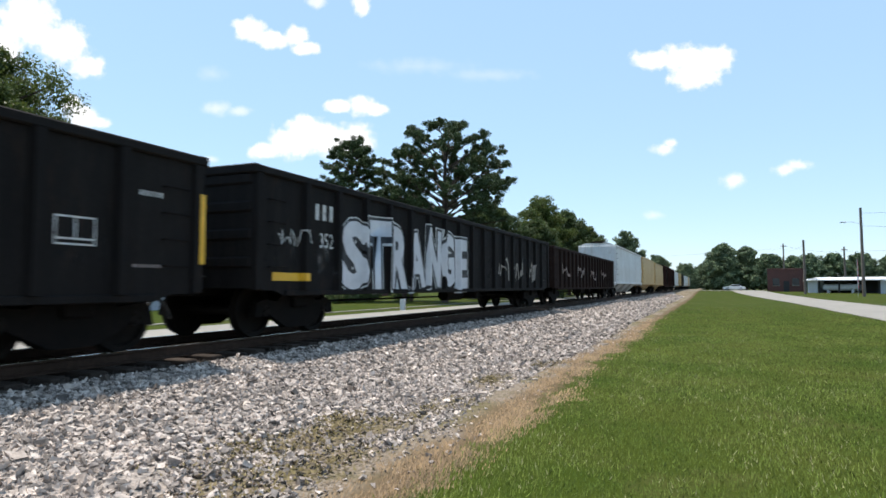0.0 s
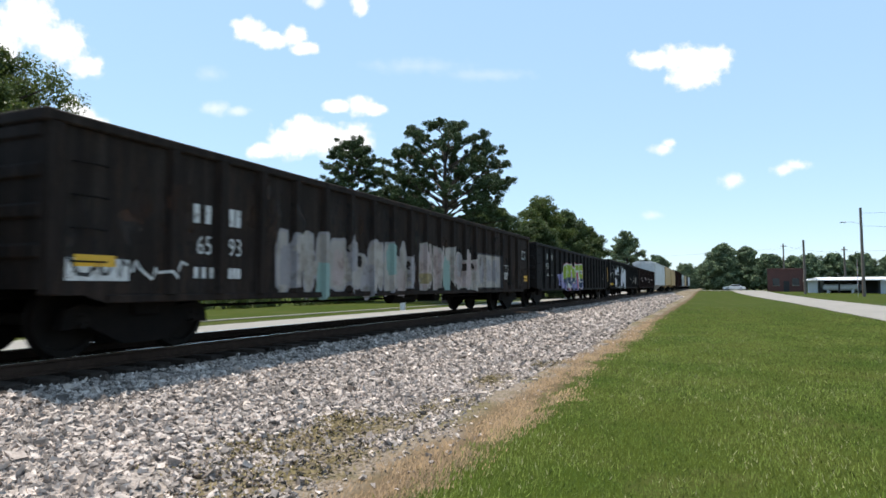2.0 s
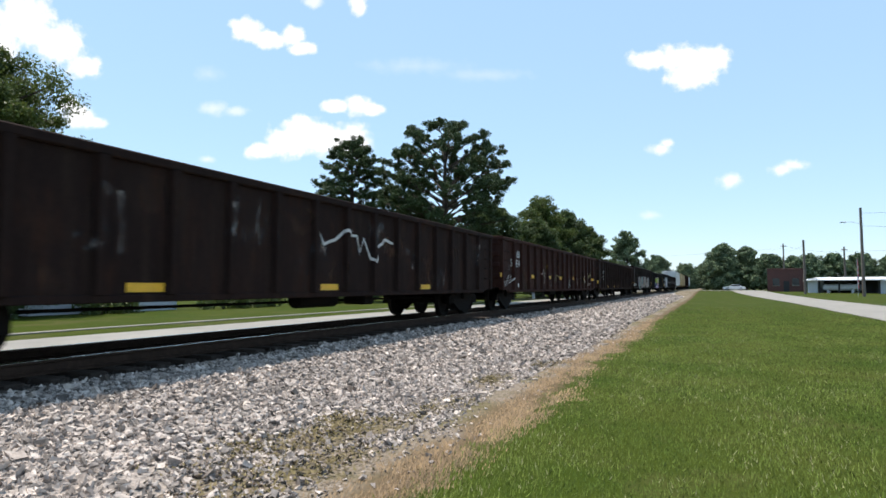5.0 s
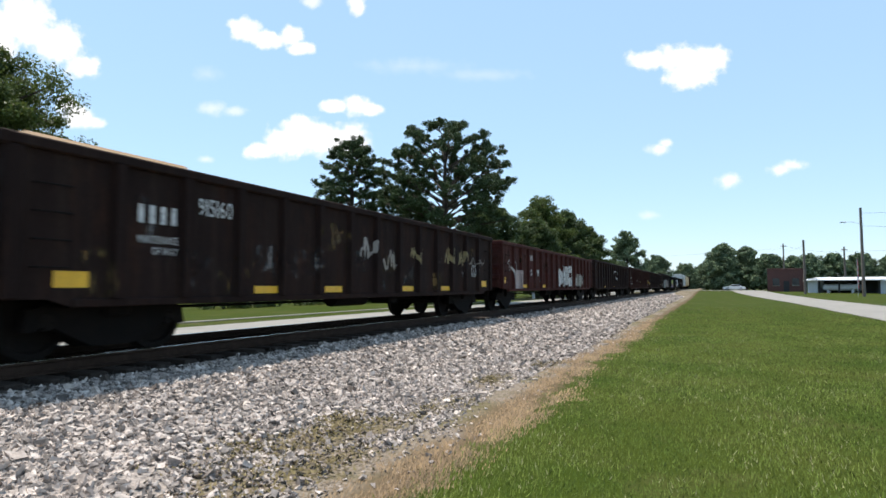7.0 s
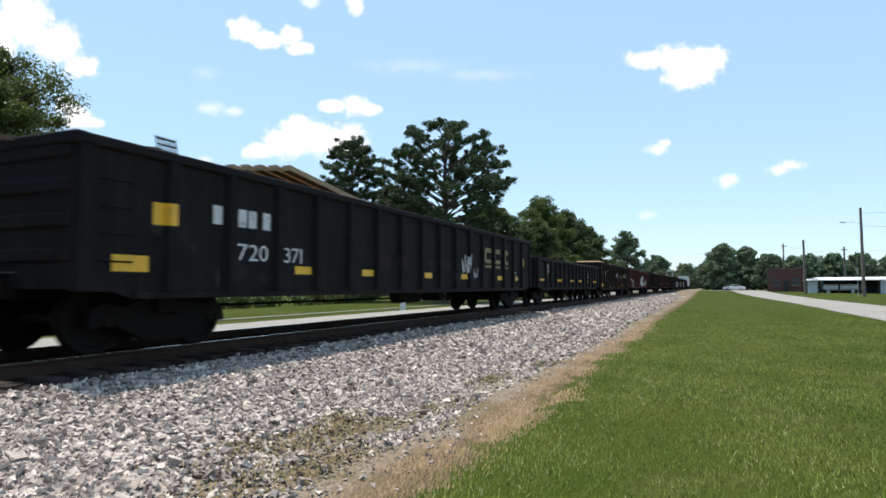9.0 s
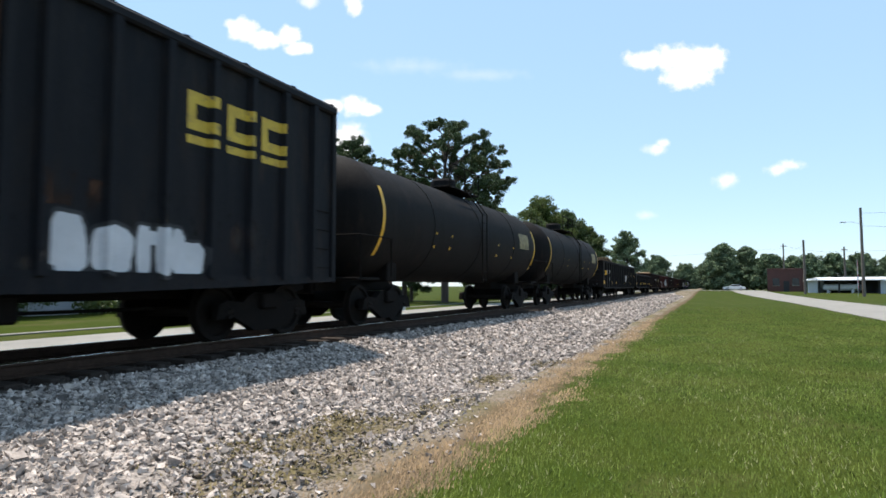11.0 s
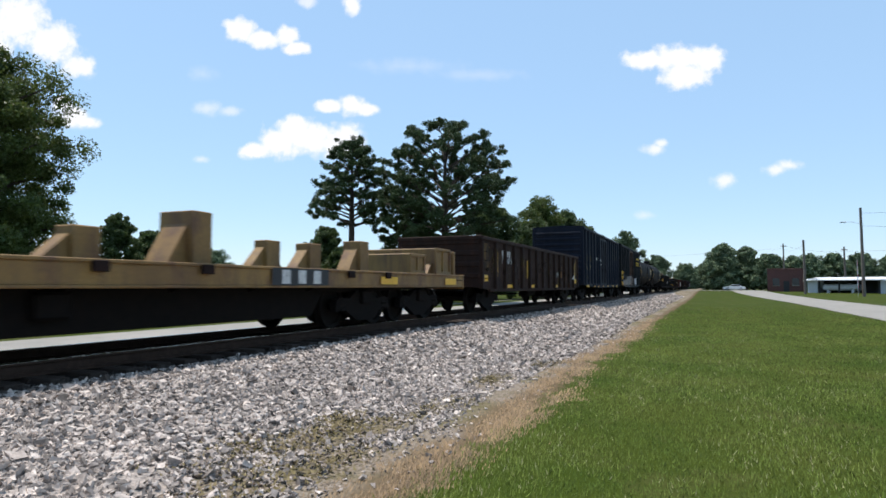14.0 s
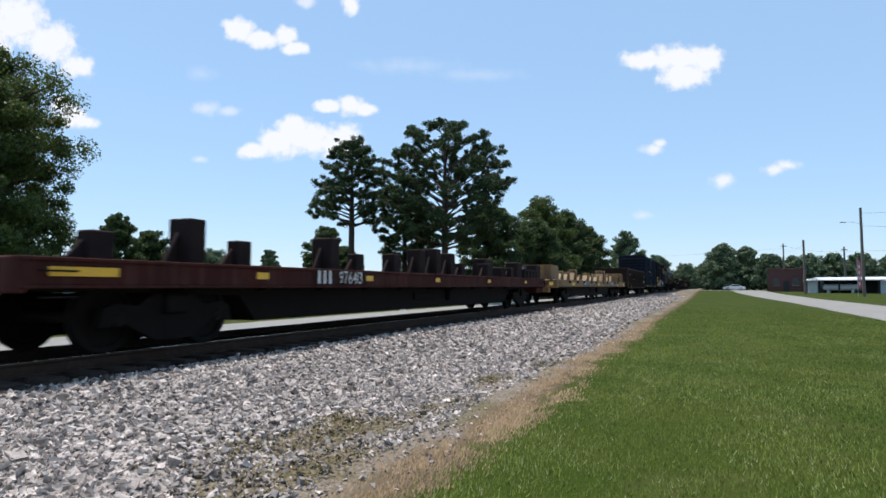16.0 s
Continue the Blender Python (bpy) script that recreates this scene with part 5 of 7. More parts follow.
    car, ribs, half = gondola(5.352, 6.291, 2.5, "red", "faded red gondola car with white tags", 16, sill=0.70, tapes=(-5.5, -2.5))
    worn_patches(car, half, ribs, 14, ("flaked_rust", "flaked_white", "flaked_rust"), 16, 0.75, 2.20, 1.00)
    bars(car, -5.2, 2.05, 3, 0.6, 0.22, M["white_paint"], SIDE, ribs)
    lettering(car, "20991", -4.6, 1.45, 0.26, M["white_paint"], SIDE, width=1.5, ribs=ribs)
    tag_shapes(car, 5, 0.4, 3.2, 0.85, 1.9, "white_paint", SIDE, ribs, 2, None, "red")
    tag_shapes(car, 4, 4.4, 6.4, 0.85, 1.6, "cream_paint", SIDE, ribs, 9)
    plate(car, "patch", -7.0, -6.1, 0.8, 1.5, M["blush_paint"], SIDE, ribs, 0.002)
    scribble(car, -7.4, 1.5, 1.2, 0.8, "white_paint", SIDE, ribs, 5, 10, 0.03)
    plate(car, "reflector", -8.6, -8.2, 1.0, 1.2, M["reflector"], SIDE, ribs, 0.006)
    scrap_load(car, -8, -3, 2.5, 12, "scrap_pale", 26, 0.3, "pale scrap showing above the sides")
    # dark brown gondola, maintenance of way
    SHIFT[0] = 0.3315
    car, ribs, half = gondola(6.353, 7.163, 2.52, "brown", "dark brown gondola car lettered maintenance of way", 13, sill=0.64, tapes=(-3.2, -1.45, 1.56, 4.57))
    worn_patches(car, half, ribs, 15, ("flaked_gold", "flaked_white", "flaked_dust", "flaked_white"), 22, 0.75, 2.10, 0.80)
    bars(car, -5.25, 1.83, 4, 0.72, 0.24, M["white_paint"], SIDE, ribs)
    lettering(car, "915160", -4.2, 2.03, 0.25, M["white_paint"], SIDE, ribs=ribs)
    lettering(car, "MAINTENANCE", -5.25, 1.5, 0.1, M["white_paint"], SIDE, width=0.62, ribs=ribs)
    lettering(car, "OF WAY", -5.25, 1.35, 0.1, M["white_paint"], SIDE, width=0.7, ribs=ribs)
    for y in (-6.79, 7.55):
        plate(car, "reflector", y - 0.22, y + 0.22, 0.87, 1.06, M["reflector"], SIDE, ribs, 0.006)
    consolidated_stencil(car, 6.69, 1.36, 0.36, 0.34, SIDE, ribs)
    for k, (y, z) in enumerate(((4.6, 1.75), (5.6, 1.7), (2.4, 1.6), (1.0, 1.5), (0.0, 1.7))):
        scribble(car, y, z, 0.6, 0.5, "gold_paint" if k < 3 else "cream_paint", SIDE, ribs, 90 + k, 16, 0.06)
    scribble(car, 6.9, 1.65, 1.4, 0.3, "cream_paint", SIDE, ribs, 99, 16, 0.025)
    part("load", Build().box(-0.2, 1.3, -7.6, -5.2, 2.3, 2.62, 0.05), M["wood"], car, "stacked timber above the side")
    scrap_load(car, -1, 6.5, 2.52, 14, "scrap_pale", 40, 0.34, "pale scrap showing above the sides")
    # low black gondola
    SHIFT[0] = 0.4485
    car, ribs, half = gondola(7.225, 8.034, 2.14, "black", "low black gondola car with yellow reflective strips", 14, sill=0.72)
    worn_patches(car, half, ribs, 18, ("flaked_dust", "flaked_rust"), 10, 0.80, 1.90, 0.80)
    bars(car, -5.3, 1.78, 4, 0.7, 0.2, M["white_paint"], SIDE, ribs)
    lettering(car, "477701", -5.3, 1.52, 0.2, M["white_paint"], SIDE, ribs=ribs)
    for y in (-6.6, -3.4, -0.5, 2.2, 4.4, 6.9):
        plate(car, "reflector", y - 0.4, y + 0.4, 1.12, 1.22, M["reflector"], SIDE, ribs, 0.006)
    consolidated_stencil(car, 4.9, 1.5, 0.42, 0.3, SIDE, ribs)
    scrap_load(car, 0, 7.5, 2.14, 15, "scrap", 40, 0.4)
    # tall black gondola with timber
    SHIFT[0] = 0.5655
    car, ribs, half = gondola(8.096, 9.121, 2.7, "black", "tall black gondola car loaded with timber", 16, sill=0.72)
    worn_patches(car, half, ribs, 19, ("flaked_dust",), 10, 0.80, 2.30, 0.90)
    bars(car, -6.6, 1.95, 4, 1.5, 0.28, M["white_paint"], SIDE, ribs)
    lettering(car, "720371", -6.1, 1.42, 0.26, M["white_paint"], SIDE, width=1.35, ribs=ribs)
    plate(car, "reflector", -8.35, -8.0, 1.7, 2.0, M["reflector"], SIDE, ribs, 0.006)
    plate(car, "reflector", -8.95, -8.4, 1.07, 1.28, M["reflector"], SIDE, ribs, 0.006)
    for y in (-5.0, -2.6, 0.2, 3.2, 6.9, 8.5):
        plate(car, "reflector", y - 0.25, y + 0.25, 1.1, 1.24, M["reflector"], SIDE, ribs, 0.006)
    for y in (5.3, 6.3, 7.2):
        plate(car, "faded_letter", y - 0.32, y + 0.32, 1.65, 2.15, M["gold_paint"], SIDE, ribs, 0.003)
        plate(car, "faded_letter", y - 0.18, y + 0.32, 1.78, 2.0, M["black"], SIDE, ribs, 0.005)
        plate(car, "faded_letter", y - 0.32, y + 0.32, 1.5, 1.58, M["gold_paint"], SIDE, ribs, 0.003)
    for y in (1.6, 0.4, -1.0, -2.0):
        plate(car, "patch", y - 0.35, y + 0.35, 1.35, 1.6, M["grime"], SIDE, ribs, 0.002)
    scribble(car, 3.3, 1.5, 0.8, 0.7, "white_paint", SIDE, ribs, 17, 22, 0.04)
    scribble(car, 4.1, 1.3, 0.3, 0.6, "white_paint", SIDE, ribs, 18, 6, 0.05)
    consolidated_stencil(car, 8.4, 1.27, 0.34, 0.3, SIDE, ribs)
    plate(car, "reflector", 9.2, 9.45, 1.65, 1.95, M["reflector"], SIDE, ribs, 0.006)
    for k in range(5):
        part("timber", Build().add([(0.2 + 0.22 * k, -6.2 + 0.12 * k, 2.98), (0.38 + 0.22 * k, -6.2 + 0.12 * k, 2.98), (0.38 + 0.22 * k, -3.4 + 0.15 * k, 2.62), (0.2 + 0.22 * k, -3.4 + 0.15 * k, 2.62), (0.2 + 0.22 * k, -6.2 + 0.12 * k, 3.08), (0.38 + 0.22 * k, -6.2 + 0.12 * k, 3.08), (0.38 + 0.22 * k, -3.4 + 0.15 * k, 2.72), (0.2 + 0.22 * k, -3.4 + 0.15 * k, 2.72)], [(3, 2, 1, 0), (4, 5, 6, 7), (0, 1, 5, 4), (1, 2, 6, 5), (2, 3, 7, 6), (3, 0, 4, 7)]), M["wood"], car, "loose sawn timber sticking up")
    g = Build()
    for k in range(6):
        g.rod((0.9, -8.25 + 0.07 * k, 2.5), (0.85, -8.35 + 0.07 * k, 3.08), 0.014, n=5).rod((0.9 - 0.01 * k, -8.25 - 0.02 * k, 2.6 + 0.09 * k), (0.9 - 0.01 * k, -7.9 - 0.02 * k, 2.6 + 0.09 * k), 0.014, n=5)
    part("wire_grille", g, M["steel_dark"], car, "bent wire grille sticking up")
    scrap_load(car, -10, -7.6, 2.7, 19, "scrap", 16, 0.55)
    # two black tank cars
    SHIFT[0] = 0.6435
    tank_car(9.174, 9.955, "black tank car with yellow stripes and a top platform")
    SHIFT[0] = 0.6338
    tank_car(10.01, 10.79, "black tank car with a domed top housing")
    # black boxcar with graffiti along the bottom
    SHIFT[0] = 0.8677
    car, ribs, half = boxcar(10.846, 11.615, 4.4, "grime_blue", "blackish boxcar with a rusty door and pale graffiti", 17, end_ribs=False, door_key="rusty", inset=0.7)
    worn_patches(car, half, ribs, 22, ("flaked_rust", "flaked_dust"), 14, 1.00, 2.20, 1.00)
    bars(car, -4.65, 2.4, 4, 1.5, 0.34, M["yellow_stencil"], SIDE, ribs)
    plate(car, "number_panel", -5.3, -2.9, 1.58, 1.88, M["outline"], SIDE, ribs, 0.002)
    lettering(car, "137355", -4.1, 1.73, 0.24, M["white_paint"], SIDE, width=1.75, ribs=ribs)
    tag_shapes(car, 8, -5.2, 0.3, 0.9, 1.45, "cream_paint", SIDE, ribs, 31, "dull_paint")
    tag_shapes(car, 4, -3.0, -0.4, 1.3, 1.75, "dull_paint", SIDE, ribs, 33, "cream_paint")
    for k in range(2):
        draped("graffiti", blob(-4.6 + 1.1 * k, 1.35, 0.6, 0.5, 36 + k), M["gold_paint"], car, SIDE, ribs, lift=0.0015)
    tag_shapes(car, 4, 2.6, 5.0, 0.98, 1.7, "silver_paint", SIDE, ribs, 32, "outline")
    for k in range(4):
        draped("graffiti", blob(-0.5 + 0.6 * k, 1.45, 0.42, 0.75 + 0.2 * (k % 2), 80 + k, 6, 0.15), M["blush_paint"], car, SIDE + 0.07, (), lift=0.025)
    for y in (4.9, 5.7, 6.5):
        emblem(car, y, 3.4, 0.54, 0.56, M["yellow_stencil"], SIDE, ribs, 0.004)
    for z in (1.0, 1.5, 1.9):
        plate(car, "reflector", -6.2, -5.9, z, z + 0.28, M["reflector"], SIDE, ribs, 0.006)
    # dark blue boxcar
    SHIFT[0] = 0.8336
    car, ribs, half = boxcar(11.7025, 12.492, 4.38, "blue", "dark blue boxcar with gold letters and ribbed end", 14, pressed=True)
    for y in (5.23, 6.33, 7.43):
        emblem(car, y, 3.4, 0.6, 0.56, M["faded_gold"], SIDE, ribs, 0.03)
    bars(car, -5.0, 2.58, 4, 1.7, 0.34, M["faded_gold"], SIDE, ribs, lift=0.03)
    lettering(car, "150", -5.78, 2.05, 0.32, M["gold_paint"], SIDE, width=0.95, ribs=ribs, lift=0.03)
    lettering(car, "129", -4.68, 2.08, 0.32, M["gold_paint"], SIDE, width=0.95, ribs=ribs, lift=0.03)
    bars(car, -5.5, 1.45, 5, 0.5, 0.18, M["faded_gold"], SIDE, ribs, lift=0.03)
    for y, w in ((-5.5, 0.9), (-3.1, 0.35), (-1.6, 0.35), (0.4, 0.3), (2.6, 0.3), (5.1, 0.5), (7.2, 0.6)):
        plate(car, "reflector", y - w / 2, y + w / 2, 0.84, 0.96, M["reflector"], SIDE + 0.047, (), 0.004)
    for y, z in ((-2.4, 2.6), (-0.75, 2.55), (-0.6, 2.3)):
        plate(car, "placard", y - 0.13, y + 0.13, z, z + 0.12, M["white_paint"], SIDE + 0.07, (), 0.008)
    # rusty gondola with yellow end patches
    SHIFT[0] = 0.624
    car, ribs, half = gondola(12.581, 13.401, 2.52, "grime_rust", "rusty gondola car with yellow patches at the ends", 13, sill=0.70, tapes=(-4.0, -1.0, 3.0), tall_tape=((-5.7, 1.2, 0.85), (7.3, 1.15, 0.95), (4.4, 1.2, 0.7), (1.0, 1.2, 0.7), (-1.8, 1.2, 0.7)))
    worn_patches(car, half, ribs, 20, ("flaked_rust", "flaked_gold", "flaked_rust"), 22, 0.75, 2.20, 1.00)
    bars(car, -4.65, 2.05, 4, 1.1, 0.22, M["white_paint"], SIDE, ribs)
    lettering(car, "708758", -4.5, 1.8, 0.22, M["white_paint"], SIDE, width=1.2, ribs=ribs)
    for y in (-7.0, 8.0):
        plate(car, "patch", y - 0.3, y + 0.35, 1.5, 2.3, M["peeling"], SIDE, ribs, 0.003)
        plate(car, "reflector", y - 0.28, y + 0.3, 1.05, 1.26, M["reflector"], SIDE, ribs, 0.006)
    scribble(car, 7.55, 1.35, 0.7, 0.35, "white_paint", SIDE, ribs, 41, 12, 0.05)
    scribble(car, 3.4, 1.5, 0.7, 0.4, "white_paint", SIDE, ribs, 42, 10, 0.035)
    # yellow flat car with load brackets
    SHIFT[0] = 0.3169
    car, half = flat_car(13.4785, 14.92, "long weathered yellow flat car with steel load brackets", "yellow", truck=5.3, rear=1.72)
    end_platform(car, -12.9, -12.33, "yellow", -13.9)
    fore = part("truck", SHARED["bolster"], None, car, at=(0, half - 2.4, 0))
    for e in (-1, 1):
        part("side_frame", SHARED["side_frame"], None, fore, at=(e * 1.04, 0, 0))
        w = part("wheelset", SHARED["wheelset"], None, fore, at=(0, e * 0.89, 0.46))
        WHEELS.append((w, e * 0.89, 40.0 * e))
    base = 1.46
    plate(car, "number_panel", -5.1, -3.2, 0.91, 1.19, M["outline"], base, (), 0.002)
    bars(car, -4.7, 1.05, 4, 0.7, 0.19, M["white_paint"], base, (), lift=0.005)
    lettering(car, "920013", -3.72, 1.05, 0.22, M["white_paint"], base, width=0.85)
    plate(car, "number_panel", 5.4, 7.1, 0.9, 1.2, M["outline"], base, (), 0.002)
    bars(car, 6.25, 1.05, 3, 1.4, 0.24, M["white_paint"], base, (), lift=0.005)
    for y in (-13.4, 13.3, -8.2, 0.3, 9.6):
        plate(car, "reflector", y - 0.4, y + 0.4, 0.93, 1.1, M["reflector"], base, (), 0.004)
    for y, h, w in ((-8.0, 0.45, 0.55), (-6.35, 0.62, 0.8), (-4.5, 0.33, 0.5), (-2.2, 0.5, 0.7), (-0.4, 0.4, 0.5), (1.8, 0.42, 0.6), (3.55, 0.78, 1.2), (5.45, 0.48, 0.5), (-9.6, 0.46, 0.55), (6.7, 0.5, 0.6), (8.5, 0.66, 0.8), (12.6, 0.5, 0.7)):
        wedge_bracket(car, y + 0.45, 0.95, h, w * 0.55, 0.5, M["yellow"], 1.22, -1)
    plate(car, "number_panel", -1.82, -1.36, 0.91, 1.19, M["outline"], base, (), 0.002)
    lettering(car, "MW", -1.59, 1.05, 0.2, M["white_paint"], base, width=0.7)
    for y in (-9.5, -7.3, -5.4, -2.9, -1.15, 1.85, 3.6, 7.6, 9.2):
        pocket = Build().box(base - 0.01, base + 0.05, y - 0.11, y + 0.11, 1.06, 1.2, 0.01).box(base + 0.045, base + 0.055, y - 0.05, y + 0.05, 1.09, 1.17)
        part("stake_pocket", pocket, M["block_dark"], car, "rust-dark stake pocket")
    house = Build().prism([(-11.9, 1.1), (-10.2, 1.1), (-10.4, 1.93), (-11.9, 1.96)], -1.05, 1.05).box(1.02, 1.08, -11.4, -10.95, 1.3, 1.36, 0.005)
    part("end_housing", house, M["yellow"], car, "weathered yellow steel end housing")
    part("sign_panel", Build().box(-0.75, 0.45, -11.93, -11.898, 1.62, 1.9), M["outline"], car)
    for k in range(6):
        part("lettering", Build().box(-0.62 + 0.18 * k, -0.5 + 0.18 * k, -11.936, -11.929, 1.76, 1.87), M["dull_paint"], car)
    crate(car, 11.4, 12.25, -1.0, 1.1, 1.22, 1.74, M["yellow"])
    crate(car, 12.8, 13.8, -1.2, 1.2, 1.22, 1.95, M["yellow"])
    part("upright_plate", Build().box(-0.6, 1.3, 13.6, 13.72, 1.0, 1.9, 0.02), M["yellow"], car, "battered yellow end plate")
    # red flat car
    SHIFT[0] = 0.0146
    car, half = flat_car(14.9745, 16.154, "dull red flat car with dark load blocks", "red")
    plate(car, "number_panel", -6.05, -4.1, 0.91, 1.2, M["oxide"], base, (), 0.002)
    bars(car, -5.72, 1.06, 3, 0.55, 0.25, M["white_paint"], base, (), lift=0.005)
    lettering(car, "976413", -4.75, 1.06, 0.25, M["white_paint"], base, width=0.9)
    for y, w in ((-10.7, 0.9), (-7.52, 0.3), (-4.0, 0.3), (-0.3, 0.3), (4.0, 0.3), (8.5, 0.3)):
        plate(car, "reflector", y - w / 2, y + w / 2, 1.0, 1.11, M["reflector"], base, (), 0.004)
    for y, h, w in ((-10.6, 0.3, 0.6), (-9.05, 0.52, 0.85), (-7.9, 0.33, 0.5), (-5.3, 0.5, 0.9), (-4.1, 0.3, 0.5), (-2.4, 0.36, 0.7), (-0.95, 0.5, 0.8), (0.1, 0.55, 0.9), (1.3, 0.5, 0.7), (2.3, 0.3, 0.5), (4.6, 0.35, 0.8), (7.5, 0.3, 0.7)):
        y += 0.45 - SHIFT[0]
        w *= 0.5
        h *= 1.35
        for x in (0.9,):
            b = Build().box(x - w / 2, x + w / 2, y - 0.17, y + 0.17, 1.16, 1.2 + h, 0.02).prism([(y - 0.5, 1.16), (y - 0.2, 1.16), (y - 0.2, 1.2 + h * 0.7)], x - 0.03, x + 0.03)
            part("load_block", b, M["block_dark"], car, "dark rust-stained load block")
    end_platform(car, 11.52, 12.75, "red", 13.0)
    for y0, y1, top in ((5.35, 6.2, 1.88), (7.2, 7.65, 1.62), (9.4, 10.15, 1.88), (12.5, 13.35, 1.88)):
        part("load_block", Build().box(0.35, 0.85, y0, y1, 1.12, top, 0.03), M["block_dark"], car, "dark rust-stained load block")
    crate(car, 10.4, 12.5, 0.1, 0.85, 1.16, 1.62, M["block_dark"])


M["navy_paint"] = surface("navy_spray_paint", (0.02, 0.035, 0.075), (0.03, 0.05, 0.1), 1.5, 0.6)
M["dull_paint"] = surface("dull_grey_spray_paint", (0.2, 0.19, 0.2), (0.27, 0.25, 0.25), 1.2, 0.7, rust=(0.1, 0.085, 0.07), rscale=2.5, ramount=0.4)
M["rusty"] = surface("rusty_door_paint", (0.06, 0.028, 0.016), (0.045, 0.025, 0.018), 1.0, 0.8, rust=(0.14, 0.06, 0.03), ramount=0.5, stretch=(1, 1, 0.3), spec=0.1)
M["grime_blue"] = surface("sooty_blue_black_paint", (0.009, 0.010, 0.013), (0.015, 0.015, 0.017), 0.8, 0.65, rust=(0.022, 0.018, 0.017), ramount=0.35, streak=(0.022, 0.0205, 0.021), stretch=(1, 1, 0.3), spec=0.1)
M["grime_rust"] = surface("rust_streaked_paint", (0.019, 0.012, 0.010), (0.03, 0.017, 0.013), 1.0, 0.75, rust=(0.034, 0.017, 0.011), ramount=0.4, streak=(0.04, 0.021, 0.014), stretch=(1, 1, 0.25), spec=0.1)
M["yellow_stencil"] = surface("yellow_stencil_paint", (0.62, 0.42, 0.04), (0.5, 0.33, 0.04), 3, 0.6, rust=(0.08, 0.07, 0.06), rscale=7, ramount=0.25)
M["block_dark"] = surface("dark_rusted_steel", (0.02, 0.012, 0.011), (0.03, 0.017, 0.014), 2, 0.8, spec=0.1)
far_cars()
near_cars()


# ---- trees ----
def leaves(centres, radii, per, size, seed, flat=1.0, core=0.45):
    """Many small two-sided leaf blades scattered through clumps."""
    rng = np.random.default_rng(seed)
    c = np.repeat(np.asarray(centres), per, 0)
    r = np.repeat(np.asarray(radii), per)[:, None]
    d = rng.normal(size=c.shape)
    d /= np.linalg.norm(d, axis=1)[:, None]
    p = c + d * r * (1.15 * rng.random((len(c), 1)) ** core) * (1, 1, flat)
    a = rng.normal(size=p.shape)
    a /= np.linalg.norm(a, axis=1)[:, None]
    b = np.cross(a, rng.normal(size=p.shape))
    b /= np.linalg.norm(b, axis=1)[:, None]
    s = size * rng.uniform(0.6, 1.4, (len(p), 1))
    v = np.stack([p - a * s, p + b * s * 0.5, p + a * s, p - b * s * 0.5], 1).reshape(-1, 3)
    k = 4 * np.arange(len(p))[:, None]
    t = np.concatenate([k + (0, 1, 2), k + (0, 2, 3)], 1).reshape(-1, 3)
    return v, t


DOME = ((0, 0.62), (0.15, 0.9), (0.35, 1.0), (0.6, 0.92), (0.8, 0.7), (0.93, 0.42), (1.0, 0.12))


def outline_at(shape, w):
    return float(np.interp(w, [p[0] for p in shape], [p[1] for p in shape]))


def broad_tree(at, height, spread, label, seed, leaf="leaf", dens=1.0, base=0.12, leaf_size=0.16, group="trees along the line", shape=DOME, limbs=34, clump=0.085):
    """Trunk, forking limbs and a crown of rounded leaf clumps with gaps between them."""
    rng = random.Random(seed)
    tree = thing("tree", (*at, ground_z(*at) - 0.05), label, "tree", group)
    r0 = height * 0.024
    wood = Build().rod((0, 0, 0), (0, 0, height * 0.35), r0 * 1.3, r0, 10).rod((0, 0, height * 0.35), (0, 0, height * 0.86), r0, r0 * 0.25, 8)
    centres, radii = [], []
    for i in range(limbs):
        ang = 2.39996 * i + rng.uniform(-0.35, 0.35)
        w = (i + 0.5) / limbs
        up = base + (0.97 - base) * w
        reach = spread / 2 * outline_at(shape, w) * rng.choice((0.82, 0.92, 0.97, 1.02))
        p0 = Vector((0, 0, height * max(0.1, 0.06 + 0.8 * (up - 0.12))))
        p2 = Vector((math.cos(ang) * reach, math.sin(ang) * reach, height * up))
        p1 = p0.lerp(p2, 0.5) + Vector((0, 0, 0.03 * height))
        wood.rod(p0, p1, r0 * 0.45 * (1.15 - w), r0 * 0.25, 6).rod(p1, p2, r0 * 0.25, r0 * 0.06, 5)
        for k in range(9):
            f = 0.3 + 0.68 * (k + rng.random()) / 9
            q = p0.lerp(p1, f * 2) if f < 0.5 else p1.lerp(p2, f * 2 - 1)
            q = q + Vector((rng.gauss(0, 1), rng.gauss(0, 1), rng.gauss(0.2, 0.7))) * spread * 0.045
            if q.z > height * base * 0.7:
                centres.append(tuple(q)), radii.append(spread * clump * rng.uniform(0.45, 1.0))
    for k in range(10):
        centres.append((rng.gauss(0, spread * 0.07), rng.gauss(0, spread * 0.07), height * rng.uniform(0.84, 0.97))), radii.append(spread * clump * rng.uniform(0.5, 0.9))
    part("trunk", wood, M["bark"], tree)
    v, t = leaves(centres, radii, int(105 * dens), leaf_size, seed, 0.8, 0.6)
    part("crown", fast_mesh("crown", v, t, M[leaf]), None, tree)
    return tree


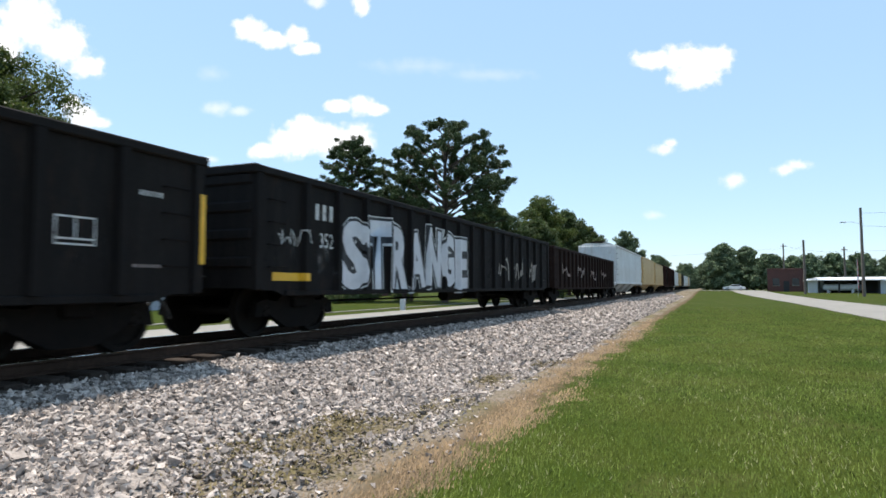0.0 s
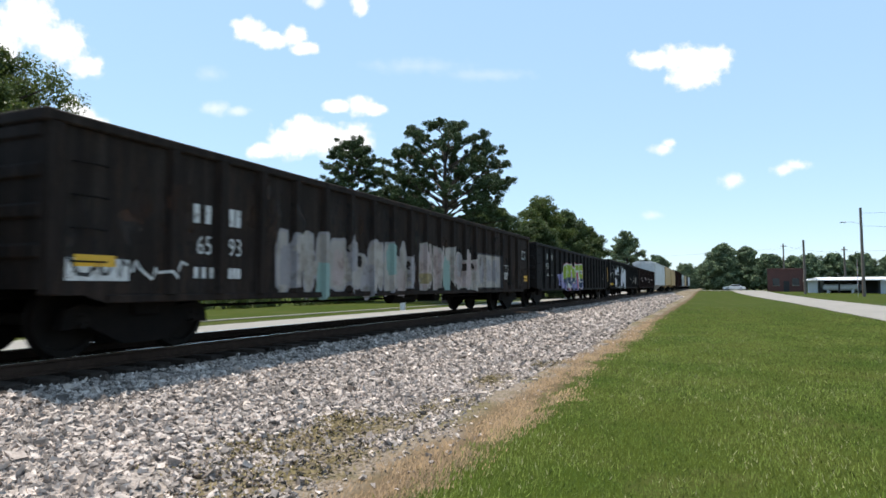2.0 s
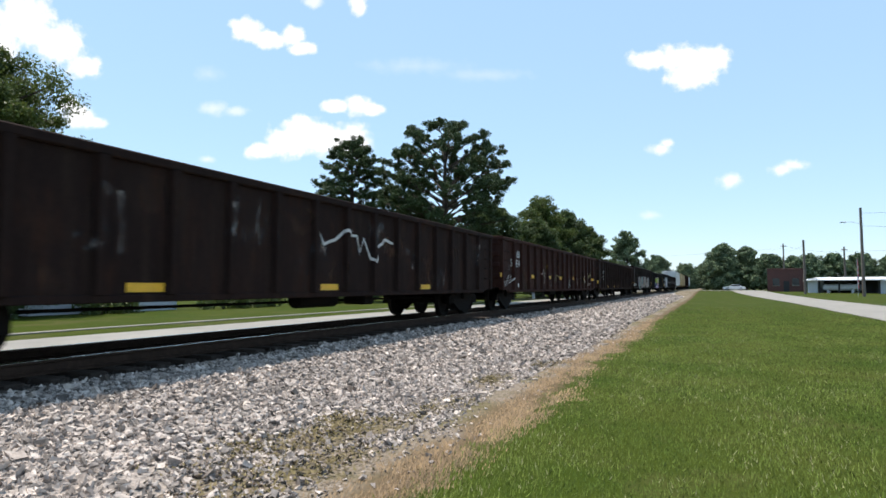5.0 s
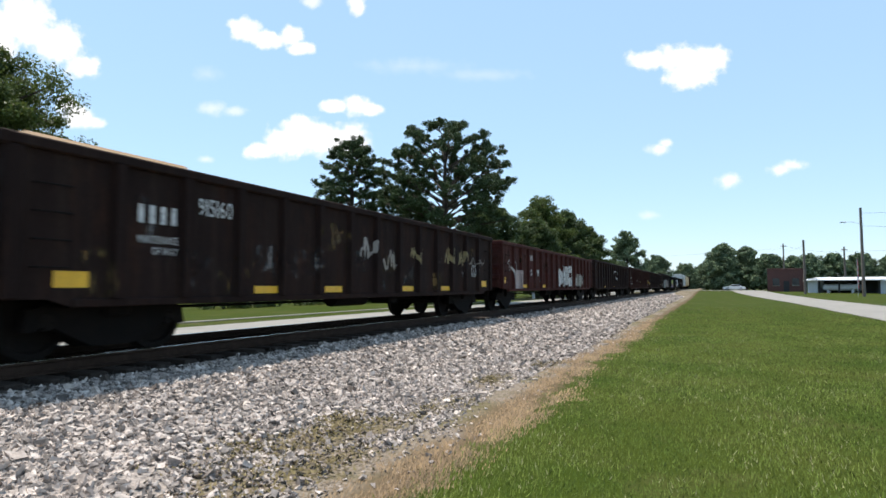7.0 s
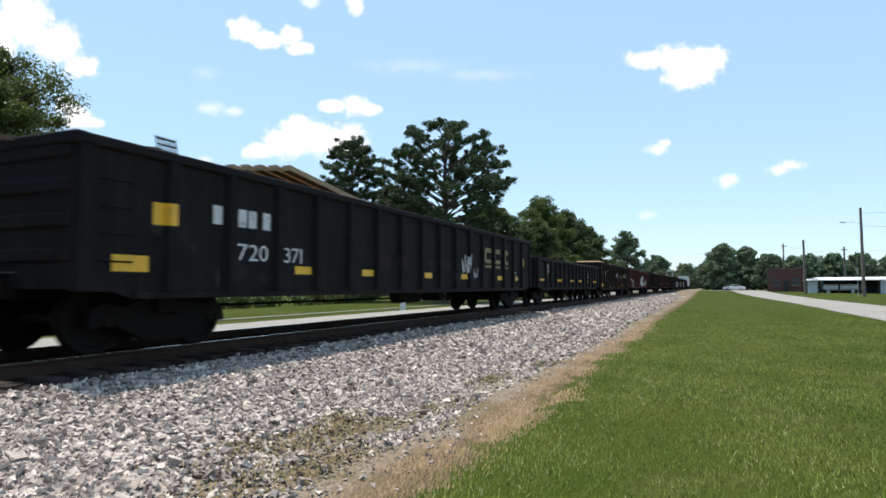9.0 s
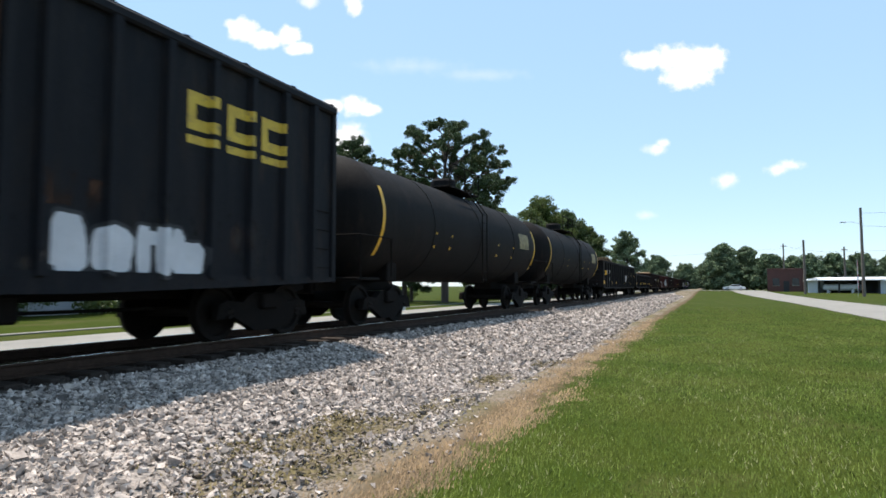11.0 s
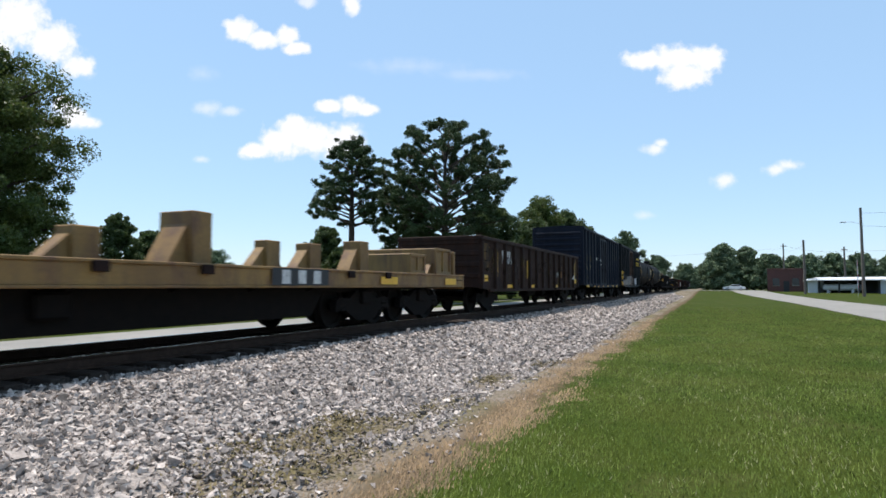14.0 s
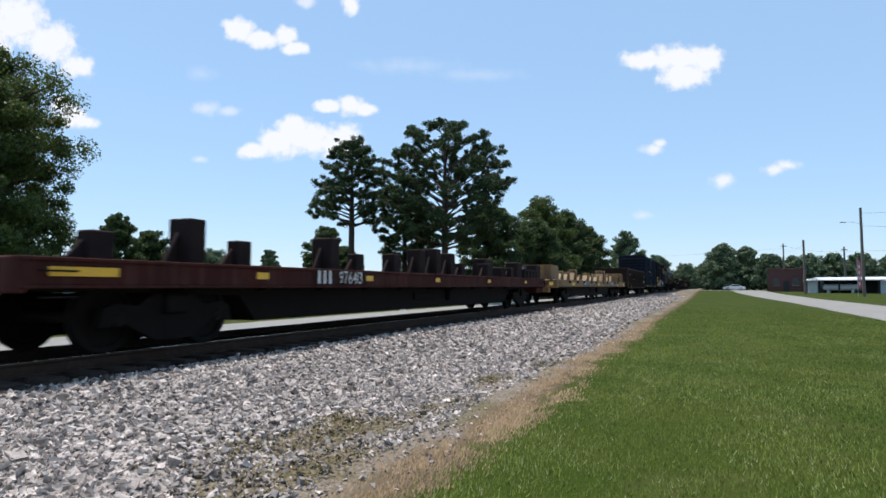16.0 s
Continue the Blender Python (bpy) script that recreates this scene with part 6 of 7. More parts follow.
def pine_tree(at, height, spread, label, seed, bare=0.2, lean=0.0, shape=DOME, limbs=46):
    """Tall pine: straight trunk, rising limbs that fork into twigs, each ending in a round tuft of needles."""
    rng = random.Random(seed)
    tree = thing("pine_tree", (*at, ground_z(*at) - 0.05), label, "pine tree", "tall pines behind the line")
    r0 = height * 0.017
    wood = Build().rod((0, 0, 0), (lean * 0.5, 0, height * 0.5), r0 * 1.25, r0, 10).rod((lean * 0.5, 0, height * 0.5), (lean, 0, height * 0.95), r0, r0 * 0.2, 8)
    centres, radii = [], []
    for i in range(limbs):
        w = ((i + 0.5) / limbs) ** 0.9
        u = bare + (0.985 - bare) * w
        ang = 2.39996 * i + rng.uniform(-0.45, 0.45)
        reach = spread / 2 * outline_at(shape, w) * rng.choice((0.8, 0.9, 0.96, 1.0))
        rise = reach * (0.12 + 0.55 * w)
        p0 = Vector((lean * u, 0, max(height * bare * 0.95, height * u - rise)))
        p2 = Vector((lean * u + math.cos(ang) * reach, math.sin(ang) * reach, height * u))
        p1 = p0.lerp(p2, 0.55) + Vector((0, 0, 0.05 * reach))
        wood.rod(p0, p1, r0 * 0.42 * (1.15 - w), r0 * 0.2, 6).rod(p1, p2, r0 * 0.2, 0.025, 5)
        twigs = 5 + int(reach * 1.7)
        for k in range(twigs):
            f = 0.46 + 0.54 * (k + 0.5 * rng.random()) / twigs
            q0 = p0.lerp(p1, f / 0.55) if f < 0.55 else p1.lerp(p2, (f - 0.55) / 0.45)
            out = 0.3 + 0.65 * rng.random()
            side = ang + rng.choice((-1, 1)) * rng.uniform(0.5, 1.3)
            q = q0 + Vector((math.cos(side) * out, math.sin(side) * out, rng.uniform(-0.05, 0.5)))
            wood.rod(q0, q, 0.03, 0.012, 4, False)
            centres.append(tuple(q)), radii.append(rng.uniform(0.2, 0.4))
        centres.append(tuple(p2)), radii.append(rng.uniform(0.35, 0.55))
    for k in range(7):
        centres.append((lean + rng.gauss(0, 0.5), rng.gauss(0, 0.5), height * rng.uniform(0.93, 0.985))), radii.append(rng.uniform(0.35, 0.55))
    part("trunk", wood, M["bark"], tree)
    v, t = leaves(centres, radii, 120, 0.095, seed, 0.75, 0.8)
    part("crown", fast_mesh("crown", v, t, M["needle"]), None, tree)
    return tree


ROUND_PINE = ((0, 0.45), (0.1, 0.85), (0.3, 0.98), (0.55, 1.0), (0.72, 0.9), (0.86, 0.72), (0.95, 0.46), (1.0, 0.2))
CONE_PINE = ((0, 0.4), (0.08, 1.0), (0.25, 0.86), (0.45, 0.76), (0.65, 0.66), (0.85, 0.45), (0.95, 0.3), (1.0, 0.12))
broad_tree((-34.8, 19.7), 14.4, 11.9, "large leafy green oak tree on the far lawn", 5, "leaf", 3.8, 0.06, 0.085, shape=((0, 0.95), (0.15, 1.0), (0.35, 0.95), (0.55, 0.86), (0.75, 0.76), (0.88, 0.64), (1.0, 0.35)), limbs=58, clump=0.082)
pine_tree((-32.4, 53.3), 16.1, 9.4, "tall dark pine with an open crown", 11, 0.47, shape=CONE_PINE, limbs=48)
pine_tree((-22.4, 53.3), 16.9, 12.6, "tall broad pine with a rounded dark crown", 12, 0.31, shape=ROUND_PINE, limbs=86)
pine_tree((-28.9, 58.0), 12.8, 6.0, "smaller dark pine between the tall pines", 13, 0.28, limbs=34)
pine_tree((-27.6, 57.0), 8.6, 5.6, "short dark pine below the tall pines", 14, 0.12, limbs=30)
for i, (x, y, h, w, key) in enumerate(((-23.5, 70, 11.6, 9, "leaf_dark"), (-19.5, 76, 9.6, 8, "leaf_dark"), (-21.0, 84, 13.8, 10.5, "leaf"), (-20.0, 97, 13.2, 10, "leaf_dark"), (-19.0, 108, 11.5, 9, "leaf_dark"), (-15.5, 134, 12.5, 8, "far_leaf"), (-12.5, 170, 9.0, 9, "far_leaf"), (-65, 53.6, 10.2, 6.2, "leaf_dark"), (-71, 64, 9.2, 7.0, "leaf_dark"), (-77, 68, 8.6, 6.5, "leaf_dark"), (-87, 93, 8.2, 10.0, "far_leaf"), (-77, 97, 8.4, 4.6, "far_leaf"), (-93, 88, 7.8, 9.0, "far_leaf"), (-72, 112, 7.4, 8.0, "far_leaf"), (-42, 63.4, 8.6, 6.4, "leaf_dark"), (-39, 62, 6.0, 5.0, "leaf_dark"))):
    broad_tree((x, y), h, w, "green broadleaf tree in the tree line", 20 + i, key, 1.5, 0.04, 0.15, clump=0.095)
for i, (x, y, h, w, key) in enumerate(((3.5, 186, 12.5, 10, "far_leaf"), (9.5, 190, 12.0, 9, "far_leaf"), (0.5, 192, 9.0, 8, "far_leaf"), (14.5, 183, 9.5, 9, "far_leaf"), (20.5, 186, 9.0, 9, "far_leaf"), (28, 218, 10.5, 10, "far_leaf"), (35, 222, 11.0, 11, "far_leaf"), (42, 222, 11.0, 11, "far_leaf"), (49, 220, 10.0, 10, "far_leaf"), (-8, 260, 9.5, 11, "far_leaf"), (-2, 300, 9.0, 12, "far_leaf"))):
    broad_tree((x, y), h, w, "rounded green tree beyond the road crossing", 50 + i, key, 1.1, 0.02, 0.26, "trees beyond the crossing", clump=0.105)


def hedge_row():
    rng = random.Random(4)
    for i, y in enumerate((13.5, 17.6, 24.2, 33.0, 37.0, 42.5, 47.5, 53.5, 60.0)):
        x = -30.2 + rng.uniform(-0.3, 0.3)
        h = thing("bush", (x, y, ground_z(x, y)), "clipped dark green bush at the edge of the far lawn", "bush", "bushes on the far lawn")
        c = [(rng.uniform(-0.7, 0.7), rng.uniform(-1.8, 1.8), rng.uniform(0.25, 0.8)) for _ in range(26)]
        v, t = leaves(c, [0.45] * 26, 60, 0.12, 100 + i)
        part("crown", fast_mesh("crown", v, t, M["leaf_dark"]), None, h)
        part("stem", Build().rod((0, 0, -0.05), (0, 0, 0.5), 0.06, 0.03, 6), M["bark"], h)


hedge_row()


def far_house(at, w, d, h, rz, label, wall, roof):
    house = thing("house", (*at, ground_z(*at)), label, "house", "houses behind the line", rz=rz)
    part("wall", Build().box(-w / 2, w / 2, -d / 2, d / 2, -0.2, h), M[wall], house)
    part("roof", Build().prism([(-d / 2 - 0.5, h - 0.05), (d / 2 + 0.5, h - 0.05), (d / 2 + 0.5, h + 0.05), (0, h + d * 0.15), (-d / 2 - 0.5, h + 0.05)], -w / 2 - 0.5, w / 2 + 0.5, "x"), M[roof], house)
    for k in range(int(w // 2.6)):
        x = -w / 2 + 1.3 + 2.6 * k
        win = part("window", Build().box(x - 0.5, x + 0.5, -d / 2 - 0.02, -d / 2 + 0.06, 0.9, 2.1), M["glass"], house)
        part("frame", Build().box(x - 0.58, x + 0.58, -d / 2 - 0.05, -d / 2 + 0.02, 0.82, 0.9, 0.01).box(x - 0.58, x + 0.58, -d / 2 - 0.05, -d / 2 + 0.02, 2.1, 2.18, 0.01).box(x - 0.58, x - 0.5, -d / 2 - 0.05, -d / 2 + 0.02, 0.9, 2.1, 0.01).box(x + 0.5, x + 0.58, -d / 2 - 0.05, -d / 2 + 0.02, 0.9, 2.1, 0.01), M["metal_roof"], win)


M["shingle"] = surface("dark_roof_shingles", (0.035, 0.032, 0.03), (0.05, 0.045, 0.042), 1.5, 0.9, grain=0.35, gscale=9)
far_house((-34.2, 25.8), 9.6, 5.2, 2.2, 90, "low pale house behind the bushes", "metal_wall", "shingle")
far_house((-50, 80), 16, 8, 2.8, 90, "low house among the far trees", "brick", "asphalt")


def marker_post(x, y):
    p = thing("marker_post", (x, y, ground_z(x, y)), "short white concrete post beside the far road", "post")
    part("shaft", Build().box(-0.14, 0.14, -0.14, 0.14, -0.1, 0.75, 0.03), M["metal_roof"], p)
    part("cap", Build().box(-0.17, 0.17, -0.17, 0.17, 0.75, 0.82, 0.02), M["metal_roof"], p)


marker_post(-17.8, 35.5)
marker_post(-19.0, 72)


def mast(x, y, h):
    m = thing("radio_mast", (x, y, ground_z(x, y) - 0.1), "slim grey steel mast far behind the trees", "mast")
    part("pole", Build().rod((0, 0, 0), (0, 0, h), 0.22, 0.12, 8), M["pole_wood"], m)
    for k in range(3):
        part("antenna", Build().box(-0.45, 0.45, -0.1, 0.1, h - 1.0 - 1.4 * k, h - 0.5 - 1.4 * k, 0.03), M["wire"], m)


mast(-90.7, 91.4, 14.0)

# ---- buildings and poles beyond the road ----


def brick_building():
    b = thing("building", (14.0, 140, ground_z(14, 140)), "low dark red brick building beside the road", "building", rz=-6)
    part("wall", Build().box(-3.3, 3.3, 0, 8, -0.3, 4.3), M["brick"], b)
    part("parapet", Build().box(-3.4, 3.4, -0.1, 8.1, 4.3, 4.55, 0.03), M["brick"], b)
    for x in (-1.8, 1.6):
        w = part("window", Build().box(x - 0.6, x + 0.6, -0.03, 0.05, 1.2, 2.6), M["glass"], b)
        part("sill", Build().box(x - 0.7, x + 0.7, -0.1, 0.04, 1.1, 1.2, 0.01), M["concrete"], w)
    part("door", Build().box(-0.5, 0.5, -0.03, 0.05, 0.0, 2.1), M["dark"], b)
    for k in range(26):
        part("brick_course", Build().box(-3.31, 3.31, -0.012, 0.0, 0.08 + k * 0.16, 0.2 + k * 0.16), M["brick"], b)


brick_building()


def metal_building():
    """Long low shed with a white metal roof and open dark bays."""
    b = thing("warehouse", (15.8, 126.0, ground_z(16, 126)), "long low pale metal shed with a white roof", "warehouse", rz=-30)
    L = 24.0
    part("wall", Build().box(0, L, 3.0, 11, -0.3, 2.5), M["metal_wall"], b)
    part("end_wall", Build().box(0, 1.6, 0.2, 3.0, -0.3, 2.5), M["metal_wall"], b)
    part("wall_panel", Build().box(11, L, 0.2, 3.0, -0.3, 2.2), M["metal_wall"], b)
    part("roof", Build().prism([(-0.6, 2.1), (-0.6, 2.25), (5.5, 2.75), (11.8, 2.25), (11.8, 2.1), (5.5, 2.6)], -0.4, 11.5, "x"), M["metal_roof"], b)
    part("roof", Build().prism([(-0.4, 2.0), (-0.4, 2.15), (5.5, 2.75), (11.6, 2.15), (11.6, 2.0), (5.5, 2.6)], 11.6, L + 0.4, "x"), M["metal_wall"], b)
    for x in (1.9, 5.0, 8.0, 10.8):
        part("post", Build().box(x - 0.12, x + 0.12, 0.0, 0.25, -0.3, 2.2, 0.02), M["dark"], b)
    # Near-black sheet paints in the shade inside the open bays.
    part("bay_back", Build().box(1.6, 11, 2.9, 2.98, 0, 2.4), M["dark"], b)
    for x in range(12, 24, 2):
        part("seam", Build().box(x - 0.03, x + 0.03, 0.16, 0.2, 0, 2.1), M["metal_roof"], b)
    part("tank", Build().turned([(2.2, 0), (2.2, 0.5), (2.4, 0.55), (7.6, 0.55), (7.8, 0.5), (7.8, 0)], (0, 1.2, 0.95), 16, "x").box(2.8, 3.2, 0.8, 1.6, -0.1, 0.6).box(6.6, 7.0, 0.8, 1.6, -0.1, 0.6), M["metal_roof"], b, smooth=False)


metal_building()


def utility_pole(x, y, h, arm=True, lamp=False):
    p = thing("utility_pole", (x, y, ground_z(x, y) - 0.1), "weathered wooden utility pole by the road", "utility pole", "utility poles")
    part("pole", Build().rod((0, 0, 0), (-0.06, 0, h), 0.22, 0.15, 10), M["pole_wood"], p)
    if arm:
        a = part("crossarm", Build().box(-0.6, 0.6, -0.06, 0.06, h - 0.7, h - 0.57, 0.02), M["pole_wood"], p)
        for k in (-0.5, 0.0, 0.5):
            part("insulator", Build().rod((k, 0, h - 0.55), (k, 0, h - 0.38), 0.05, 0.035, 6), M["metal_wall"], a)
    if lamp:
        part("lamp_arm", Build().path([(0, 0, h - 2.2), (-1.2, -0.2, h - 1.9), (-1.9, -0.3, h - 1.9)], 0.025), M["metal_wall"], p)
        part("lamp_head", Build().box(-2.5, -1.8, -0.45, -0.15, h - 1.98, h - 1.82, 0.04), M["metal_wall"], p)


POLES = ((19.0, 99.0, 12.0), (14.2, 115.5, 8.8), (26.0, 152, 9.3), (16.6, 169.7, 11.3))
utility_pole(*POLES[0], arm=False, lamp=True)
utility_pole(*POLES[1], arm=False)
utility_pole(*POLES[2])
utility_pole(*POLES[3])


def cable(p, q, sag, label):
    pts = []
    for k in range(17):
        u = k / 16
        v = Vector(p).lerp(Vector(q), u)
        pts.append((v.x, v.y, v.z - 4 * sag * u * (1 - u)))
    solid("cable", Build().path(pts, 0.014, 5), M["wire"], label, "cable")


cable((16.6, 169.7, 10.6), (-45, 185, 10.0), 0.8, "thin black overhead cable across the line")
cable((16.6, 169.7, 11.2), (26.0, 152, 8.8), 0.6, "thin black overhead cable between poles")
cable((26.0, 152, 8.8), (60, 120, 9.5), 0.8, "thin black overhead cable between poles")
cable((14.2, 115.5, 8.2), (16.6, 169.7, 10.4), 0.7, "thin black overhead cable between poles")
cable((19.0, 99.0, 11.3), (50, 60, 11.0), 1.0, "thin black overhead cable from the tall pole")
cable((19.0, 99.0, 9.6), (60, 90, 8.5), 0.8, "thin black overhead cable from the tall pole")

FLAG = thing("feather_flag", (18.2, 98.4, ground_z(18.2, 98.4)), "tall faded red and white feather flag beside the pole", "flag")
part("flag_pole", Build().rod((0, 0, -0.1), (0, 0, 5.0), 0.03, 0.02, 6), M["metal_wall"], FLAG)
cloth = Build().prism([(0.03, 1.0), (0.38, 1.1), (0.42, 3.8), (0.3, 4.7), (0.03, 5.0)], -0.012, 0.012, "y")
part("banner", cloth, M["flag_red"], FLAG)
for k in range(4):
    part("white_field", Build().box(0.12, 0.3, -0.018, 0.018, 1.5 + 0.75 * k, 1.9 + 0.75 * k), M["metal_roof"], FLAG, "white printed field")


def sedan():
    car = thing("car", (5.4, 163.5, 0.56), "white sedan waiting at the crossing road", "car", rz=90)
    body = [(-2.4, 0.3), (-2.42, 0.75), (-2.3, 0.9), (-1.5, 0.95), (1.0, 0.92), (2.2, 0.78), (2.4, 0.6), (2.42, 0.3)]
    part("body", Build().prism([(p[0], p[1]) for p in body], -0.88, 0.88, "x"), M["white_car"], car)
    cab = [(-1.7, 0.92), (-1.1, 1.38), (0.25, 1.4), (1.05, 0.9)]
    part("cabin", Build().prism(cab, -0.76, 0.76, "x"), M["white_car"], car)
    for s in (-1, 1):
        part("window", Build().prism([(-1.45, 0.98), (-1.0, 1.31), (0.2, 1.33), (0.85, 0.98)], s * 0.765 - 0.004, s * 0.765 + 0.004, "x"), M["glass"], car)
        for y in (-1.45, 1.45):
            w = part("wheel", Build().turned([(-0.1, 0.0), (-0.1, 0.2), (-0.1, 0.33), (0.1, 0.33), (0.1, 0.2), (0.1, 0)], (s * 0.8, y, 0.33), 18), M["rubber"], car)
            part("rim", Build().turned([(0.105 * s, 0), (0.105 * s, 0.2), (0.09 * s, 0.2)], (s * 0.8, y, 0.33), 14), M["metal_wall"], w)
    return car


sedan()

# ---- clouds, far off in the sky ----
CAM_ROT = STAND.to_3x3()
FOCAL = 784 / math.tan(radians(35.25))


def cloud_material(seed, puffs, strength, soft, rough):
    """White vapour: a union of rounded puffs with a billowing edge."""
    m = bpy.data.materials.new("cloud_white")
    m.use_nodes = True
    n, l = m.node_tree.nodes, m.node_tree.links
    n.remove(n["Principled BSDF"])
    tc = n.new("ShaderNodeTexCoord")

    def noise_of(scale, detail, shift):
        mp = n.new("ShaderNodeMapping")
        mp.inputs["Location"].default_value = (seed * 7.3 + shift, seed * 3.1, seed)
        l.new(tc.outputs["Object"], mp.inputs[0])
        nz = n.new("ShaderNodeTexNoise")
        nz.inputs["Scale"].default_value, nz.inputs["Detail"].default_value, nz.inputs["Roughness"].default_value = scale, detail, 0.55
        l.new(mp.outputs[0], nz.inputs["Vector"])
        return nz.outputs[0]

    def calc(op, a, b):
        x = n.new("ShaderNodeMath")
        x.operation = op
        for i, v in enumerate((a, b)):
            if isinstance(v, (int, float)):
                x.inputs[i].default_value = v
            else:
                l.new(v, x.inputs[i])
        return x.outputs[0]

    field = None
    for cx, cy, rx, ry in puffs:
        mp = n.new("ShaderNodeMapping")
        mp.inputs["Location"].default_value = (-cx / rx, -cy / ry, 0)
        mp.inputs["Scale"].default_value = (1 / rx, 1 / ry, 1)
        l.new(tc.outputs["Object"], mp.inputs[0])
        ln = n.new("ShaderNodeVectorMath")
        ln.operation = "LENGTH"
        l.new(mp.outputs[0], ln.inputs[0])
        f = calc("SUBTRACT", 1.0, ln.outputs["Value"])
        if field is None:
            field = f
        else:
            x = n.new("ShaderNodeMath")
            x.operation = "SMOOTH_MAX"
            l.new(field, x.inputs[0])
            l.new(f, x.inputs[1])
            x.inputs[2].default_value = 0.25
            field = x.outputs[0]
    wob = calc("MULTIPLY", calc("SUBTRACT", noise_of(0.045, 5, 0), 0.5), rough)
    mr = n.new("ShaderNodeMapRange")
    mr.interpolation_type = "SMOOTHSTEP"
    mr.inputs[1].default_value, mr.inputs[2].default_value = 0.06, soft + 0.25
    mr.inputs[4].default_value = strength
    l.new(calc("ADD", field, wob), mr.inputs[0])
    em = n.new("ShaderNodeEmission")
    em.inputs[0].default_value, em.inputs[1].default_value = (1.0, 1.0, 1.0, 1), CLOUD_GLOW
    tr = n.new("ShaderNodeBsdfTransparent")
    mx = n.new("ShaderNodeMixShader")
    l.new(mr.outputs[0], mx.inputs[0])
    l.new(tr.outputs[0], mx.inputs[1])
    l.new(em.outputs[0], mx.inputs[2])
    l.new(mx.outputs[0], n["Material Output"].inputs[0])
    return m


CLOUDS = []


def cloud(px, py, puffs, strength=1.0, soft=0.3, rough=1.1):
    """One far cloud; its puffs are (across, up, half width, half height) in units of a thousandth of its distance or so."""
    seed = len(CLOUDS) + 1
    far = 3200.0 + 12 * seed
    way = CAM_ROT @ Vector(((px - 784) / FOCAL, (441 - py) / FOCAL, -1))
    at = Vector((0, 0, 1.5)) + way * far
    w = max(abs(c[0]) + 1.6 * c[2] for c in puffs)
    h = max(abs(c[1]) + 1.6 * c[3] for c in puffs)
    me = Build().add([(-w, -h, 0), (w, -h, 0), (w, h, 0), (-w, h, 0)], [(0, 1, 2, 3)]).mesh("backdrop_cloud", cloud_material(seed, puffs, strength, soft, rough))
    ob = new("backdrop_cloud", me)
    k = far / FOCAL
    ob.scale = (k, k, 1)
    m = Matrix.Translation(at) @ CAM_ROT.to_4x4()
    ob.matrix_basis = m @ Matrix.Diagonal((k, k, 1, 1))
    ob.visible_shadow = False
    tagged(ob, "white fair-weather cumulus cloud in the blue sky", "cloud", "clouds", "structure")
    CLOUDS.append((ob, m, far))


cloud(60, 60, ((-10, 25, 72, 62), (50, -15, 62, 48), (95, -58, 44, 26), (-60, -20, 60, 60)), soft=0.35)
cloud(145, 205, ((0, 0, 40, 28), (-20, 22, 26, 22), (30, -12, 26, 14)), soft=0.4)
cloud(490, 68, ((-48, 16, 38, 27), (-12, -2, 40, 20), (34, 4, 28, 24), (52, -18, 36, 16)), soft=0.3)
cloud(640, 8, ((0, 0, 22, 24),), soft=0.45)
cloud(562, 4, ((0, 0, 26, 14),), 0.7, 0.5)
cloud(400, 194, ((-14, 2, 36, 18), (22, -3, 36, 13)), 0.55, 0.7)
cloud(640, 190, ((0, 4, 34, 25), (28, -4, 30, 16), (-40, 2, 36, 16)), soft=0.35)
cloud(560, 250, ((0, 8, 78, 38), (58, -2, 66, 42), (-50, -2, 46, 36), (-88, -18, 42, 19), (-20, 26, 48, 24)), soft=0.3)
cloud(1210, 118, ((10, 14, 74, 32), (52, 12, 50, 32), (-48, 12, 62, 20), (24, -14, 64, 34)), soft=0.3)
cloud(1175, 262, ((0, -2, 34, 14), (12, 8, 20, 12)), 0.9, 0.6)
cloud(1300, 320, ((0, 0, 36, 19),), 0.9, 0.6)
cloud(1398, 298, ((-8, -3, 34, 15), (14, 5, 32, 15)), 0.9, 0.6)
cloud(1158, 382, ((0, 0, 30, 13),), 0.5, 0.8)
cloud(375, 132, ((0, 0, 36, 24),), 0.25, 0.9)
cloud(800, 125, ((-60, 8, 130, 20), (60, -8, 120, 16)), 0.22, 0.9)
cloud(372, 282, ((0, 0, 20, 10),), 0.6, 0.7)


# ---- grass ----
def wound(tri):
    """Blades all wound the same way round, facing south-east and up."""
    nrm = np.cross(tri[:, 1] - tri[:, 0], tri[:, 2] - tri[:, 0])
    back = nrm @ np.array((0.45, -1.0, 0.3)) < 0
    tri[back] = tri[back][:, (1, 0, 2)]
    return tri


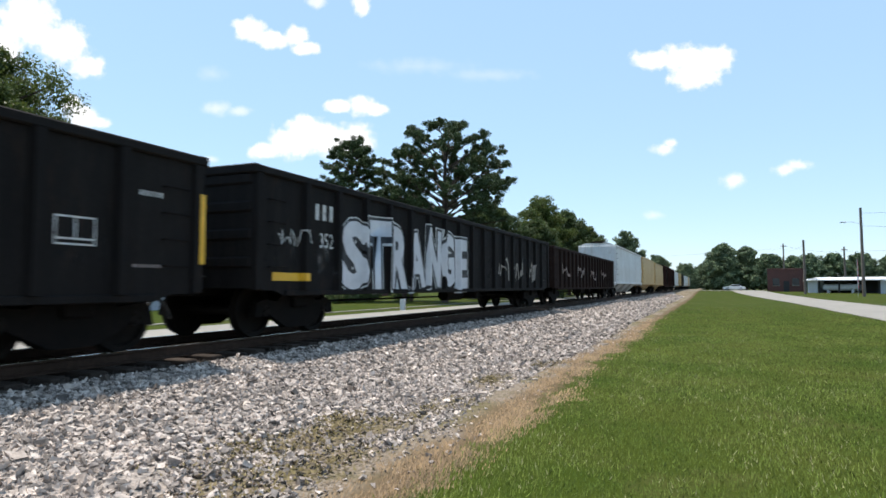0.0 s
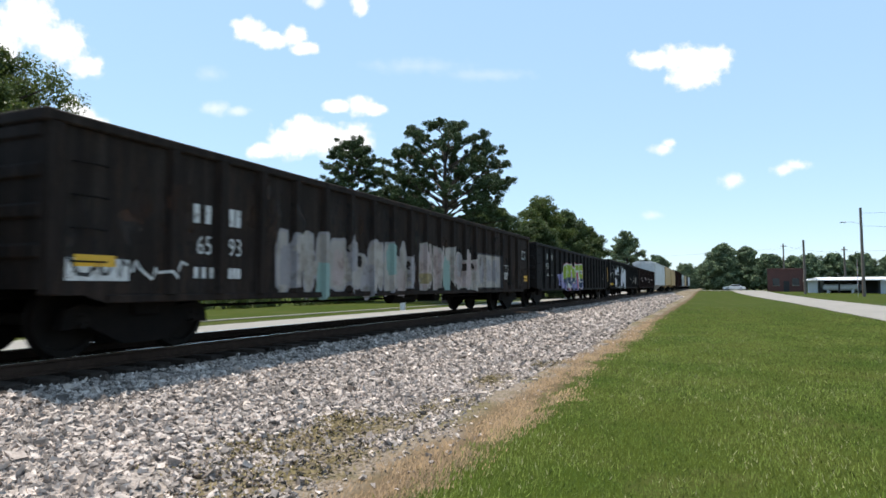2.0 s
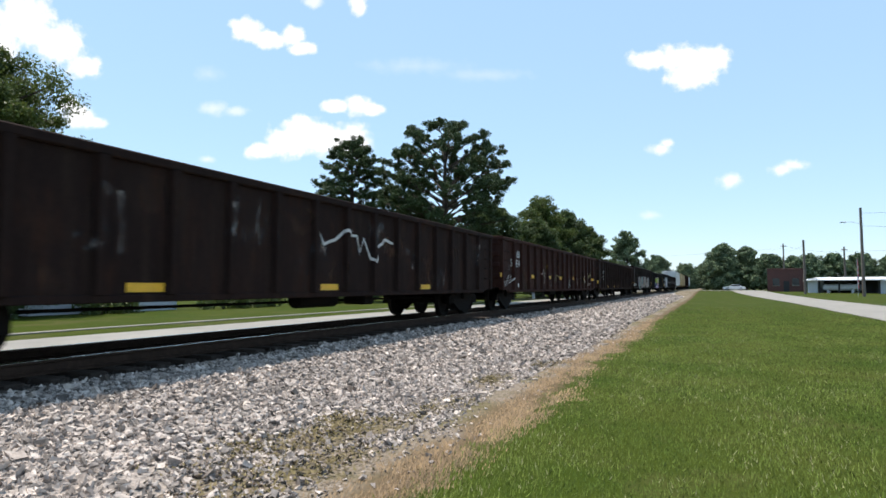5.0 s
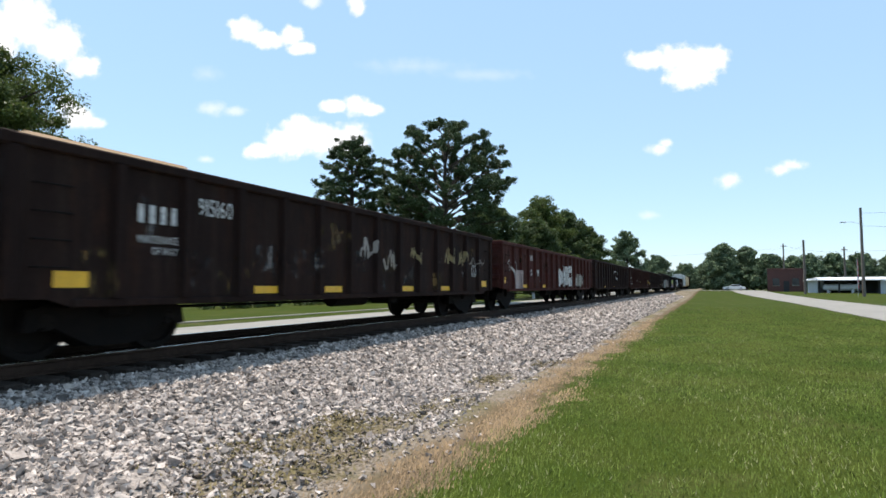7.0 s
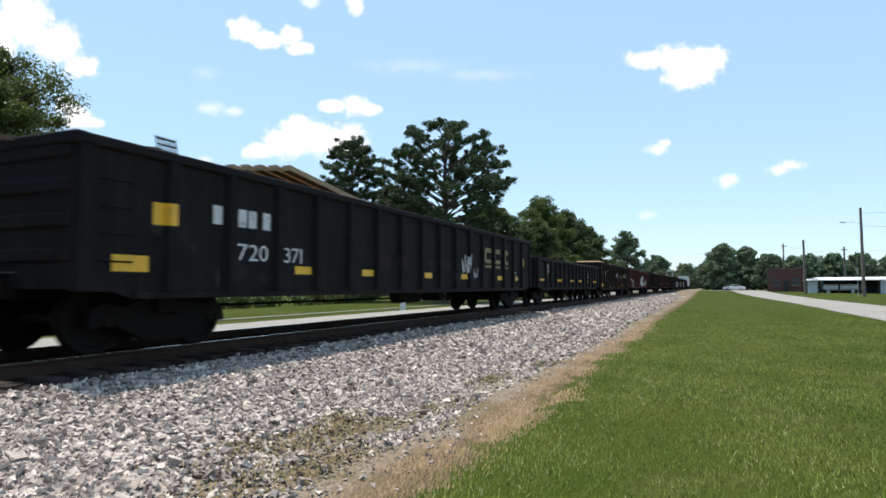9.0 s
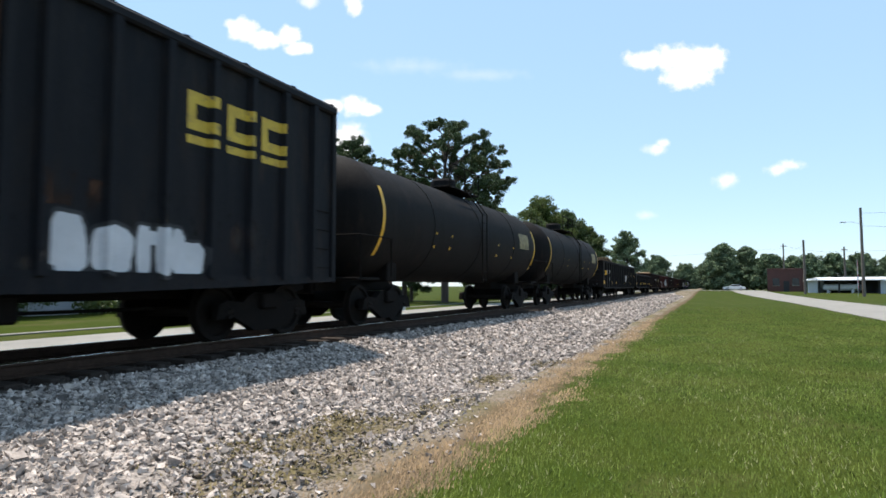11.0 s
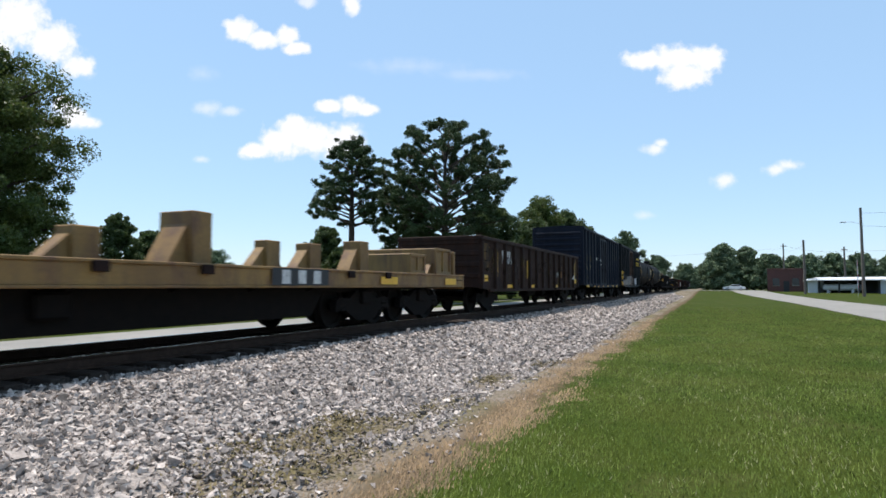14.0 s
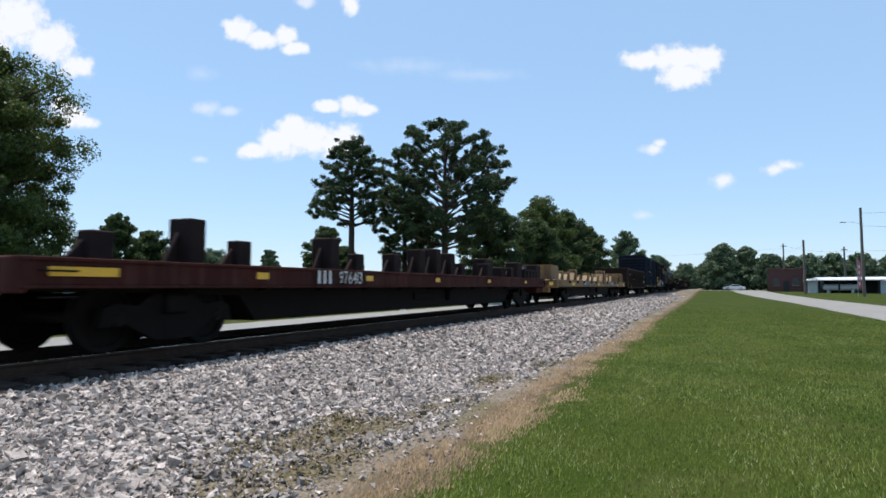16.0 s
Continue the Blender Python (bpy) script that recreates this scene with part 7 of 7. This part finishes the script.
def moss_patches():
    """Olive moss and low weeds among the thinner stones at the ballast's foot."""
    rng = np.random.default_rng(31)
    spots = ((-3.85, 4.45, 0.3), (-3.6, 5.0, 0.3), (-3.3, 5.8, 0.35), (-3.75, 6.0, 0.22), (-2.95, 4.6, 0.25), (-3.2, 3.9, 0.3), (-3.1, 7.4, 0.25), (-3.3, 9.5, 0.25), (-3.0, 12.0, 0.3))
    c = np.array([spots[k] for k in rng.integers(0, len(spots), 4200)])
    x = c[:, 0] + rng.normal(0, 0.6, len(c)) * c[:, 2]
    y = c[:, 1] + rng.normal(0, 1.3, len(c)) * c[:, 2]
    z = ballast_z(x, y) + 0.024
    z = np.maximum(z, np.array([ground_z(a, b) for a, b in zip(x, y)]))
    h, ang = rng.uniform(0.008, 0.03, len(c)), rng.uniform(0, 6.28, len(c))
    dx, dy = np.cos(ang) * 0.016, np.sin(ang) * 0.016
    lx, ly = rng.normal(0, 0.02, len(c)), rng.normal(0, 0.02, len(c))
    v = wound(np.stack([np.stack([x - dx, y - dy, z], 1), np.stack([x + dx, y + dy, z], 1), np.stack([x + lx, y + ly, z + h], 1)], 1)).reshape(-1, 3)
    me = fast_mesh("moss", v, np.arange(len(v)).reshape(-1, 3), M["moss"], True)
    me.normals_split_custom_set([(0.0, 0.0, 1.0)] * len(v))
    ob = new("moss", me)
    tagged(ob, "olive moss and low weeds among the thin gravel", "moss", "", "stuff")


moss_patches()


def edge_of_lawn(y):
    """Where the green gives way to straw: a wandering line."""
    return -2.0 + 0.22 * noise.noise((0.5, y * 0.55, 4.0)) + 0.12 * noise.noise((3.5, y * 2.1, 1.0))


def blades(name, n, x0, x1, y0, y1, height, mat, label, seed, bias=1.0, width=0.006, patchy=0.0):
    rng = np.random.default_rng(seed)
    y = y0 + (y1 - y0) * (1 - (1 - rng.random(n)) ** (1 / bias))
    x = x0 + (x1 - x0) * rng.random(n)
    edge = np.array([edge_of_lawn(b) for b in y])
    if name == "dry_grass":
        x = edge - 0.2 + rng.normal(0, 0.19, n)
        keep = np.array([noise.noise((a * 2.2, b * 1.1, 5.0)) + 0.5 * noise.noise((a * 6, b * 4, 8.0)) for a, b in zip(x, y)]) > rng.normal(-0.12, 0.15, n)
        x, y = x[keep], y[keep]
        n = len(x)
    else:
        keep = x > edge + rng.normal(0, 0.13, n)
        x, y = x[keep], y[keep]
        if patchy:
            keep = np.array([noise.noise((a * 0.7, b * 0.45, 9.0)) + 0.6 * noise.noise((a * 2.5, b * 1.8, 2.0)) for a, b in zip(x, y)]) > rng.normal(0.05, patchy, len(x))
            x, y = x[keep], y[keep]
        n = len(x)
    z = np.array([ground_z(a, b) for a, b in zip(x, y)]) - 0.005
    h = height * rng.uniform(0.5, 1.3, n) * (1 + 0.02 * y)
    ang = rng.uniform(0, 2 * np.pi, n)
    w = width * (1 + 0.12 * y)
    dx, dy = np.cos(ang) * w, np.sin(ang) * w
    lx, ly = rng.normal(0, 0.45, n) * h, rng.normal(0, 0.35, n) * h
    side = np.where(dx > 0, 1.0, -1.0)
    dx, dy = dx * side, dy * side
    v = wound(np.stack([np.stack([x - dx, y - dy, z], 1), np.stack([x + dx, y + dy, z], 1), np.stack([x + lx, y + ly + 0.7 * h, z + h], 1)], 1)).reshape(-1, 3)
    t = np.arange(3 * n).reshape(-1, 3)
    me = fast_mesh(name, v, t, M[mat], True)
    up = np.repeat(np.column_stack([rng.normal(0, 0.3, n), rng.normal(0, 0.3, n), np.ones(n)]), 3, 0)
    me.normals_split_custom_set((up / np.linalg.norm(up, axis=1)[:, None]).tolist())
    ob = new(name, me)
    tagged(ob, label, "grass", "", "stuff")


blades("lawn_grass", 260000, -2.6, 7.0, 2.2, 60, 0.03, "grass_blade", "short mown green grass of the lawn", 1, 4.0, 0.0035)
blades("light_grass", 60000, -2.6, 6.0, 2.2, 45, 0.042, "light_blade", "sunlit longer grass in the mown lawn", 3, 4.0, 0.0032, 0.25)
blades("pale_grass", 9000, -2.4, 5.0, 2.2, 30, 0.036, "pale_blade", "pale seed stalks and clover in the mown lawn", 7, 4.0, 0.003, 0.2)
blades("dry_grass", 34000, -2.5, -1.95, 2.4, 34, 0.034, "dry_blade", "dry straw-coloured grass at the ballast's foot", 2, 3.0, 0.004)
make_track()


def ballast_pieces():
    """The stones lying nearest, each on its own."""
    rng = random.Random(8)
    shapes = []
    for k in range(6):
        b = bmesh.new()
        bmesh.ops.create_icosphere(b, subdivisions=1, radius=0.034)
        for v in b.verts:
            v.co = Vector((v.co.x * rng.uniform(0.7, 1.3), v.co.y * rng.uniform(0.7, 1.3), v.co.z * rng.uniform(0.5, 0.9)))
        me = bpy.data.meshes.new("stone")
        b.to_mesh(me)
        b.free()
        me.materials.append(M["stone_piece"])
        shapes.append(me)
    for i in range(300):
        x, y = -3.9 - 1.6 * rng.random(), 3.6 + 2.6 * rng.random()
        o = part("stone", shapes[i % 6], None, BALLAST, at=(x, y, float(ballast_z(x, y)) + 0.03))
        o.rotation_euler = (rng.uniform(-0.5, 0.5), rng.uniform(-0.5, 0.5), rng.uniform(0, 6.28))


ballast_pieces()


# ---- what moves ----
def motions():
    for car, y in CARS:
        walk(car, [(t, pose(TRACK_X, y + SPEED * t, RAIL_Z)) for t in (0, 4, 8, 12, 16)])
    step = math.degrees(SPEED / 0.46) / FPS
    for wheel, y, first in WHEELS:
        walk(wheel, [(k / FPS, pose(0, y, 0.46, -(first + step * k), 0, 0)) for k in range(16 * FPS + 1)])
    for ob, m, far in CLOUDS:
        s = ob.scale.copy()
        drift = CAM_ROT @ Vector((-19.0 / FOCAL * far, 0, 0))
        walk(ob, [(0, m), (16, Matrix.Translation(drift) @ m)])
        ob.scale = s
    fx, fy, fz = 18.2, 98.4, ground_z(18.2, 98.4)
    walk(FLAG, [(t, pose(fx, fy, fz, 0, 0, a)) for t, a in ((0, 60), (3, 75), (6, 50), (9, 80), (12, 60), (14.8, 70), (15.3, 40), (15.7, 10), (16, -5))])


motions()
